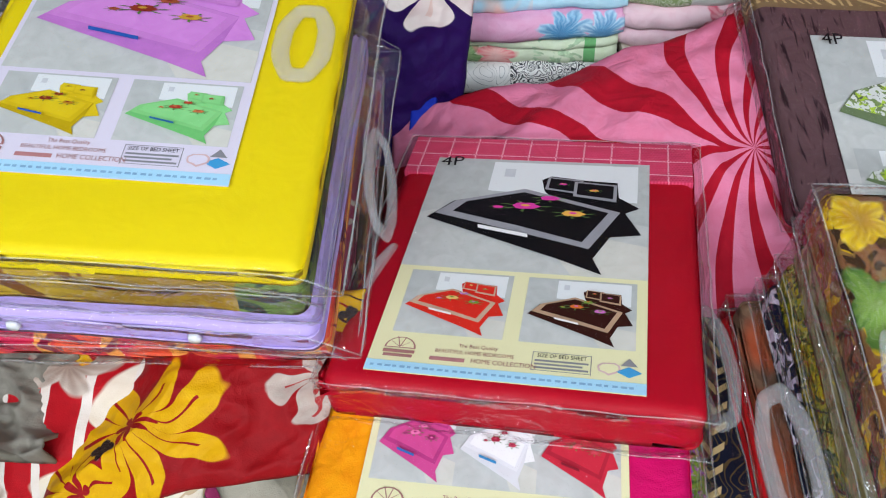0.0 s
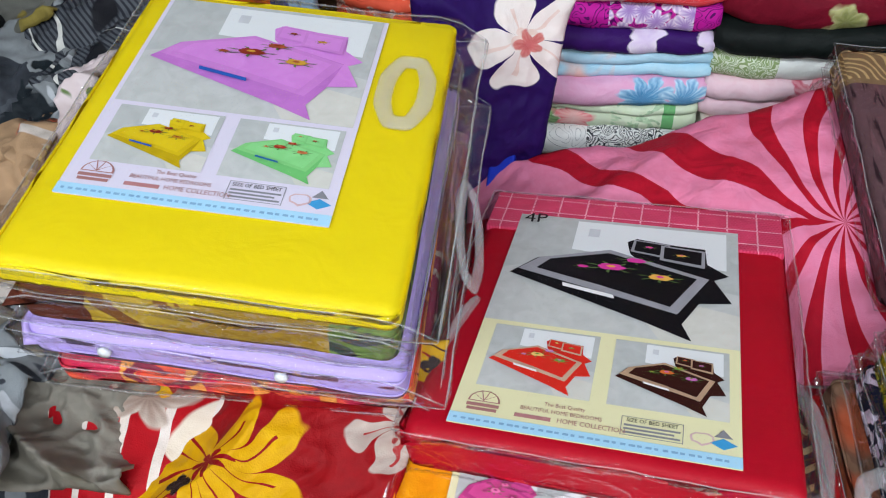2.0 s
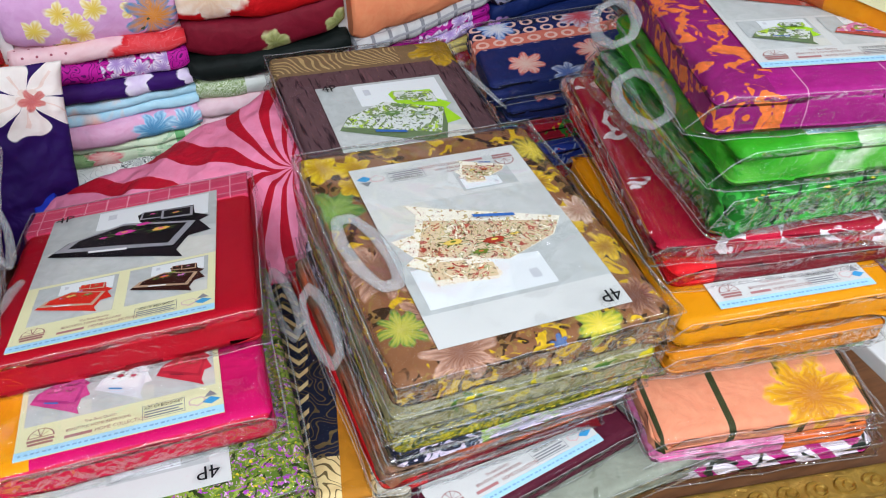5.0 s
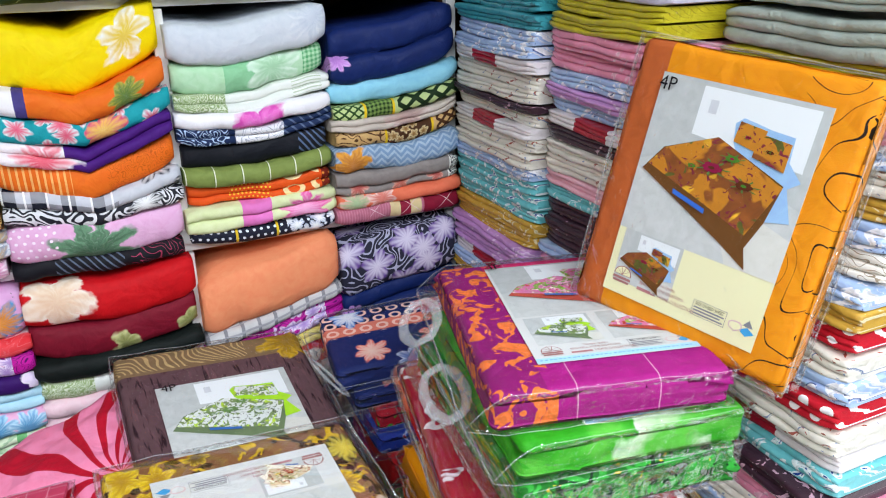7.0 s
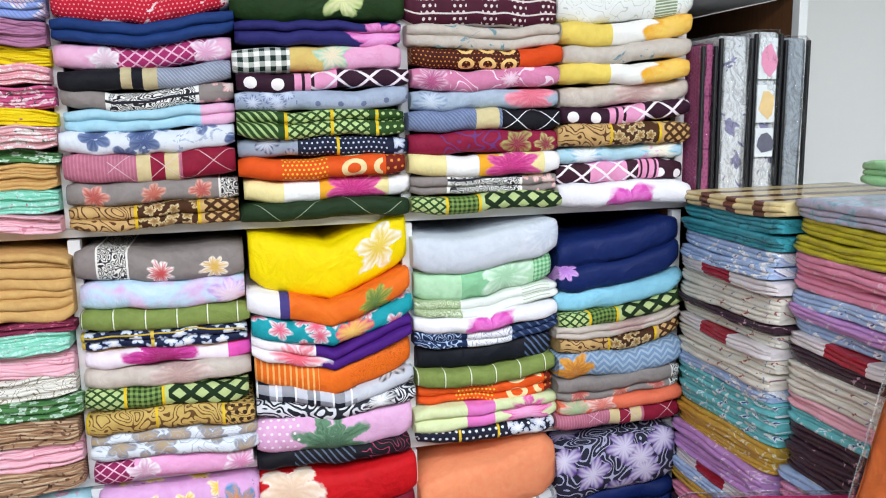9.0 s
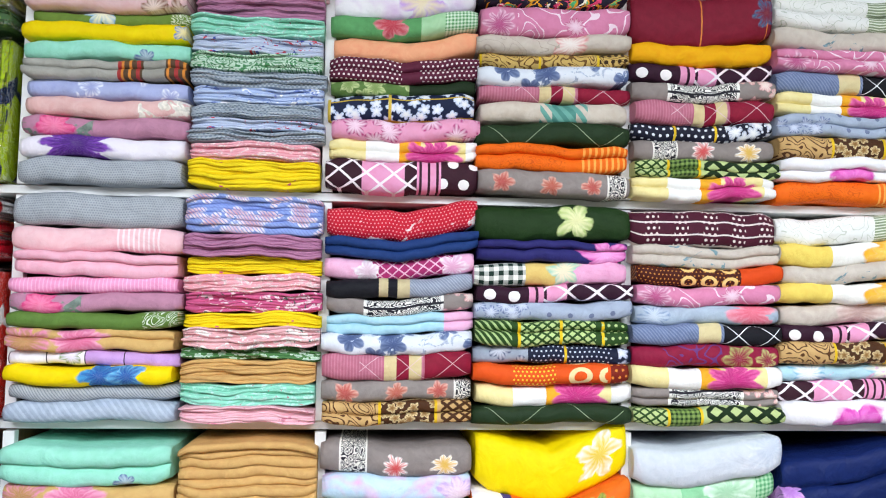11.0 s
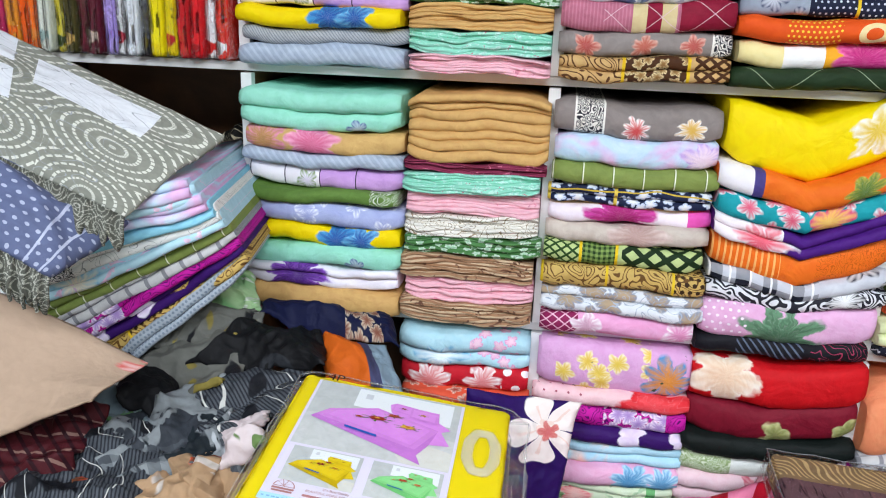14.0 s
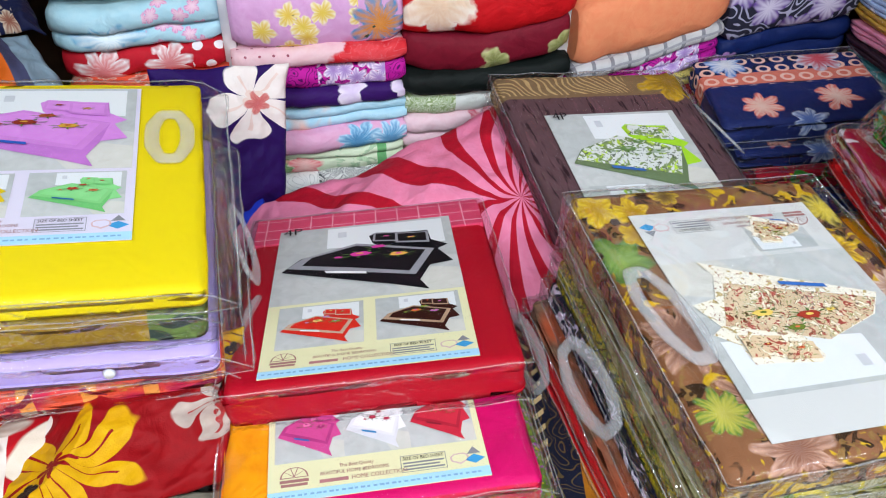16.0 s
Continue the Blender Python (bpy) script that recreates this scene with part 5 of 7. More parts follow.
def handle_mesh(wid=0.05, hei=0.11, bar=0.0135, thick=0.0022):
    """A moulded carrying loop: a long hexagon with a hole, soft edges."""
    bm = bmesh.new()
    corners = [(0.5, -0.2), (0.5, 0.2), (0.24, 0.5), (-0.24, 0.5), (-0.5, 0.2), (-0.5, -0.2), (-0.24, -0.5), (0.24, -0.5)]
    n = 32
    rings = []
    for off, z in ((0.0, 0.0), (0.0, thick), (bar * 0.3, thick * 1.5), (bar * 0.7, thick * 1.5), (bar, thick), (bar, 0.0)):
        ring = []
        for i in range(n):
            (ax, ay), (bx, by) = corners[i // 4], corners[(i // 4 + 1) % 8]
            t = (i % 4) / 4
            t = t * t * (3 - 2 * t) * 0.3 + t * 0.7
            ring.append(bm.verts.new(((ax + (bx - ax) * t) * (wid - 2 * off), (ay + (by - ay) * t) * (hei - 2 * off), z)))
        for _ in range(1):
            soft = [(ring[i - 1].co + ring[i].co * 2 + ring[(i + 1) % n].co) / 4 for i in range(n)]
            for v, c in zip(ring, soft):
                v.co = c
        rings.append(ring)
    for a, b in zip(rings, rings[1:] + rings[:1]):
        for i in range(n):
            bm.faces.new((a[i], a[(i + 1) % n], b[(i + 1) % n], b[i]))
    return bm


def snap_button(parent, x, y, z, turn):
    bm = bmesh.new()
    bmesh.ops.create_cone(bm, segments=16, radius1=0.0055, radius2=0.004, depth=0.003, cap_ends=True)
    ob = part("snap_button", bm, HANDLE, parent, "white snap button", True)
    ob.matrix_local = pose(x, y, z, turn)
    return ob


def pack(label, m, w, l, h, mat, extra=(0.004, 0.004, 0.004, 0.004), seed=0, film_mat=None, group="packs on the table"):
    ob = thing("bedding_pack", label, "bedding pack", m, group)
    body = new("folded_cloth", body_mesh("folded_cloth", w, l, h, mat, seed))
    body.parent = ob
    sl = new("clear_sleeve", sleeve_mesh("clear_sleeve", w, l, h, extra, film_mat or FILM, seed))
    sl.parent = ob
    sl["label"] = "clear crinkled plastic sleeve"
    sl.visible_shadow = False
    part("sleeve_seam", seam_mesh(w, l, h, extra, seed), SEAM, ob, "welded seam of the clear sleeve", True).visible_shadow = False
    return ob


def add_handle(ob, x, y, z, turn=0.0, rx=0.0, ry=0.0, wid=0.05, hei=0.11):
    hd = part("carry_handle", handle_mesh(wid, hei), MILKY, ob, "milky moulded carry handle", True)
    hd.matrix_local = pose(x, y, z, rx, ry, turn)
    return hd


MILKY = bpy.data.materials.new("milky_handle")
MILKY.use_nodes = True
_n = MILKY.node_tree.nodes["Principled BSDF"]
_n.inputs["Base Color"].default_value, _n.inputs["Roughness"].default_value, _n.inputs["Alpha"].default_value = (0.74, 0.76, 0.77, 1), 0.28, 0.26

SEAM = bpy.data.materials.new("sleeve_seam")
SEAM.use_nodes = True
_n = SEAM.node_tree.nodes["Principled BSDF"]
_n.inputs["Base Color"].default_value, _n.inputs["Roughness"].default_value, _n.inputs["Alpha"].default_value = (0.80, 0.82, 0.82, 1), 0.15, 0.15

# cloths in the packs
C_YELLOW = cloth("pack_yellow", "e6ce10", rough=0.6, vary=0.06, bump=0.12)
C_GOLDLEAF = cloth("pack_goldleaf", "b0902a", ("ds", "7a4c22", 0.05, 0.35), ("ds", "b89a3c", 0.022, 0.2), ("F", 0.17, 0.0, 0.09, "b89a34", "8a6a1c", 5), ("z@", "3c4840", 0.215, 0.4), ("lf@", "6a8044", 0.04, 0.5, 0.215, 0.4), ("z@", "5a2a1c", -1.0, 0.05))
C_LAV = cloth("pack_lavender", "b9a4e0", rough=0.65, vary=0.06, bump=0.12)
C_REDSTRIPE = cloth("pack_redstripe", "c02448", ("wash", "e85a3c", 0.05), ("vs@", "f0a050", 0.05, 0.25, 0.05, 0.3), ("lf", "8a1c3c", 0.04, 0.6))
C_WINE = cloth("pack_wine", "8a2040", ("lf", "d8c8b8", 0.05, 0.6))
C_RED = cloth("pack_red", "ac0820", rough=0.55, vary=0.1, bump=0.12)
C_CHECK = cloth("pack_check", "d8486c", ("vs", "f0b0c0", 0.026, 0.06), ("hs", "f0b0c0", 0.022, 0.07), ("dots", "c83458", 0.003, 0.3))
C_PINK = cloth("pack_pink", "cc0a60", ("z@", "f49a0c", -1.0, 0.052), ("F", 0.055, 0.045, 0.022, "f08ac0", "e0206c", 2), ("vz", "c8143c", -1.0, 0.001))
C_MEADOW = cloth("pack_meadow", "5c7828", ("lf", "8aa03c", 0.012, 0.52), ("lf", "b04ab8", 0.009, 0.57), ("lf", "e0a8dc", 0.006, 0.62), ("lf", "dcc430", 0.008, 0.62), ("lf", "2c3c14", 0.014, 0.60), ("z@", "d8b84c", -1.0, 0.05), ("lf@", "5a4420", 0.03, 0.52, -1.0, 0.05))
C_BROWNROSE = cloth("pack_brownrose", "84583a", ("lf", "3c2818", 0.035, 0.54), ("lf", "8c6a3c", 0.018, 0.58), ("lf", "d0a820", 0.026, 0.58), ("F", 0.015, 0.23, 0.035, "4a7030", "7a9a48", 5), ("F", 0.02, 0.30, 0.026, "e8c828", "b88c14", 5), ("F", 0.055, 0.29, 0.022, "e4c020", "a87c10", 6), ("F", 0.045, 0.26, 0.02, "e0bc20", "a87c10", 5), ("F", 0.10, 0.312, 0.016, "d8b428", "5a3c14", 6), ("F", 0.03, 0.13, 0.042, "c0947c", "7c5240", 9), ("F", 0.06, 0.06, 0.034, "b88c74", "7a4c3c", 9), ("F", 0.025, 0.055, 0.026, "4f7a2c", "b8b048", 8), ("F", 0.065, 0.015, 0.036, "c49a84", "845844", 9), ("F", 0.24, 0.215, 0.024, "ecc420", "8a5c10", 6), ("F", 0.262, 0.16, 0.026, "d8bca8", "a88068", 7), ("F", 0.258, 0.10, 0.022, "e8c020", "9a6a10", 6), ("F", 0.262, 0.275, 0.03, "2c2418", "d8c040", 5), ("F", 0.20, 0.008, 0.03, "6a8a2c", "d8c440", 6), ("F", 0.155, 0.0, 0.010, "3c5c98", "586c90", 5), ("F", 0.25, 0.03, 0.03, "a87c64", "6a4030", 8))
C_OLIVE = cloth("pack_olive", "9a946c", ("lf", "7c7848", 0.03, 0.54), ("lf", "c8b424", 0.05, 0.62), ("lf", "4a6a28", 0.04, 0.66))
C_YGREEN = cloth("pack_yellowgreen", "7c7c20", ("lf", "c0ac1c", 0.010, 0.50), ("lf", "384818", 0.012, 0.56), ("lf", "d8d070", 0.008, 0.64), ("sq", "2a2a14", 0.08, 0.06))
C_LILACGREEN = cloth("pack_lilacgreen", "d4c8e0", ("wash@", "a8c858", 0.03, 0.08, 0.18), ("z@", "20243a", -1.0, 0.09), ("lf", "e8d8ec", 0.02, 0.55))
C_BROWN = cloth("pack_brown", "8a6a54", ("ds", "7a5a48", 0.02, 0.4), ("wash", "c85a34", 0.06))
C_DARKRED = cloth("pack_darkred", "7c1420", ("z@", "d81c24", -1.0, 0.05))
C_BARK = cloth("pack_bark", "5e4448", ("streak", "2c1a20", 0.006, 7.0, 0.56), ("streak", "6c4c50", 0.009, 6.0, 0.60), ("vz", "7c6448", 0.255, 0.4), ("straw@", "b89c6c", 0.012, 0.34, -1.0, 0.2), ("F", 0.27, 0.285, 0.05, "c8a020", "8a6a18", 6))
C_NAVYFL = cloth("pack_navy", "182660", ("lf", "0c1438", 0.06, 0.56), ("vz", "e07c68", 0.095, 0.125), ("rings", "f4c8b8", 0.03, 0.3), ("vz", "182660", -1.0, 0.092), ("F", 0.07, 0.04, 0.035, "e4685c", "f4d0c0", 7), ("F", 0.19, 0.05, 0.035, "e4685c", "f4d0c0", 7), ("F", 0.13, 0.0, 0.03, "c8d4e8", "4060a8", 6), ("F", 0.05, 0.15, 0.035, "3c7cc8", "e8ecf4", 6), ("F", 0.2, 0.15, 0.04, "d8dce8", "c83848", 6))
C_REDLEAF = cloth("pack_redleaf", "b8142c", ("lf", "3a8a30", 0.04, 0.58), ("lf", "e8c030", 0.03, 0.68))
C_BLUEFL = cloth("pack_blue", "2840a4", ("lf", "a8b8e8", 0.03, 0.6), ("lf", "c03050", 0.03, 0.68))
C_PURPLE = cloth("pack_purple", "a01c78", ("vz", "c82864", 0.2, 0.5), ("z@", "8a1c68", -1.0, 0.06), ("lf@", "e8783c", 0.03, 0.52, -1.0, 0.07), ("vs", "c88aa8", 0.09, 0.015))
C_GREEN = cloth("pack_green", "2f9a1c", ("F", 0.16, -0.03, 0.07, "d8e4cc", "b0cc9c", 3), ("wash", "58b43c", 0.06))
C_GREENFL = cloth("pack_greenfloral", "1c6a20", ("lf", "38a83c", 0.035, 0.5), ("lf", "0c3014", 0.03, 0.60), ("lf", "d8c038", 0.022, 0.68))
C_REDWHITE = cloth("pack_redwhite", "a81430", ("lf", "f0e0e4", 0.05, 0.58), ("z@", "c8183c", 0.1, 0.14))
C_ORANGEY = cloth("pack_mango", "dc8e06", rough=0.6, vary=0.08, bump=0.12)
C_ORANGE2 = cloth("pack_amber", "cc7c0c", ("lf", "d07c0c", 0.05, 0.6))
C_PEACH = cloth("pack_peach", "e0906e", ("vs", "3a3c20", 0.085, 0.10), ("F", 0.20, 0.03, 0.06, "ecb41c", "c07818", 7), ("F", 0.05, 0.14, 0.05, "ecb41c", "8a3c18", 7))
C_PINKMAG = cloth("pack_pinkband", "e070a8", ("wash", "f0b0d0", 0.03), ("z@", "e8702c", 0.16, 0.3))
C_MULTI = cloth("pack_multi", "e8dce4", ("ds", "b8287c", 0.05, 0.4), ("lf", "2a3028", 0.05, 0.62))
C_ORANGEPK = cloth("pack_orange", "e28c14", ("z@", "b85c2c", -1.0, 0.04), ("sq@", "241810", 0.09, 0.05, 0.2, 0.3))
C_BLACKGOLD = cloth("pack_blackgold", "1c2034", ("vz", "e4c890", -0.04, 0.05), ("sq", "6a5838", 0.03, 0.2), ("z@", "b87820", 0.20, 0.23), ("z@", "c8c0ac", 0.235, 0.3), ("zz@", "e4c890", 0.02, 0.35, 0.10, 0.17))
C_GREYSHEET = cloth("pack_greysheet", "8e9284", ("lf", "7c8072", 0.05, 0.6))
C_MAROONPK = cloth("pack_maroon", "501428")

BLACKBED = ("0c0c11", "9a9aa0", ("d83ca0", "e8b050", "d83ca0"))
REDBED = ("d82c20", "c8a890", ("e8c070", "7a9a40", "c080c0"), "f4f0ee")
BROWNBED = ("34140f", "b8987c", ("d87030", "d070c0", "7a9a40"), "f4f0ee")
LILACBED = ("d48ad8", "cc84d0", ("8a3020", "c89838", "a05030"), "2858b0", "c077c8")
YELBED = ("dcc01c", "d4b818", ("8a3020", "b88020"), "2858b0", "c0a410")
GRNBED = ("8ad488", "84cc80", ("a83828", "c87848"), "2868a0", "70c070")
PINKBED = ("d04c90", "b83c80", ("e878b0", "a83070"), "3868b0")
WHITEBED = ("f0f0f0", "e4e4e8", ("a02840", "c04860"), "3a8ac0", "dcdce0")
CRIMBED = ("c82c40", "b02438", ("e05060", "d04858"), "8a2030")
LIMEBED = ("lime", "lime", ("6a8a50", "a4b4a0"), "3868b0", "6a7c58", "a8d830")
GARDENBED = ("garden", "garden", ("a03828", "e0c060", "6a7a30", "d87048"), "3868b0", "gardenside", "gardenside")
SUNBED = ("sunset", "sunset", ("8a1c40", "5a2c18", "4a7a28"), "3868c0", "6a4420", "98bce0")
RIVERBED = ("river", "river", ("e8b0c8", "88b050"), "3868b0", "b85040")
big, left, right = (0.02, 0.98, 0.42, 0.995), (0.06, 0.48, 0.145, 0.40), (0.54, 0.96, 0.145, 0.40)

# pile with the yellow pack
M_Y = pose(-0.189, 0.695, 1.184, 4.2, 6.4, 1.6)
p = pack("bright yellow bed sheet set in a clear plastic pack", M_Y, 0.272, 0.315, 0.022, C_YELLOW, (0.012, 0.026, 0.006, 0.004), 1)
insert_card(p, 0.192, 0.238, -0.019, 0.024, LILAC_PAPER, [(big, LILACBED), (left, YELBED), (right, GRNBED)], note=(-0.075, 0.113, 0))
add_handle(p, 0.106, 0.050, 0.0052, 0, wid=0.046, hei=0.088)
p = pack("golden brown leaf-print bed sheet in a clear plastic pack", M_Y @ pose(0.002, -0.001, -0.0275, 0.3, 0, 0.5), 0.262, 0.31, 0.034, C_GOLDLEAF, (0.03, 0.012, 0.006, 0.004), 2)
p = pack("plain lavender bed sheet in a clear pack with snap buttons", M_Y @ pose(0.004, 0.000, -0.0715, 0.3, -0.2, -0.4), 0.276, 0.322, 0.030, C_LAV, (0.01, 0.03, 0.004, 0.004), 3, FILM_HEAVY)
for dx in (-0.078, 0.05):
    snap_button(p, dx, -0.1645, -0.012, 90)
add_handle(p, 0.165, -0.01, -0.012, 6, 0, 60)
p = pack("red and orange striped bed sheet in a clear plastic pack", M_Y @ pose(0.006, 0.0, -0.107, 0.4, -2.5, 1.6), 0.27, 0.315, 0.026, C_REDSTRIPE, (0.012, 0.02, 0.006, 0.004), 4)
p = pack("wine-coloured print bed sheet in a clear plastic pack", M_Y @ pose(0.022, 0.01, -0.1375, 0, -3.5, 2.4), 0.25, 0.30, 0.022, C_WINE, (0.02, 0.016, 0.004, 0.004), 5)
add_handle(p, 0.150, -0.10, -0.02, -14, 0, 55)

# pile with the red pack
M_R = pose(0.094, 0.676, 1.027, -9.4, -3.6, -6.4)
p = pack("red bed sheet set with pink check border in clear plastic", M_R, 0.272, 0.325, 0.044, C_RED, (0.006, 0.008, 0.006, 0.004), 6)
bm = bmesh.new()
box(bm, -0.1345, 0.1345, 0.098, 0.1605, -0.004, 0.0026, 0.001)
ob = part("check_border", bm, C_CHECK, p, "pink window-pane check border")
lay = ob.data.uv_layers.new(name="uv")
for lp in ob.data.loops:
    c = ob.data.vertices[lp.vertex_index].co
    lay.data[lp.index].uv = (c.x + 0.2, c.y + 0.2)
insert_card(p, 0.200, 0.275, -0.004, -0.014, CREAM, [((0.0, 1.0, 0.42, 1.0), BLACKBED), (left, REDBED), (right, BROWNBED)], note=(-0.083, 0.117, 4))
M_P = pose(0.076, 0.560, 1.006, -3.0, -0.8, -3.6)
p = pack("pink and orange bed sheet set in a clear plastic pack", M_P, 0.268, 0.29, 0.036, C_PINK, (0.006, 0.012, 0.006, 0.004), 7)
insert_card(p, 0.186, 0.262, -0.002, -0.002, CREAM, [((0.03, 0.35, 0.15, 0.42), PINKBED), ((0.35, 0.66, 0.15, 0.42), WHITEBED), ((0.66, 0.97, 0.15, 0.42), CRIMBED), ((0.0, 1.0, 0.45, 1.0), WHITEBED)])
M_3 = pose(0.086, 0.535, 0.957, -1.0, 0, -3.6)
p = pack("meadow flower-print bed sheet set in a clear plastic pack", M_3, 0.288, 0.34, 0.034, C_MEADOW, (0.006, 0.006, 0.006, 0.004), 8)
insert_card(p, 0.19, 0.27, -0.022, -0.01, PAPER, [((0.1, 0.6, 0.5, 0.9), GARDENBED)], flip=True, foot=False, note=(-0.075, 0.117, 0))
p = pack("black and gold border-print bed sheet in a clear pack", pose(0.22, 0.55, 0.918, 0, 2, -12), 0.27, 0.36, 0.036, C_BLACKGOLD, (0.006, 0.01, 0.006, 0.004), 9)
add_handle(p, 0.112, 0.03, 0.055, 10, 18, 24, 0.058, 0.115)
p = pack("amber bed sheet in a clear plastic pack under others", pose(0.20, 0.62, 0.88, 0, 0, -6), 0.30, 0.32, 0.04, C_ORANGE2, seed=10)
p = pack("brown wood-tone bed sheet in a clear pack under others", pose(0.09, 0.60, 0.838, 0, 0, -3), 0.30, 0.34, 0.05, C_BROWN, seed=11)

# pile with the brown rose pack
M_B = pose(0.433, 0.486, 1.110, 4.0, 4.3, 1.6)
p = pack("brown and yellow rose-print bed sheet set in clear plastic", M_B, 0.278, 0.326, 0.040, C_BROWNROSE, (0.006, 0.008, 0.006, 0.004), 12)
insert_card(p, 0.196, 0.262, 0.005, -0.010, PAPER, [((0.0, 1.0, 0.27, 0.85), GARDENBED), ((0.12, 0.45, 0.05, 0.25), GARDENBED)], flip=True, foot=False, note=(-0.078, 0.115, 0))
add_handle(p, -0.115, -0.01, 0.006, 8, 0, 6, 0.05, 0.115)
rest = [("olive", C_OLIVE, 0.034, 0.0, "olive blossom-print bed sheet in a clear pack"), ("yg", C_YGREEN, 0.030, 0.004, "yellow-green meadow-print bed sheet in a clear pack"),
        ("lg", C_LILACGREEN, 0.026, 0.006, "lilac and lime watercolour bed sheet in a clear pack"), ("br", C_BROWN, 0.024, -0.004, "brown and rust bed sheet in a clear pack"),
        ("dr", C_DARKRED, 0.026, -0.004, "dark red bed sheet in a clear plastic pack")]
zz = -0.0455
for i, (_, mat, h, dx, label) in enumerate(rest):
    q_ = pack(label, M_B @ pose(dx - 0.003 * i, -0.004 + 0.006 * i, zz, 0.3, -0.7 * i, 0.8 * i - 1), 0.272 - 0.004 * i, 0.32, h, mat, (0.010, 0.008, 0.006, 0.004), 13 + i)
    if i in (1, 3):
        add_handle(q_, -0.158, -0.05 + 0.05 * i, -0.01, 4, 0, -62)
    zz -= h + 0.0055
p = pack("maroon bed sheet set with a photo card in clear plastic", pose(0.43, 0.475, 0.876, 0, 3, 12), 0.27, 0.30, 0.024, C_MAROONPK, seed=19)
insert_card(p, 0.21, 0.26, -0.02, -0.012, PAPER, [((0.04, 0.96, 0.3, 0.95), LIMEBED)], foot=True)
p = pack("grey-green folded bed sheet in a clear plastic pack", pose(0.535, 0.455, 0.846, 0, 2, 3), 0.34, 0.30, 0.030, C_GREYSHEET, seed=20)

# the pack behind it
M_M = pose(0.474, 0.897, 1.022, 9.4, 4.6, 1.8)
p = pack("bark-print brown bed sheet set in a clear plastic pack", M_M, 0.292, 0.310, 0.036, C_BARK, (0.006, 0.016, 0.004, 0.004), 21)
insert_card(p, 0.196, 0.24, 0.0, -0.062, PAPER, [((0.0, 1.0, 0.3, 1.0), LIMEBED), (left, LIMEBED)], note=(-0.08, 0.103, 0))
add_handle(p, 0.165, 0.03, -0.012, 12, 0, 40)
zz = -0.041
for i, (mat, h) in enumerate(((C_REDLEAF, 0.03), (C_BROWN, 0.03), (C_OLIVE, 0.03), (C_DARKRED, 0.03))):
    pack(("red leaf-print", "brown and rust", "olive blossom-print", "dark red")[i] + " bed sheet in a clear pack under others", M_M @ pose(-0.002 * i, 0.004 * i, zz, -1.6 * i, -1.0 * i, 0.5 * i), 0.284, 0.30, h, mat, (0.012, 0.006, 0.004, 0.004), 22 + i)
    zz -= h + 0.004

# navy packs behind, by the shelf
for i, (mat, z, h, w, lb) in enumerate(((C_NAVYFL, 1.045, 0.042, 0.27, "navy paisley bed sheet rolled in a clear pack"), (C_NAVYFL, 0.998, 0.03, 0.25, "navy flower-print bed sheet in a clear pack"), (C_REDLEAF, 0.964, 0.036, 0.22, "red and green leaf-print bed sheet in clear plastic"), (C_BLUEFL, 0.922, 0.040, 0.26, "blue flower-print bed sheet in a clear pack"), (C_DARKRED, 0.878, 0.062, 0.26, "dark red bed sheet in a clear plastic pack"))):
    pack(lb, pose(0.80 + 0.012 * i, 1.01 - 0.012 * i, z - 0.028, 8, -3 + 2 * i, -8 + 3 * i), w, 0.17, h, mat, (0.03, 0.02, 0.016, 0.004), 30 + i, FILM_HEAVY)

# right-hand pile
M_U = pose(0.832, 0.562, 1.240, 0.0, -1.0, -16)
p = pack("purple and orange bed sheet set in a clear plastic pack", M_U, 0.262, 0.335, 0.046, C_PURPLE, (0.03, 0.006, 0.005, 0.004), 40)
insert_card(p, 0.186, 0.262, 0.024, 0.012, PAPER, [(big, RIVERBED), (left, LIMEBED), (right, RIVERBED)], note=(-0.083, 0.115, 0))
add_handle(p, -0.172, 0.05, -0.020, -4, 0, -26, 0.06, 0.115)
M_U2 = pose(0.836, 0.550, 1.188, 0, 1.0, -9)
p = pack("bright green leaf-print bed sheet set in clear plastic", M_U2, 0.268, 0.33, 0.046, C_GREEN, (0.03, 0.006, 0.005, 0.004), 41)
insert_card(p, 0.17, 0.26, 0.03, -0.02, CREAM, [(big, GRNBED)])
add_handle(p, -0.168, -0.015, -0.020, 0, 0, -30, 0.06, 0.115)
p = pack("dark green flower-print bed sheet in a clear pack", pose(0.832, 0.560, 1.136, 1, 1.0, -6), 0.272, 0.34, 0.052, C_GREENFL, (0.02, 0.006, 0.005, 0.004), 42)
p = pack("red and white leaf-print bed sheet in clear plastic", pose(0.795, 0.58, 1.076, 2, 1.0, -12), 0.27, 0.36, 0.026, C_REDWHITE, (0.012, 0.006, 0.008, 0.004), 43)
p = pack("crimson bed sheet in a clear plastic pack", pose(0.81, 0.57, 1.044, 2, 1.0, -9), 0.28, 0.35, 0.030, C_DARKRED, (0.012, 0.006, 0.008, 0.004), 44)
p = pack("mango yellow bed sheet set in a clear plastic pack", pose(0.782, 0.515, 1.008, 0, 1.0, -7.5), 0.272, 0.33, 0.040, C_ORANGEY, (0.012, 0.006, 0.004, 0.004), 45)
insert_card(p, 0.19, 0.27, 0.01, -0.018, PAPER, [(big, SUNBED)])
p = pack("amber bed sheet in a clear plastic pack", pose(0.775, 0.51, 0.963, 0, 1.0, -7.5), 0.27, 0.33, 0.030, C_ORANGE2, (0.016, 0.006, 0.004, 0.004), 46)
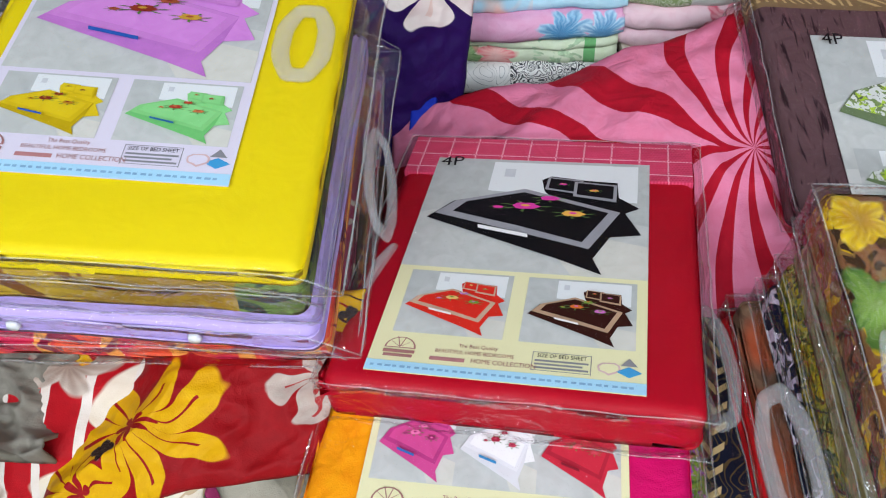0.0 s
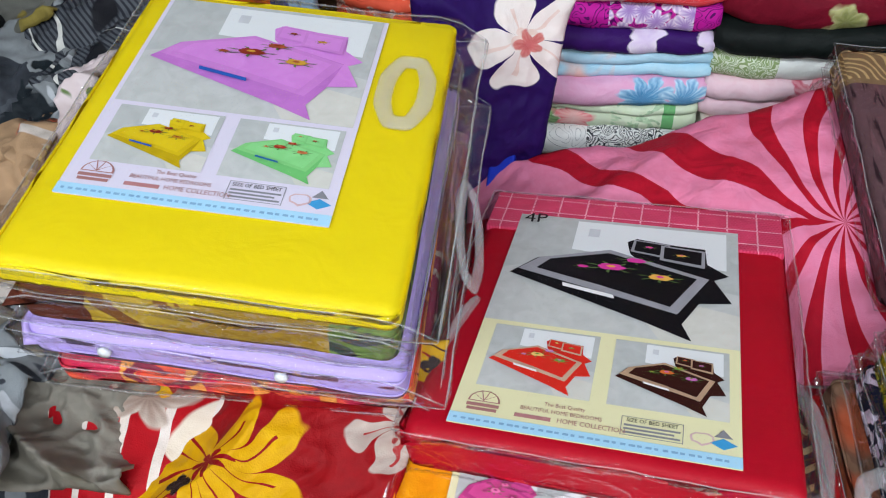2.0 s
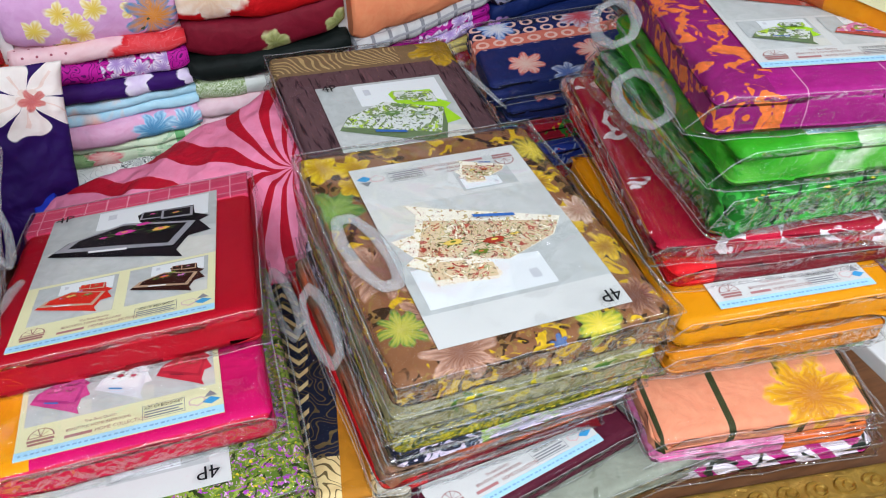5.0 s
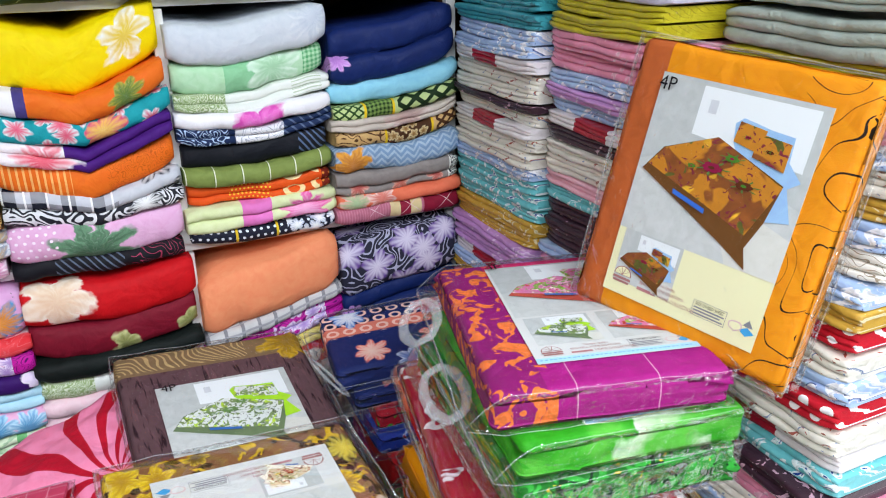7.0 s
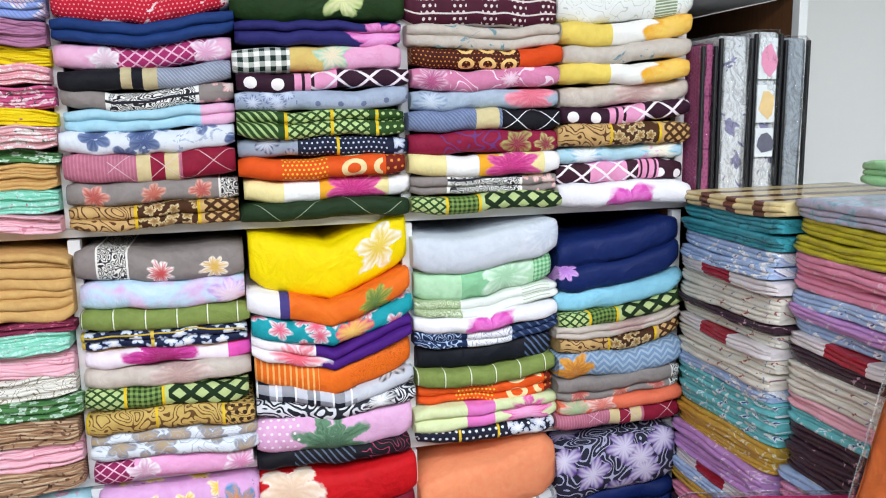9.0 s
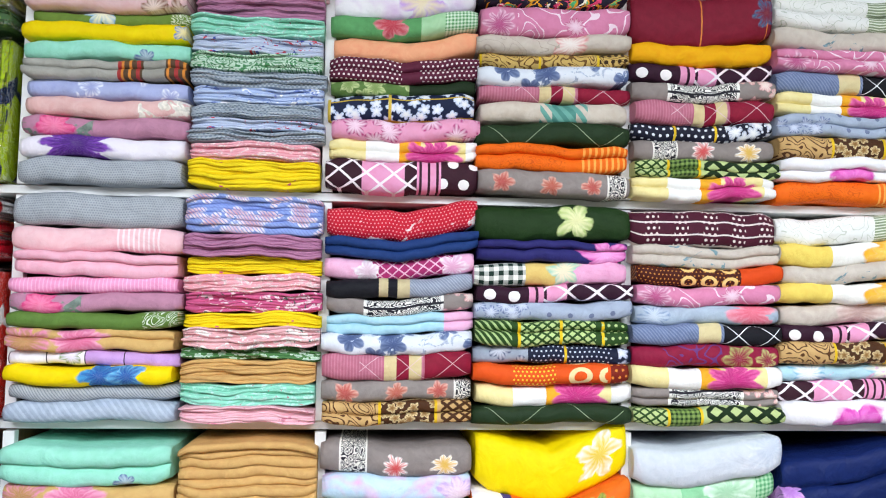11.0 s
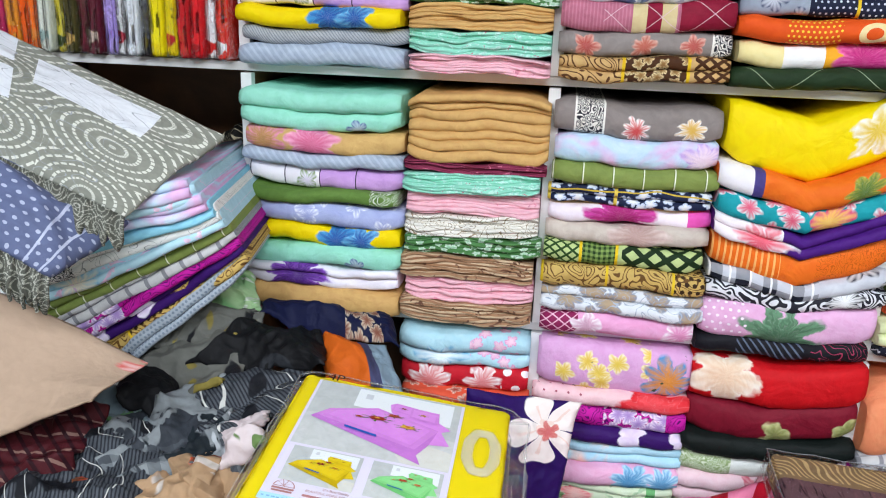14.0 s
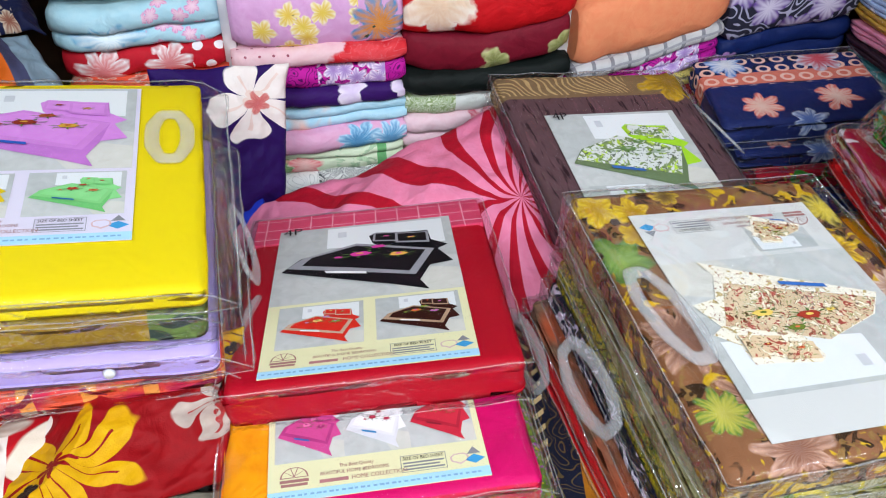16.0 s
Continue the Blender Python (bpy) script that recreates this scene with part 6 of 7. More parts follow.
p = pack("green leaf-print bed sheet in a clear plastic pack", pose(0.775, 0.53, 0.928, 0, 1.5, -9), 0.29, 0.33, 0.022, C_GREENFL, (0.008, 0.006, 0.004, 0.004), 47)
p = pack("peach bed sheet with yellow flowers in a snap-button pack", pose(0.745, 0.425, 0.900, 6, 0, -11), 0.262, 0.26, 0.030, C_PEACH, (0.014, 0.02, 0.006, 0.004), 48, FILM_HEAVY)
for dx, dy in ((-0.055, 0.02), (0.055, 0.035)):
    snap_button(p, dx, dy, 0.006, 0)
p = pack("pink banded bed sheet in a clear plastic pack", pose(0.748, 0.43, 0.862, 3, 0, -11), 0.268, 0.27, 0.026, C_PINKMAG, (0.02, 0.01, 0.006, 0.004), 49)
p = pack("white and magenta striped bed sheet in clear plastic", pose(0.755, 0.435, 0.830, 1, 0, -11), 0.28, 0.29, 0.024, C_MULTI, (0.02, 0.01, 0.006, 0.004), 50)

# orange pack leaning on the side stacks
M_O = Matrix(((0.284, 0.252, -0.925, 0.941), (-0.955, 0.0, -0.293, 0.459), (-0.075, 0.968, 0.240, 1.392), (0, 0, 0, 1)))
p = pack("orange tree-print bed sheet set leaning in clear plastic", M_O, 0.272, 0.322, 0.040, C_ORANGEPK, (0.006, 0.006, 0.006, 0.006), 51, FILM_TAUT)
insert_card(p, 0.194, 0.262, 0.000, -0.004, CREAM, [((0.0, 1.0, 0.30, 1.0), SUNBED), ((0.05, 0.45, 0.06, 0.30), SUNBED)], foot=False, note=(-0.085, 0.112, 0))

# counter with stacked packets at the side
slab("counter", 0.995, 1.62, -0.6, 1.105, 0.0, 0.80, WHITE_BOARD, "white side counter under stacked packets", 0.003)
side_a = [("sidebrown", 3), ("tealpack", 3), ("tealpack", 3), ("sideblue", 3), ("sideblue", 2.4), ("sidered", 2.6), ("sidewhite", 3), ("sidewhite", 3), ("sidedark", 1.6), ("sidewhite", 2.6), ("sidered", 2.4), ("sidewhite", 3), ("sidewhite", 3), ("sideblue", 2.6), ("sideaqua", 3), ("sideaqua", 3), ("sideaqua", 2.6), ("sidegold", 3), ("sidegold", 2.2), ("sidelilac", 3), ("sidelilac", 3), ("sidered", 3), ("sideblue", 2.6), ("sidegold", 3), ("sidepink", 3), ("sidedark", 3), ("sideaqua", 3), ("sidewhite", 3), ("sidelilac", 3), ("sideblue", 3), ("sidered", 3), ("sidegold", 3), ("sidewhite", 3), ("sidedark", 3), ("sidepink", 3)]
side_b = [("sidelavgrey", 3.4), ("olivepack", 2.6), ("olivepack", 2.6), ("sidepink", 3.2), ("sidepink", 3), ("sideblue", 2.6), ("sidelilac", 2.2), ("sideblue", 2.4), ("sidered", 2.2), ("sidedark", 2.6), ("sidewhite", 2.4), ("sidewhite", 3), ("pinkpale", 2.6), ("sideaqua", 2.4), ("sidedark", 2.8), ("sidedark", 2.6), ("sidedark", 3), ("sideblue", 2.4), ("hotpink", 2.6), ("sidedark", 3), ("sidedark", 2.4), ("sidelilac", 3), ("sideblue", 3), ("sidered", 3), ("sidegold", 3), ("sidewhite", 3), ("sideaqua", 3), ("sidepink", 3), ("sidedark", 3), ("sidelilac", 3), ("sideblue", 3), ("sidewhite", 3), ("sidered", 3)]
side_c = [("sidesage", 4), ("olivepack", 2.6), ("sidepink", 2.4), ("sidepink", 2.4), ("sideblue", 2.6), ("sidewhite", 2.6), ("sidegold", 2.4), ("sideblue", 3), ("whitefold", 3), ("sideblue", 3), ("sidegold", 2.6), ("redpetal", 2.6), ("sidewhite", 3), ("sideblue", 3), ("redpetal", 3), ("sidewhite", 3), ("sidered", 3), ("sideaqua", 3), ("sidedark", 3), ("sidepink", 3), ("sidewhite", 3), ("sideblue", 3), ("sidegold", 3), ("sidelilac", 3), ("sidewhite", 3)]
for grp, top, X, Y0, wide, lst in (("packets beside the shelf", 1.612, 0.962, 1.128, 0.268, side_a), ("packets at the middle of the counter", 1.622, 0.978, 0.850, 0.245, side_b), ("packets at the end of the counter", 1.590, 1.062, 0.596, 0.262, side_c)):
    stack(grp, 0.0, wide, 0.801, top, lst, 0.002, 3, 0.0, 0.34, 0.0, 7, 0.0, pose(X, Y0, 0, 0, 0, -90), "in a clear packet", "packet")
stack("packets lying on top", 0.0, 0.27, 1.592, 1.628, [("sidesage", 3)], 0.0, 4, 0.0, 0.3, 0.0, 8, 0.0, pose(1.075, 0.60, 0, 0, 0, -94), "in a clear packet", "packet")
stack("packets lying on top", 0.0, 0.30, 1.630, 1.672, [("sidegreen", 4)], 0.0, 3, 0.0, 0.42, 0.0, 9, 0.0, pose(1.085, 0.86, 0, 0, 0, -88), "in a clear packet", "packet")
# upright bedding bags in the last bay
BAG_GREY = cloth("bag_grey", "9ea6ae", rough=0.5)
BAG_BLACK = plain("bag_piping", "15161a", 0.5)
BAG_MAUVE = cloth("bag_mauve", "a8587c", ("dots", "8a4468", 0.008, 0.25), ("hs", "7a3458", 0.09, 0.04))
BAG_PALE = cloth("bag_pale", "d8dadc", ("lf", "8a88a8", 0.05, 0.6))
bags = ((0.984, 0.030, 0.215, BAG_MAUVE, "mauve woven bedding set upright in the shelf"), (1.018, 0.066, 0.228, BAG_PALE, "pale bedding set in an upright zip bag"), (1.086, 0.056, 0.236, BAG_PALE, "bedding bag with three photo panels standing upright"), (1.146, 0.052, 0.226, BAG_GREY, "grey zip bedding bag with black piping"))
for i, (x, w, h, mat, lb) in enumerate(bags):
    bag = thing("bedding_bag", lb, "bedding bag", pose(x, 1.108, 1.576 + 0.036), "upright bedding bags")
    bag.location.z = L3 + 0.001
    hh = h + 0.055
    b_ = new("bag_body", body_mesh("bag_body", w - 0.006, 0.30, hh, mat, 60 + i, 0.008))
    b_.parent = bag
    b_.matrix_local = pose(w / 2, 0.155, hh)
    for sx in (0.0, w - 0.006):
        bm = bmesh.new()
        box(bm, sx, sx + 0.006, -0.002, 0.006, 0.004, hh - 0.004, 0.002)
        part("piping", bm, BAG_BLACK, bag)
    if i == 2:
        for k, (h0, h1, c) in enumerate(((0.075, 0.125, "6a6a78"), (0.135, 0.200, "e8c890"), (0.210, 0.280, "e89ab8"))):
            bm = bmesh.new()
            box(bm, 0.008, w - 0.012, -0.001, 0.002, h0, h1)
            part("photo_panel", bm, PHOTO_WALL, bag)
            picture("panel_print", bag, [([(x_ * 0.034 + 0.011, y_ * (h1 - h0) * 0.8 + h0 + 0.005) for x_, y_ in blob(0.5, 0.5, 0.5, 0.5, 9, k)], 0, ink(c))]).matrix_local = Matrix.Translation((0, -0.001, 0)) @ pose(0, 0, 0, 90)
    sl = new("clear_sleeve", sleeve_mesh("clear_sleeve", w - 0.004, 0.305, hh, (0.002, 0.002, 0.003, 0.002), FILM, 70 + i))
    sl.parent = bag
    sl.visible_shadow = False
    sl.matrix_local = pose(w / 2, 0.155, hh)

# dark green garment on the far wall
C_GARM = cloth("garment_green", "10261c", ("fl", "e8a0b0", "f4e0e0", 0.09, 0.22), ("sq", "c8c8b8", 0.12, 0.05))


def drape(name, label, category, mat, a, b, c, d, amp=0.012, freq=7.0, seed=0, bulge=0.0, ragged=0.006, n=72, thick=0.003, sharp=1.0, group=""):
    """A sheet of cloth between four corners (a, b along the front, c, d along the back), with folds, a bulge and uneven edges."""
    A, B, C, D = (Vector(v) for v in (a, b, c, d))
    up = ((B - A).cross(D - A)).normalized()
    lu, lv = (B - A).length, (D - A).length
    verts, uvs = [], []
    rnd = random.Random(seed)
    ang = rnd.uniform(0, 3.14)
    for j in range(n + 1):
        for i in range(n + 1):
            s, t = i / n, j / n
            es = ragged * noise.noise(Vector((t * 4 + seed, 0.3, seed)))
            et = ragged * noise.noise(Vector((s * 4, seed + 5.5, 1.7)))
            p = (A * (1 - s) + B * s) * (1 - t) + (D * (1 - s) + C * s) * t
            p = p + (B - A).normalized() * es * (1 if s < 0.5 else -1) * 2 * abs(s - 0.5) + (D - A).normalized() * et * 2 * abs(t - 0.5)
            q = Vector((s * lu * freq, t * lv * freq, seed * 3.7))
            w1 = noise.noise(q) * 1.2
            r = math.cos(ang) * q.x + math.sin(ang) * q.y + 1.8 * noise.noise(q * 0.7 + Vector((9, 2, 4)))
            ridge = 1 - abs(math.sin(r * 2.2)) ** sharp
            c1 = 1 - 2.4 * abs(noise.noise(q * 1.5 + Vector((3, 8, 1))))
            c2 = 1 - 2.4 * abs(noise.noise(q * 3.3 + Vector((7, 1, 5))))
            c3 = 1 - 2.4 * abs(noise.noise(q * 7.0 + Vector((2, 6, 9))))
            edge = min(s, 1 - s, t, 1 - t)
            curl = -0.007 * max(0.0, 1 - edge / 0.07) ** 2
            hgt = amp * (0.6 * w1 + 1.35 * ridge + 0.55 * c1 + 0.36 * c2 + 0.18 * c3 - 0.6) + bulge * math.sin(math.pi * s) * math.sin(math.pi * t) + curl
            verts.append(p + up * hgt)
            uvs.append((s * lu, t * lv))
    faces = [(j * (n + 1) + i, j * (n + 1) + i + 1, (j + 1) * (n + 1) + i + 1, (j + 1) * (n + 1) + i) for j in range(n) for i in range(n)]
    me = bpy.data.meshes.new(name)
    me.from_pydata(verts, [], faces)
    lay = me.uv_layers.new(name="uv")
    for lp in me.loops:
        lay.data[lp.index].uv = uvs[lp.vertex_index]
    me.polygons.foreach_set("use_smooth", [True] * len(faces))
    me.materials.append(mat)
    ob = new(name, me)
    mod = ob.modifiers.new("thickness", "SOLIDIFY")
    mod.thickness, mod.offset = thick, -1.0
    return tagged(ob, label, category, group)


drape("hanging_garment", "dark green garment with pink flowers hanging on the wall", "garment", C_GARM, (1.86, 1.525, 1.60), (2.30, 1.525, 1.60), (2.30, 1.535, 2.2), (1.90, 1.535, 2.2), 0.012, 8.0, 3)

# pink cloth with red fronds, between the shelf and the packs
C_ZEBRA = cloth("cloth_fronds", "f08aac", ("ray", "b8142c", 0.385, 0.115, 2.2282, 0.40), rough=0.65)
C_ZEBRA2 = cloth("cloth_fronds_red", "b8142c", ("ray", "f08aac", 0.38, 0.1, 1.9099, 0.45))
drape("loose_sheet", "pink bed sheet with red fronds in a loose heap", "bed sheet", C_ZEBRA, (-0.07, 0.74, 0.875), (0.335, 0.66, 0.940), (0.365, 1.05, 1.025), (-0.07, 0.985, 0.885), 0.012, 5.0, 11, 0.04, sharp=0.7)
drape("loose_sheet", "red lining of a loose frond-print bed sheet", "bed sheet", C_ZEBRA2, (-0.05, 0.70, 0.82), (0.33, 0.62, 0.89), (0.34, 1.0, 0.95), (-0.05, 1.02, 0.86), 0.014, 6.0, 12, 0.01)
C_PURPLEFL = cloth("cloth_deep_purple", "2a1058", ("hib", "f2eae4", 0.105, 0.25, 0.068, 5, 0.5, "ecd4c8"), ("F", 0.105, 0.25, 0.016, "d88a80", "c86060", 5))
drape("loose_sheet", "deep purple sheet with one white frangipani flower", "bed sheet", C_PURPLEFL, (-0.14, 0.95, 0.84), (-0.005, 0.99, 0.83), (0.045, 1.05, 1.10), (-0.13, 0.995, 1.135), 0.008, 8.0, 13, 0.012)
C_ROYAL = cloth("cloth_royal_blue", "1c34b4")
drape("loose_sheet", "royal blue sheet tucked beside the packs", "bed sheet", C_ROYAL, (-0.05, 0.88, 0.84), (-0.015, 0.88, 0.84), (-0.015, 1.01, 0.95), (-0.05, 1.01, 0.95), 0.004, 9.0, 14, n=20)

# loose heap under and beside the yellow pile
H_REDY = cloth("heap_red_yellow", "8c0810", ("hib", "d8a800", 0.075, 0.055, 0.075, 7, 0.4, "8c0a10"), ("hib", "d8a800", 0.03, 0.02, 0.045, 5, 0.1, "8c0a10"), ("hib", "d8a800", 0.185, 0.165, 0.045, 6, 1.0, "3a0a08"), ("hib", "d8a800", 0.0, 0.15, 0.055, 7, 0.2, "8a1008"), ("hib", "b4aca0", 0.205, 0.085, 0.05, 6, 0.9, "a03030"), ("F", 0.05, 0.045, 0.010, "1a0a08", "1a0a08", 4), ("F", 0.205, 0.15, 0.010, "1a0a08", "1a0a08", 4))
H_REDW = cloth("heap_red_white", "a60d18", ("hib", "ddd2c0", 0.13, 0.16, 0.10, 5, 0.3, "b8a080"), ("hib", "ddd2c0", 0.12, 0.03, 0.07, 5, 0.9, "a08068"), ("vs@", "d8cdc2", 0.022, 0.22, 0.0, 0.09), ("fl", "c2b4a6", "978173", 0.10, 0.25))
H_BEIGE = cloth("heap_beige", "9a9484", ("lf", "868070", 0.06, 0.6))
H_GREYB = cloth("heap_grey_beige", "7c776c", ("lf", "686458", 0.06, 0.6))
H_BWFL = cloth("heap_bw_flower", "c2beb8", ("fl", "333636", "ca9055", 0.07, 0.5), ("sq", "484843", 0.02, 0.2))
H_TAN = cloth("heap_tan_patch", "a68767", ("lf", "c8beb4", 0.09, 0.55), ("lf", "514b5d", 0.10, 0.66), ("F", 0.05, 0.10, 0.03, "c24827", "27331c", 7), ("lf", "7c6148", 0.06, 0.66))
H_GREYP = cloth("heap_grey_palm", "6f7e85", ("F", 0.12, 0.10, 0.05, "476d42", "5e8155", 11), ("vz", "42425a", 0.02, 0.05), ("F", 0.20, 0.17, 0.05, "557c48", "7a946c", 11), ("lf", "a6b0b4", 0.10, 0.68))
H_BLACK = cloth("heap_black", "101012", ("lf", "26282c", 0.08, 0.62))
H_GREY = cloth("heap_grey_black", "4b4f54", ("ds", "25272e", 0.006, 0.45), ("lf", "17181d", 0.10, 0.54), ("sq", "c2c2bb", 0.14, 0.04), ("lf", "d15a27", 0.12, 0.70))
H_OCHRE = cloth("heap_grey_ochre", "5e5e58", ("lf", "7c6f36", 0.08, 0.56), ("lf", "1c1c1f", 0.12, 0.54))
H_NAVY = cloth("heap_navy", "121636", ("F", 0.27, 0.06, 0.03, "d1bb1c", "d1bb1c", 5), ("fl@", "c2b49e", "7c4839", 0.03, 0.5, 0.14, 0.2))
H_PGREEN = cloth("heap_pale_green", "a6c694", ("wash", "7eb076", 0.05), ("lf", "cdd8c6", 0.04, 0.58))
H_ORANGE = cloth("heap_orange_grey", "ca5d18", ("z@", "7c909e", 0.08, 0.4), ("z@", "424361", 0.07, 0.09))
H_PINKW = cloth("heap_pink_white", "d1c2c2", ("lf", "637c48", 0.05, 0.58), ("z@", "d15e88", 0.09, 0.3))
H_GCHECK = cloth("heap_grey_check", "7c8183", ("lf", "33373d", 0.06, 0.52), ("chk@", "42464b", 0.03, 0.1, 0.3), ("lf", "181f24", 0.07, 0.6), ("lf", "b4b8bb", 0.08, 0.66))
H_PALEB = cloth("heap_pale_blue", "a6b8c2", ("lf", "c288a2", 0.06, 0.58), ("lf", "515e6c", 0.05, 0.66))
H_MAROON = cloth("heap_maroon", "421218", ("hs", "7c5e55", 0.03, 0.12), ("ds", "270a12", 0.02, 0.3))
H_BEIGEFL = cloth("heap_beige_flower", "b09781", ("F", 0.24, 0.19, 0.07, "ca554f", "dcc2bb", 6), vary=0.1)
H_REDDARK = cloth("heap_red_dark", "901218", ("z@", "c2a69a", 0.2, 0.26), ("lf", "510a12", 0.08, 0.6))
H_GREENST = cloth("heap_green_stripe", "275131", ("hs", "d16440", 0.02, 0.4), ("vs", "151c15", 0.03, 0.2))
HEAP = "loose sheets in the heap"
drape("loose_sheet", "grey and black print sheet spread under the heap", "bed sheet", H_GCHECK, (-1.15, 0.34, 0.84), (-0.03, 0.37, 0.84), (-0.15, 1.03, 0.94), (-1.2, 1.10, 0.98), 0.02, 5.0, 20, 0.10, group=HEAP)
drape("loose_sheet", "red and white flower-print sheet with folded edge", "bed sheet", H_REDW, (-0.305, 0.365, 0.90), (-0.175, 0.345, 0.91), (-0.13, 0.56, 1.02), (-0.365, 0.56, 1.03), 0.006, 6.0, 21, 0.012, group=HEAP)
drape("loose_sheet", "red sheet with big yellow and white flowers", "bed sheet", H_REDY, (-0.265, 0.435, 0.985), (-0.060, 0.485, 0.995), (-0.035, 0.62, 1.035), (-0.285, 0.60, 1.045), 0.016, 6.0, 22, 0.012, sharp=0.7, group=HEAP)
drape("loose_sheet", "plain beige sheet with a purple tie, under the red one", "bed sheet", H_BEIGE, (-0.19, 0.335, 0.885), (-0.015, 0.345, 0.87), (-0.03, 0.50, 0.955), (-0.20, 0.50, 0.955), 0.010, 6.0, 23, group=HEAP)
drape("loose_sheet", "black and white flower-print sheet", "bed sheet", H_BWFL, (-0.235, 0.345, 0.885), (-0.135, 0.34, 0.885), (-0.12, 0.43, 0.95), (-0.23, 0.43, 0.95), 0.008, 9.0, 24, n=26, group=HEAP)
drape("loose_sheet", "crumpled beige sheet beside the yellow pile", "bed sheet", H_GREYB, (-0.40, 0.46, 1.0), (-0.26, 0.48, 1.0), (-0.26, 0.58, 1.045), (-0.42, 0.60, 1.05), 0.022, 12.0, 25, n=64, group=HEAP)
drape("loose_sheet", "tan and white patchwork sheet, crumpled", "bed sheet", H_TAN, (-0.605, 0.62, 0.999), (-0.4, 0.62, 1.058), (-0.418, 0.76, 1.129), (-0.62, 0.76, 1.062), 0.024, 7.5, 26, 0.04, sharp=0.7, group=HEAP)
drape("loose_sheet", "grey checked sheet, crumpled", "bed sheet", H_GCHECK, (-0.504, 0.56, 0.985), (-0.363, 0.56, 1.038), (-0.403, 0.66, 1.074), (-0.485, 0.66, 1.064), 0.022, 9.0, 27, 0.01, group=HEAP)
drape("loose_sheet", "pale blue and pink sheet, crumpled", "bed sheet", H_PALEB, (-0.52, 0.30, 0.86), (-0.30, 0.31, 0.86), (-0.31, 0.41, 0.95), (-0.55, 0.40, 0.95), 0.018, 9.0, 28, n=40, group=HEAP)
drape("loose_sheet", "blue-grey sheet with green palm leaves", "bed sheet", H_GREYP, (-0.673, 0.76, 1.016), (-0.484, 0.76, 1.098), (-0.545, 0.88, 1.121), (-0.643, 0.88, 1.142), 0.018, 6.0, 29, 0.03, group=HEAP)
drape("loose_sheet", "white and green leaf sheet with a pink edge", "bed sheet", H_PINKW, (-0.415, 0.76, 1.092), (-0.355, 0.76, 1.155), (-0.381, 0.84, 1.153), (-0.448, 0.84, 1.126), 0.014, 10.0, 30, 0.02, n=36, group=HEAP)
drape("loose_sheet", "grey and black pleated print sheet", "bed sheet", H_GREY, (-0.535, 0.86, 1.097), (-0.381, 0.86, 1.143), (-0.357, 0.95, 1.169), (-0.554, 0.95, 1.116), 0.018, 7.0, 31, 0.03, sharp=0.7, group=HEAP)
drape("loose_sheet", "plain black sheet thrown on the heap", "bed sheet", H_BLACK, (-0.545, 0.93, 1.145), (-0.323, 0.93, 1.169), (-0.367, 1.03, 1.197), (-0.516, 1.03, 1.185), 0.018, 7.0, 32, 0.03, group=HEAP)
drape("loose_sheet", "grey and ochre print sheet, crumpled", "bed sheet", H_OCHRE, (-0.614, 0.96, 1.152), (-0.477, 0.96, 1.203), (-0.464, 1.04, 1.212), (-0.604, 1.04, 1.188), 0.016, 9.0, 33, 0.03, group=HEAP)
drape("loose_sheet", "navy sheet with yellow flowers", "bed sheet", H_NAVY, (-0.466, 1.03, 1.202), (-0.241, 1.03, 1.171), (-0.27, 1.09, 1.195), (-0.478, 1.09, 1.214), 0.014, 7.0, 34, 0.03, group=HEAP)
drape("loose_sheet", "pale green leaf-print sheet in a soft bundle", "bed sheet", H_PGREEN, (-0.601, 1.03, 1.192), (-0.465, 1.03, 1.216), (-0.497, 1.09, 1.255), (-0.591, 1.09, 1.271), 0.018, 9.0, 35, 0.035, group=HEAP)
drape("loose_sheet", "orange and slate sheet beside the shelf", "bed sheet", H_ORANGE, (-0.336, 0.95, 1.154), (-0.209, 0.95, 1.134), (-0.264, 1.04, 1.174), (-0.371, 1.04, 1.179), 0.010, 7.0, 36, 0.015, n=36, group=HEAP)
drape("loose_sheet", "maroon pinstriped sheet, crumpled", "bed sheet", H_MAROON, (-0.78, 0.56, 1.02), (-0.58, 0.60, 1.05), (-0.60, 0.82, 1.14), (-0.82, 0.80, 1.14), 0.018, 8.0, 37, 0.02, group=HEAP)
drape("loose_sheet", "dark red sheet with pale stripes", "bed sheet", H_REDDARK, (-0.76, 0.46, 0.95), (-0.56, 0.50, 0.97), (-0.60, 0.64, 1.05), (-0.80, 0.62, 1.05), 0.016, 7.0, 38, 0.01, n=40, group=HEAP)
drape("loose_sheet", "beige sheet with a red flower hanging over the heap", "bed sheet", H_BEIGEFL, (-0.723, 0.7, 1.128), (-0.553, 0.7, 1.22), (-0.53, 0.8, 1.226), (-0.772, 0.8, 1.321), 0.004, 4.0, 39, 0.0, group=HEAP)

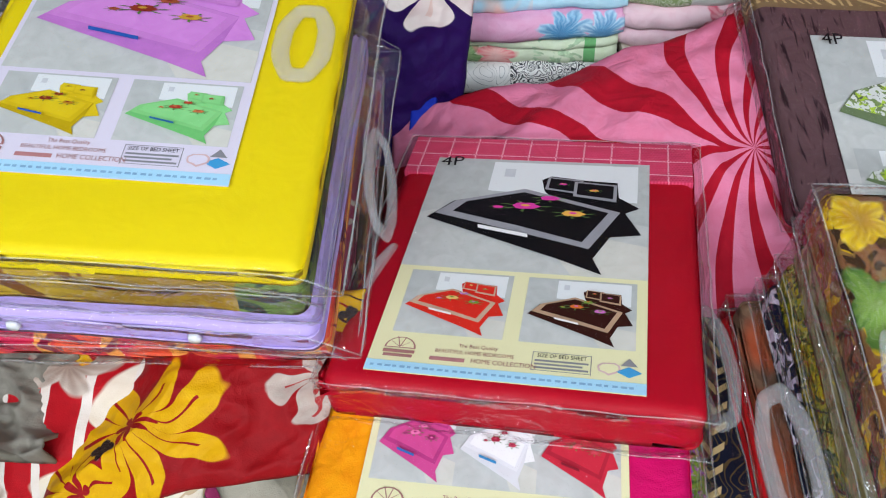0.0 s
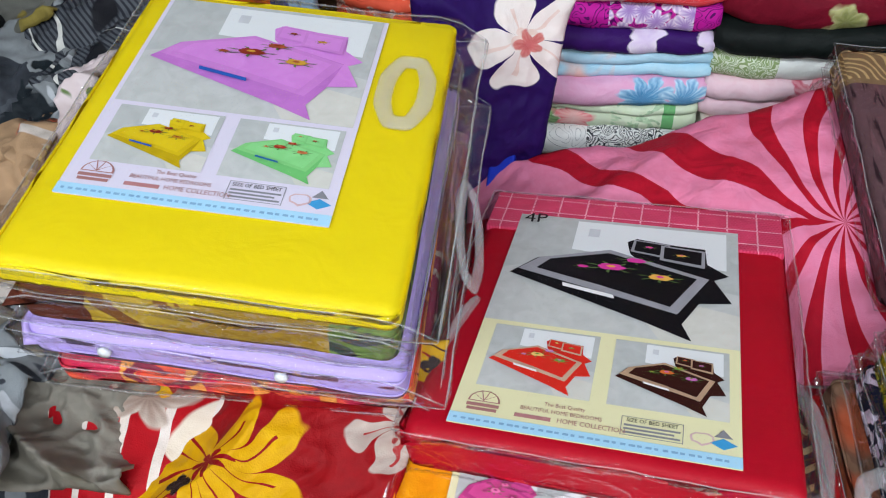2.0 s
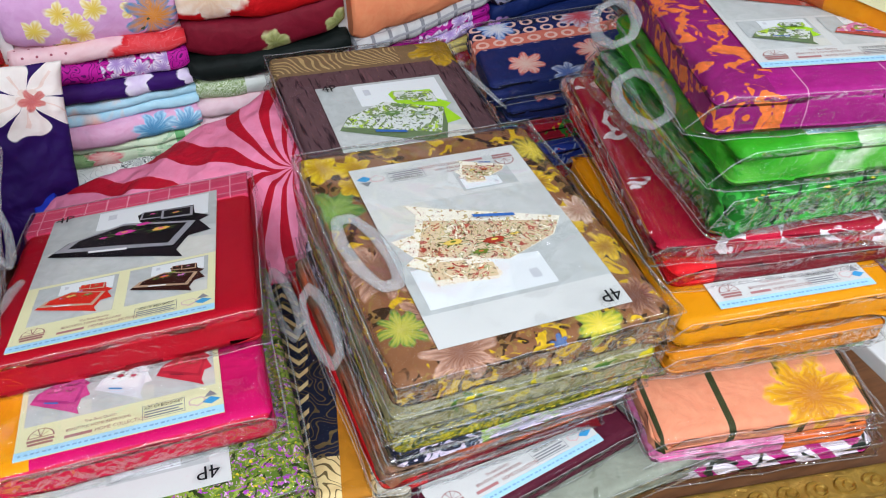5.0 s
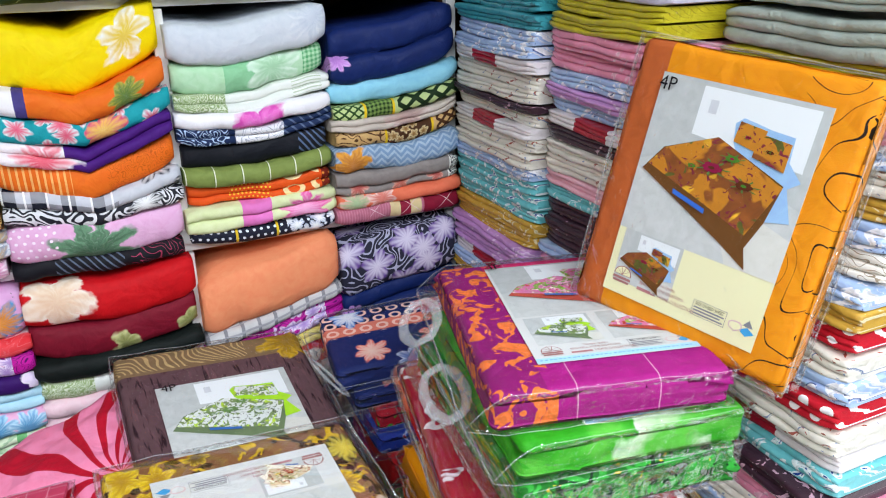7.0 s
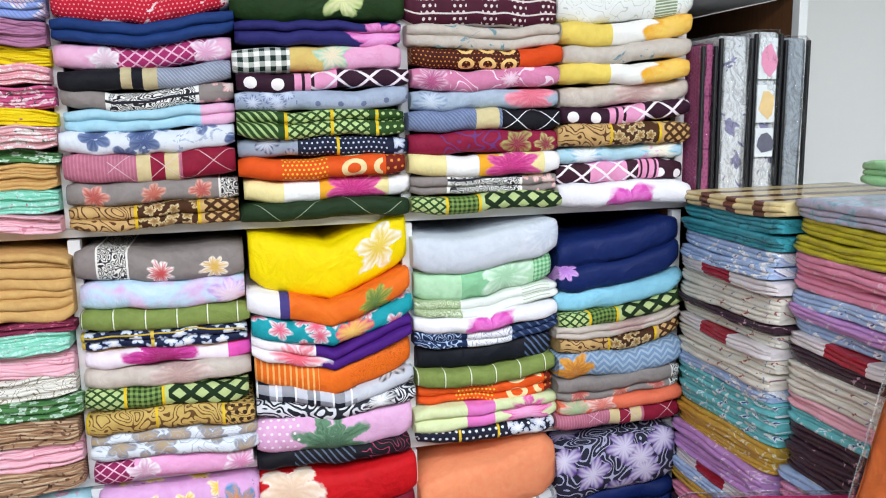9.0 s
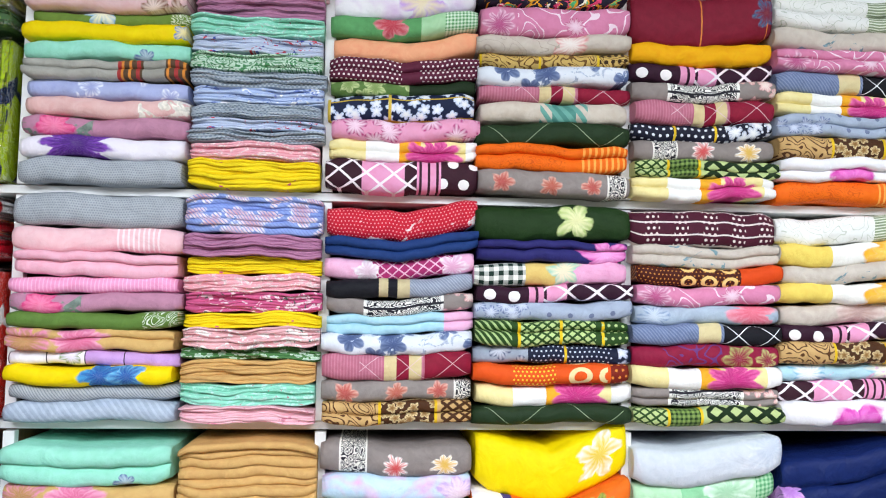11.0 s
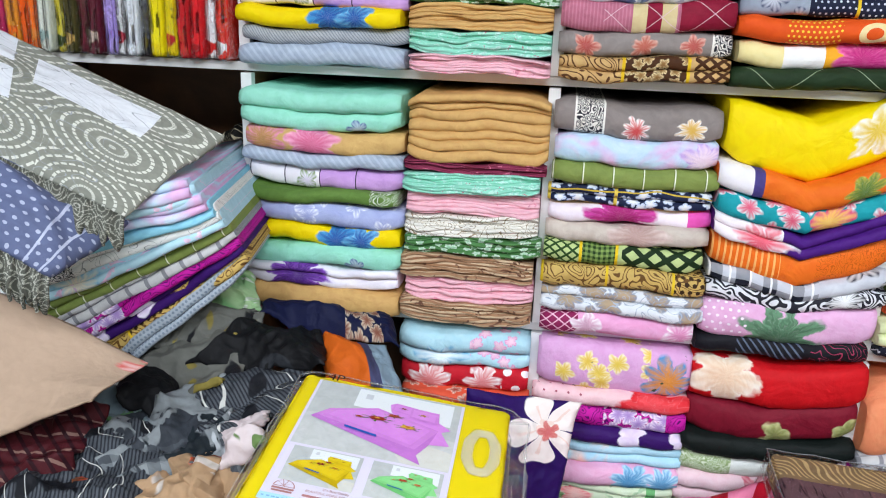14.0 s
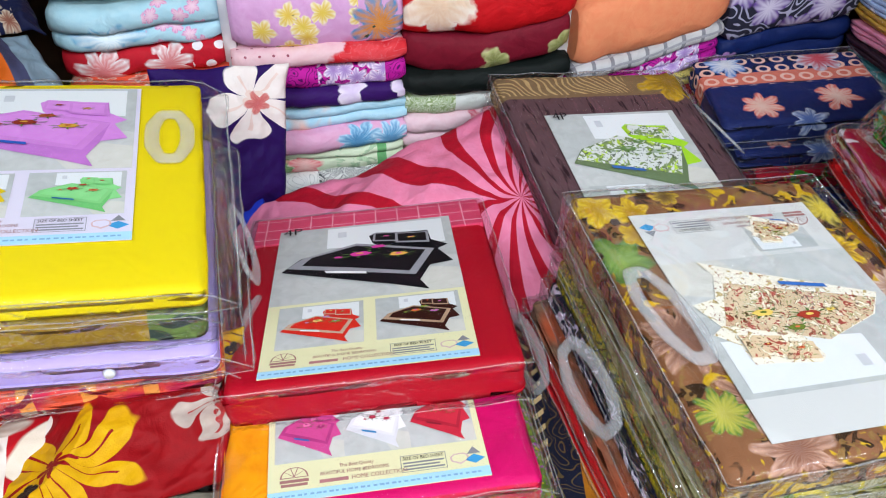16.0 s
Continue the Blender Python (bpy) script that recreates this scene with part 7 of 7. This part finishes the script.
drape("loose_sheet", "grey and ochre stem-print sheet thrown over the heap", "bed sheet", H_OCHRE, (-0.609, 0.88, 1.106), (-0.457, 0.88, 1.155), (-0.453, 1.03, 1.203), (-0.711, 1.03, 1.136), 0.016, 7.0, 61, 0.02, group=HEAP)
drape("loose_sheet", "black crumpled sheet between printed ones", "bed sheet", H_BLACK, (-0.602, 0.84, 1.153), (-0.494, 0.84, 1.095), (-0.507, 0.93, 1.117), (-0.633, 0.93, 1.168), 0.016, 7.0, 62, 0.02, group=HEAP)
drape("loose_sheet", "grey and black print sheet hanging off the heap", "bed sheet", H_GREY, (-0.512, 0.82, 1.07), (-0.351, 0.82, 1.154), (-0.336, 0.92, 1.172), (-0.574, 0.92, 1.088), 0.016, 7.0, 63, 0.02, group=HEAP)
drape("loose_sheet", "dark red crumpled sheet at the foot of the heap", "bed sheet", H_MAROON, (-0.691, 0.72, 0.976), (-0.597, 0.72, 1.057), (-0.656, 0.9, 1.136), (-0.792, 0.9, 1.123), 0.016, 7.0, 64, 0.02, group=HEAP)
drape("loose_sheet", "tan patchwork end, crumpled", "bed sheet", H_TAN, (-0.453, 0.7, 1.063), (-0.381, 0.7, 1.079), (-0.417, 0.78, 1.113), (-0.488, 0.78, 1.11), 0.014, 9.0, 65, 0.02, group=HEAP)
drape("loose_sheet", "grey checked sheet beside the red flower sheet", "bed sheet", H_GCHECK, (-0.365, 0.42, 1.062), (-0.327, 0.42, 1.034), (-0.358, 0.52, 1.031), (-0.396, 0.52, 1.056), 0.016, 7.0, 66, 0.02, group=HEAP)

# small crumpled ends all over the heap
rag_rnd = random.Random(91)
RAGS = [(H_GREY, "grey and black print sheet end"), (H_BLACK, "black sheet end"), (H_GREYP, "blue-grey palm-print sheet end"), (H_TAN, "tan and white sheet end"), (H_OCHRE, "grey and ochre sheet end"), (H_BEIGE, "beige sheet end"), (H_GCHECK, "grey checked sheet end"), (H_PALEB, "pale blue and pink sheet end"), (H_PINKW, "white, green and pink sheet end"), (H_MAROON, "maroon sheet end")]
for k in range(11):
    y = rag_rnd.uniform(0.36, 0.80)
    x = rag_rnd.uniform(-0.66, -0.38) if y < 0.82 else rag_rnd.uniform(-0.58, -0.27)
    z = 0.865 + 0.31 * y + rag_rnd.uniform(-0.024, 0.004) - (0.06 if y < 0.5 else 0.0)
    a0 = rag_rnd.uniform(0, 6.28)
    w, l = rag_rnd.uniform(0.13, 0.24), rag_rnd.uniform(0.14, 0.28)
    if y > 0.8:
        mat, lb = RAGS[rag_rnd.choice((0, 4, 1, 0, 4, 2))]
    elif y > 0.55:
        mat, lb = RAGS[rag_rnd.choice((2, 0, 3, 3, 4, 8, 6))]
    else:
        mat, lb = RAGS[rag_rnd.choice((0, 6, 6, 7, 9, 8, 2))]
    ux, uy = Vector((math.cos(a0), math.sin(a0), rag_rnd.uniform(-0.35, 0.35))) * w / 2, Vector((-math.sin(a0), math.cos(a0), rag_rnd.uniform(-0.35, 0.35))) * l / 2
    m0 = Vector((x, y, z))
    drape("loose_sheet", lb + ", crumpled on the heap", "bed sheet", mat, m0 - ux - uy, m0 + ux - uy, m0 + ux + uy, m0 - ux + uy, 0.015, 13.0, 300 + k, 0.012, ragged=0.004, n=56, sharp=0.6, group=HEAP)

# fanned pile of quilts and sheets
Q_TOP = cloth("quilt_grey_white", "86877c", ("arcs", "d0d0c4", 0.13, 10.0), ("rc", "dcdee2", -1.0, 0.085, 0.12, 0.20), ("rc", "dcdee2", 0.105, 0.21, 0.185, 0.275), ("rc", "dcdee2", -1.0, 0.085, 0.225, 0.7), ("sq@", "9a9ea2", 0.05, 0.05, 0.0, 0.21))
Q_BLUE = cloth("quilt_slate_blue", "5c6484", ("dots", "a8aec4", 0.012, 0.2), ("vs@", "b4bad0", 0.02, 0.12, 0.1, 0.3))
drape("folded_quilt", "grey and white stitched quilt folded on the pile", "quilt", Q_TOP, (-0.785, 0.8, 1.524), (-0.559, 0.83, 1.414), (-0.47, 0.945, 1.511), (-0.96, 1.02, 1.682), 0.006, 4.0, 41, 0.012, thick=0.012, group="fanned pile")
drape("folded_quilt", "slate blue stitched side of a folded quilt", "quilt", Q_BLUE, (-0.724, 0.72, 1.43), (-0.617, 0.75, 1.348), (-0.559, 0.845, 1.402), (-0.793, 0.81, 1.529), 0.008, 6.0, 42, 0.02, n=40, thick=0.010, group="fanned pile")


def quilt_border(parent, a, b, depth, mat, waves=16):
    """A scalloped, ruffled edge hanging below one side of a quilt."""
    A, B = Vector(a), Vector(b)
    out = Vector((B.y - A.y, A.x - B.x, 0)).normalized()
    bm = bmesh.new()
    lay = bm.loops.layers.uv.new("uv")
    n, rows, at = waves * 8, 4, {}
    grid = []
    for i in range(n + 1):
        t = i / n
        drop = depth * (0.62 + 0.38 * abs(math.sin(t * waves * math.pi))) + 0.012 * noise.noise(Vector((t * 5, 0.2, 3)))
        col_ = []
        for j in range(rows + 1):
            k = j / rows
            v = bm.verts.new(A.lerp(B, t) + out * (0.006 + (0.016 + 0.008 * math.sin(t * waves * 3.1)) * math.sin(k * 2.2)) + Vector((0, 0, 0.004 - drop * k)))
            at[v] = (t * (B - A).length, drop * k)
            col_.append(v)
        grid.append(col_)
    for i in range(n):
        for j in range(rows):
            f = bm.faces.new((grid[i][j], grid[i][j + 1], grid[i + 1][j + 1], grid[i + 1][j]))
            for lp in f.loops:
                lp[lay].uv = at[lp.vert]
    ob = part("scalloped_border", bm, mat, parent, "ruffled grey border with white stitched scallops", True)
    mod = ob.modifiers.new("thickness", "SOLIDIFY")
    mod.thickness = 0.004


Q_EDGE = cloth("quilt_border", "55564e", ("arcs", "a0a094", 0.03, 6.0), ("sq", "b0b0a4", 0.02, 0.12))
for q_ in [o for o in scene.objects if o.name.startswith("folded_quilt")]:
    me = q_.data
    ends = (me.vertices[0].co, me.vertices[72].co) if len(me.vertices) > 4000 else (me.vertices[0].co, me.vertices[40].co)
    quilt_border(q_, ends[0], ends[1], 0.05, Q_EDGE)
for i, (key, label) in enumerate((("pastel", 0), ("tealfloral", 0), ("pastel", 0), ("skyblue", 0), ("whiteblack", 0), ("tealfloral", 0), ("olivestripe", 0), ("greyplaid", 0), ("magscale", 0), ("purple", 0), ("goldscroll", 0), ("greyfold", 0))):
    mat, lb = STYLE[key]
    me = fold_mesh("folded_sheet", 0.42, 0.34, 0.03, mat, 2, 0.0, 500 + i)
    ob = new("folded_sheet", me)
    ob.matrix_world = pose(-0.90 + 0.012 * i, 0.80 + 0.010 * i, 1.345 - 0.028 * i, 0, -11 - 2.6 * i, 10)
    tagged(ob, "%s sheet in a fanned pile" % lb, "bed sheet", "fanned pile")

# upright packs in the left bays
rnd = random.Random(5)
SPINE = [("f0f0ec", "4a6ad0"), ("c0c0c4", "8a9090"), ("e05a28", "c02820"), ("2c8a50", "70c860"), ("e8a040", "e05a30"), ("c05a50", "d8a050"), ("1c2448", "d0c8a0"), ("d8d0b8", "202838"), ("1c6a78", "2a3a70"), ("2a4a80", "50b0b8"), ("e8eef0", "d0dce0"), ("14141a", "d8b890"), ("2a2a2e", "c8c0b0"), ("d8c8b4", "6a4a30"), ("d8c030", "b090d8"), ("b494d8", "c8b0e4"), ("a84468", "c06080"), ("b85a80", "d890a8"), ("e8a8b0", "e8d898"), ("e4d89c", "c8b870"), ("141c3c", "c82c3c"), ("a8c020", "1c2c4a")]
SPINE2 = [("a8e0b0", "80c090"), ("7a2a3a", "a04050"), ("e8c8d8", "f0e0e8"), ("b0a8a8", "d8a0c0"), ("c03060", "e080a0"), ("e89830", "f07020"), ("f06018", "e85410"), ("f07020", "f09040"), ("dce0d0", "a8c0b8"), ("c8b830", "3a4a20"), ("4a4420", "d8b060"), ("5c1a28", "7a2838"), ("601c2c", "d8c0b0"), ("b098e0", "9880d0"), ("f0f0f0", "c82840"), ("e4e8ec", "d8dce4"), ("16161a", "4a4030"), ("f0dc10", "e8d000"), ("e8d010", "c02020"), ("c01820", "d83030"), ("d81c24", "a01018"), ("f4f4f4", "d82828"), ("e0382c", "f0f0f0")]
SPINE_MAT = {}


def spine(a, b):
    if (a, b) not in SPINE_MAT:
        SPINE_MAT[a, b] = cloth("spine_" + a + b, a, ("lf", b, 0.10, 0.54), rough=0.5)
    return SPINE_MAT[a, b]


for z, lst, hgt in ((L4, SPINE, 0.232), (L3, SPINE2, 0.238)):
    x = -1.030
    step = (1.030 - 0.542) / len(lst)
    for i, (a, b) in enumerate(lst):
        w = step * rnd.uniform(0.86, 1.0)
        h = hgt * rnd.uniform(0.95, 1.03)
        up = thing("upright_pack", "bed sheet in clear plastic standing upright on the shelf", "bedding pack", pose(x + step / 2, FRONT + 0.145 + rnd.uniform(-0.006, 0.012), z + h + 0.0025, rnd.uniform(-0.5, 0.5), rnd.uniform(-1.2, 1.2), 0), "upright packs")
        body = new("folded_cloth", body_mesh("folded_cloth", w, 0.27, h, spine(a, b), i + z, min(0.008, w * 0.4)))
        body.parent = up
        sl = new("clear_sleeve", sleeve_mesh("clear_sleeve", w, 0.27, h, (0.001, 0.001, 0.004, 0.002), FILM, i))
        sl.parent = up
        sl.visible_shadow = False
        x += step
# packs lying on top of the upright ones
F_HEART = cloth("flat_hearts", "f4f4f2", ("F", 0.03, 0.02, 0.022, "d82c2c", "c01820", 2), ("F", 0.09, 0.02, 0.024, "f0a818", "f0c040", 2), ("F", 0.16, 0.03, 0.03, "d83028", "e87060", 2), ("F", 0.22, 0.02, 0.02, "f0a818", "f8f8f0", 2), ("F", 0.27, 0.02, 0.02, "d82c2c", "d82c2c", 2))
F_REDGOLD = cloth("flat_red_gold", "a81c24", ("sq@", "e0c080", 0.04, 0.3, 0.0, 0.14), ("z@", "1c2038", 0.19, 0.26), ("zz@", "ecd8a0", 0.02, 0.5, 0.14, 0.19), ("vs@", "e0682c", 0.02, 0.2, 0.22, 0.3))
F_ROSE = cloth("flat_rose", "d0142c", ("F", 0.13, 0.03, 0.05, "e83890", "f070b0", 5), ("F", 0.22, 0.02, 0.04, "e83890", "f070b0", 5))
F_PLUM = cloth("flat_plum", "4a3a50", ("lf", "8a7060", 0.04, 0.55), ("z@", "a8a854", 0.18, 0.3))
F_GREENP = cloth("flat_green", "4a6a40", ("z@", "d8d4c8", 0.0, 0.14), ("lf", "8aa850", 0.04, 0.6))
for z, mats in ((L3 + 0.252, ((F_ROSE, 0.036, "red and pink rose bed sheet lying in clear plastic"), (F_REDGOLD, 0.032, "red and gold border-print bed sheet lying in clear plastic"), (F_HEART, 0.032, "white heart-print bed sheet lying in clear plastic"))),
                (L4 + 0.246, ((F_GREENP, 0.034, "green and cream bed sheet lying in clear plastic"), (F_PLUM, 0.030, "plum print bed sheet lying in clear plastic"), (F_HEART, 0.030, "white heart-print bed sheet lying in clear plastic")))):
    for i, (mat, h, lb) in enumerate(mats):
        z += h
        pack(lb, pose(-0.688 - 0.004 * i, FRONT + 0.135, z, 0, 0, rnd.uniform(-1, 1)), 0.285, 0.27, h - 0.004, mat, (0.016, 0.004, 0.006, 0.004), 80 + i, group="packs lying on the shelf")
# dark print sheet at the back of the low bay
drape("loose_sheet", "black and cream print sheet pushed into the shelf", "bed sheet", cloth("bay_dark", "1c1a18", ("sq", "b8ac90", 0.05, 0.12)), (-0.98, 1.10, 1.21), (-0.54, 1.10, 1.21), (-0.54, 1.4, 1.42), (-0.98, 1.4, 1.42), 0.03, 7.0, 55, 0.03)

# twisted ribbon on the beige sheet
tie = bpy.data.curves.new("ribbon_tie", "CURVE")
tie.dimensions, tie.extrude, tie.bevel_depth, tie.bevel_resolution, tie.twist_mode = "3D", 0.004, 0.0012, 1, "MINIMUM"
sp = tie.splines.new("NURBS")
sp.points.add(4)
for q_, c in zip(sp.points, [(-0.154, 0.483, 0.967), (-0.137, 0.461, 0.957), (-0.137, 0.447, 0.937), (-0.149, 0.438, 0.917), (-0.16, 0.424, 0.902)]):
    q_.co = c + (1.0,)
    q_.tilt = c[1] * 9
sp.use_endpoint_u, sp.order_u = True, 4
tie.materials.append(cloth("ribbon_purple", "7c1c48", ("hs", "a83c6c", 0.006, 0.4)))
tagged(new("ribbon_tie", tie), "twisted purple ribbon tie lying on a beige sheet", "ribbon")
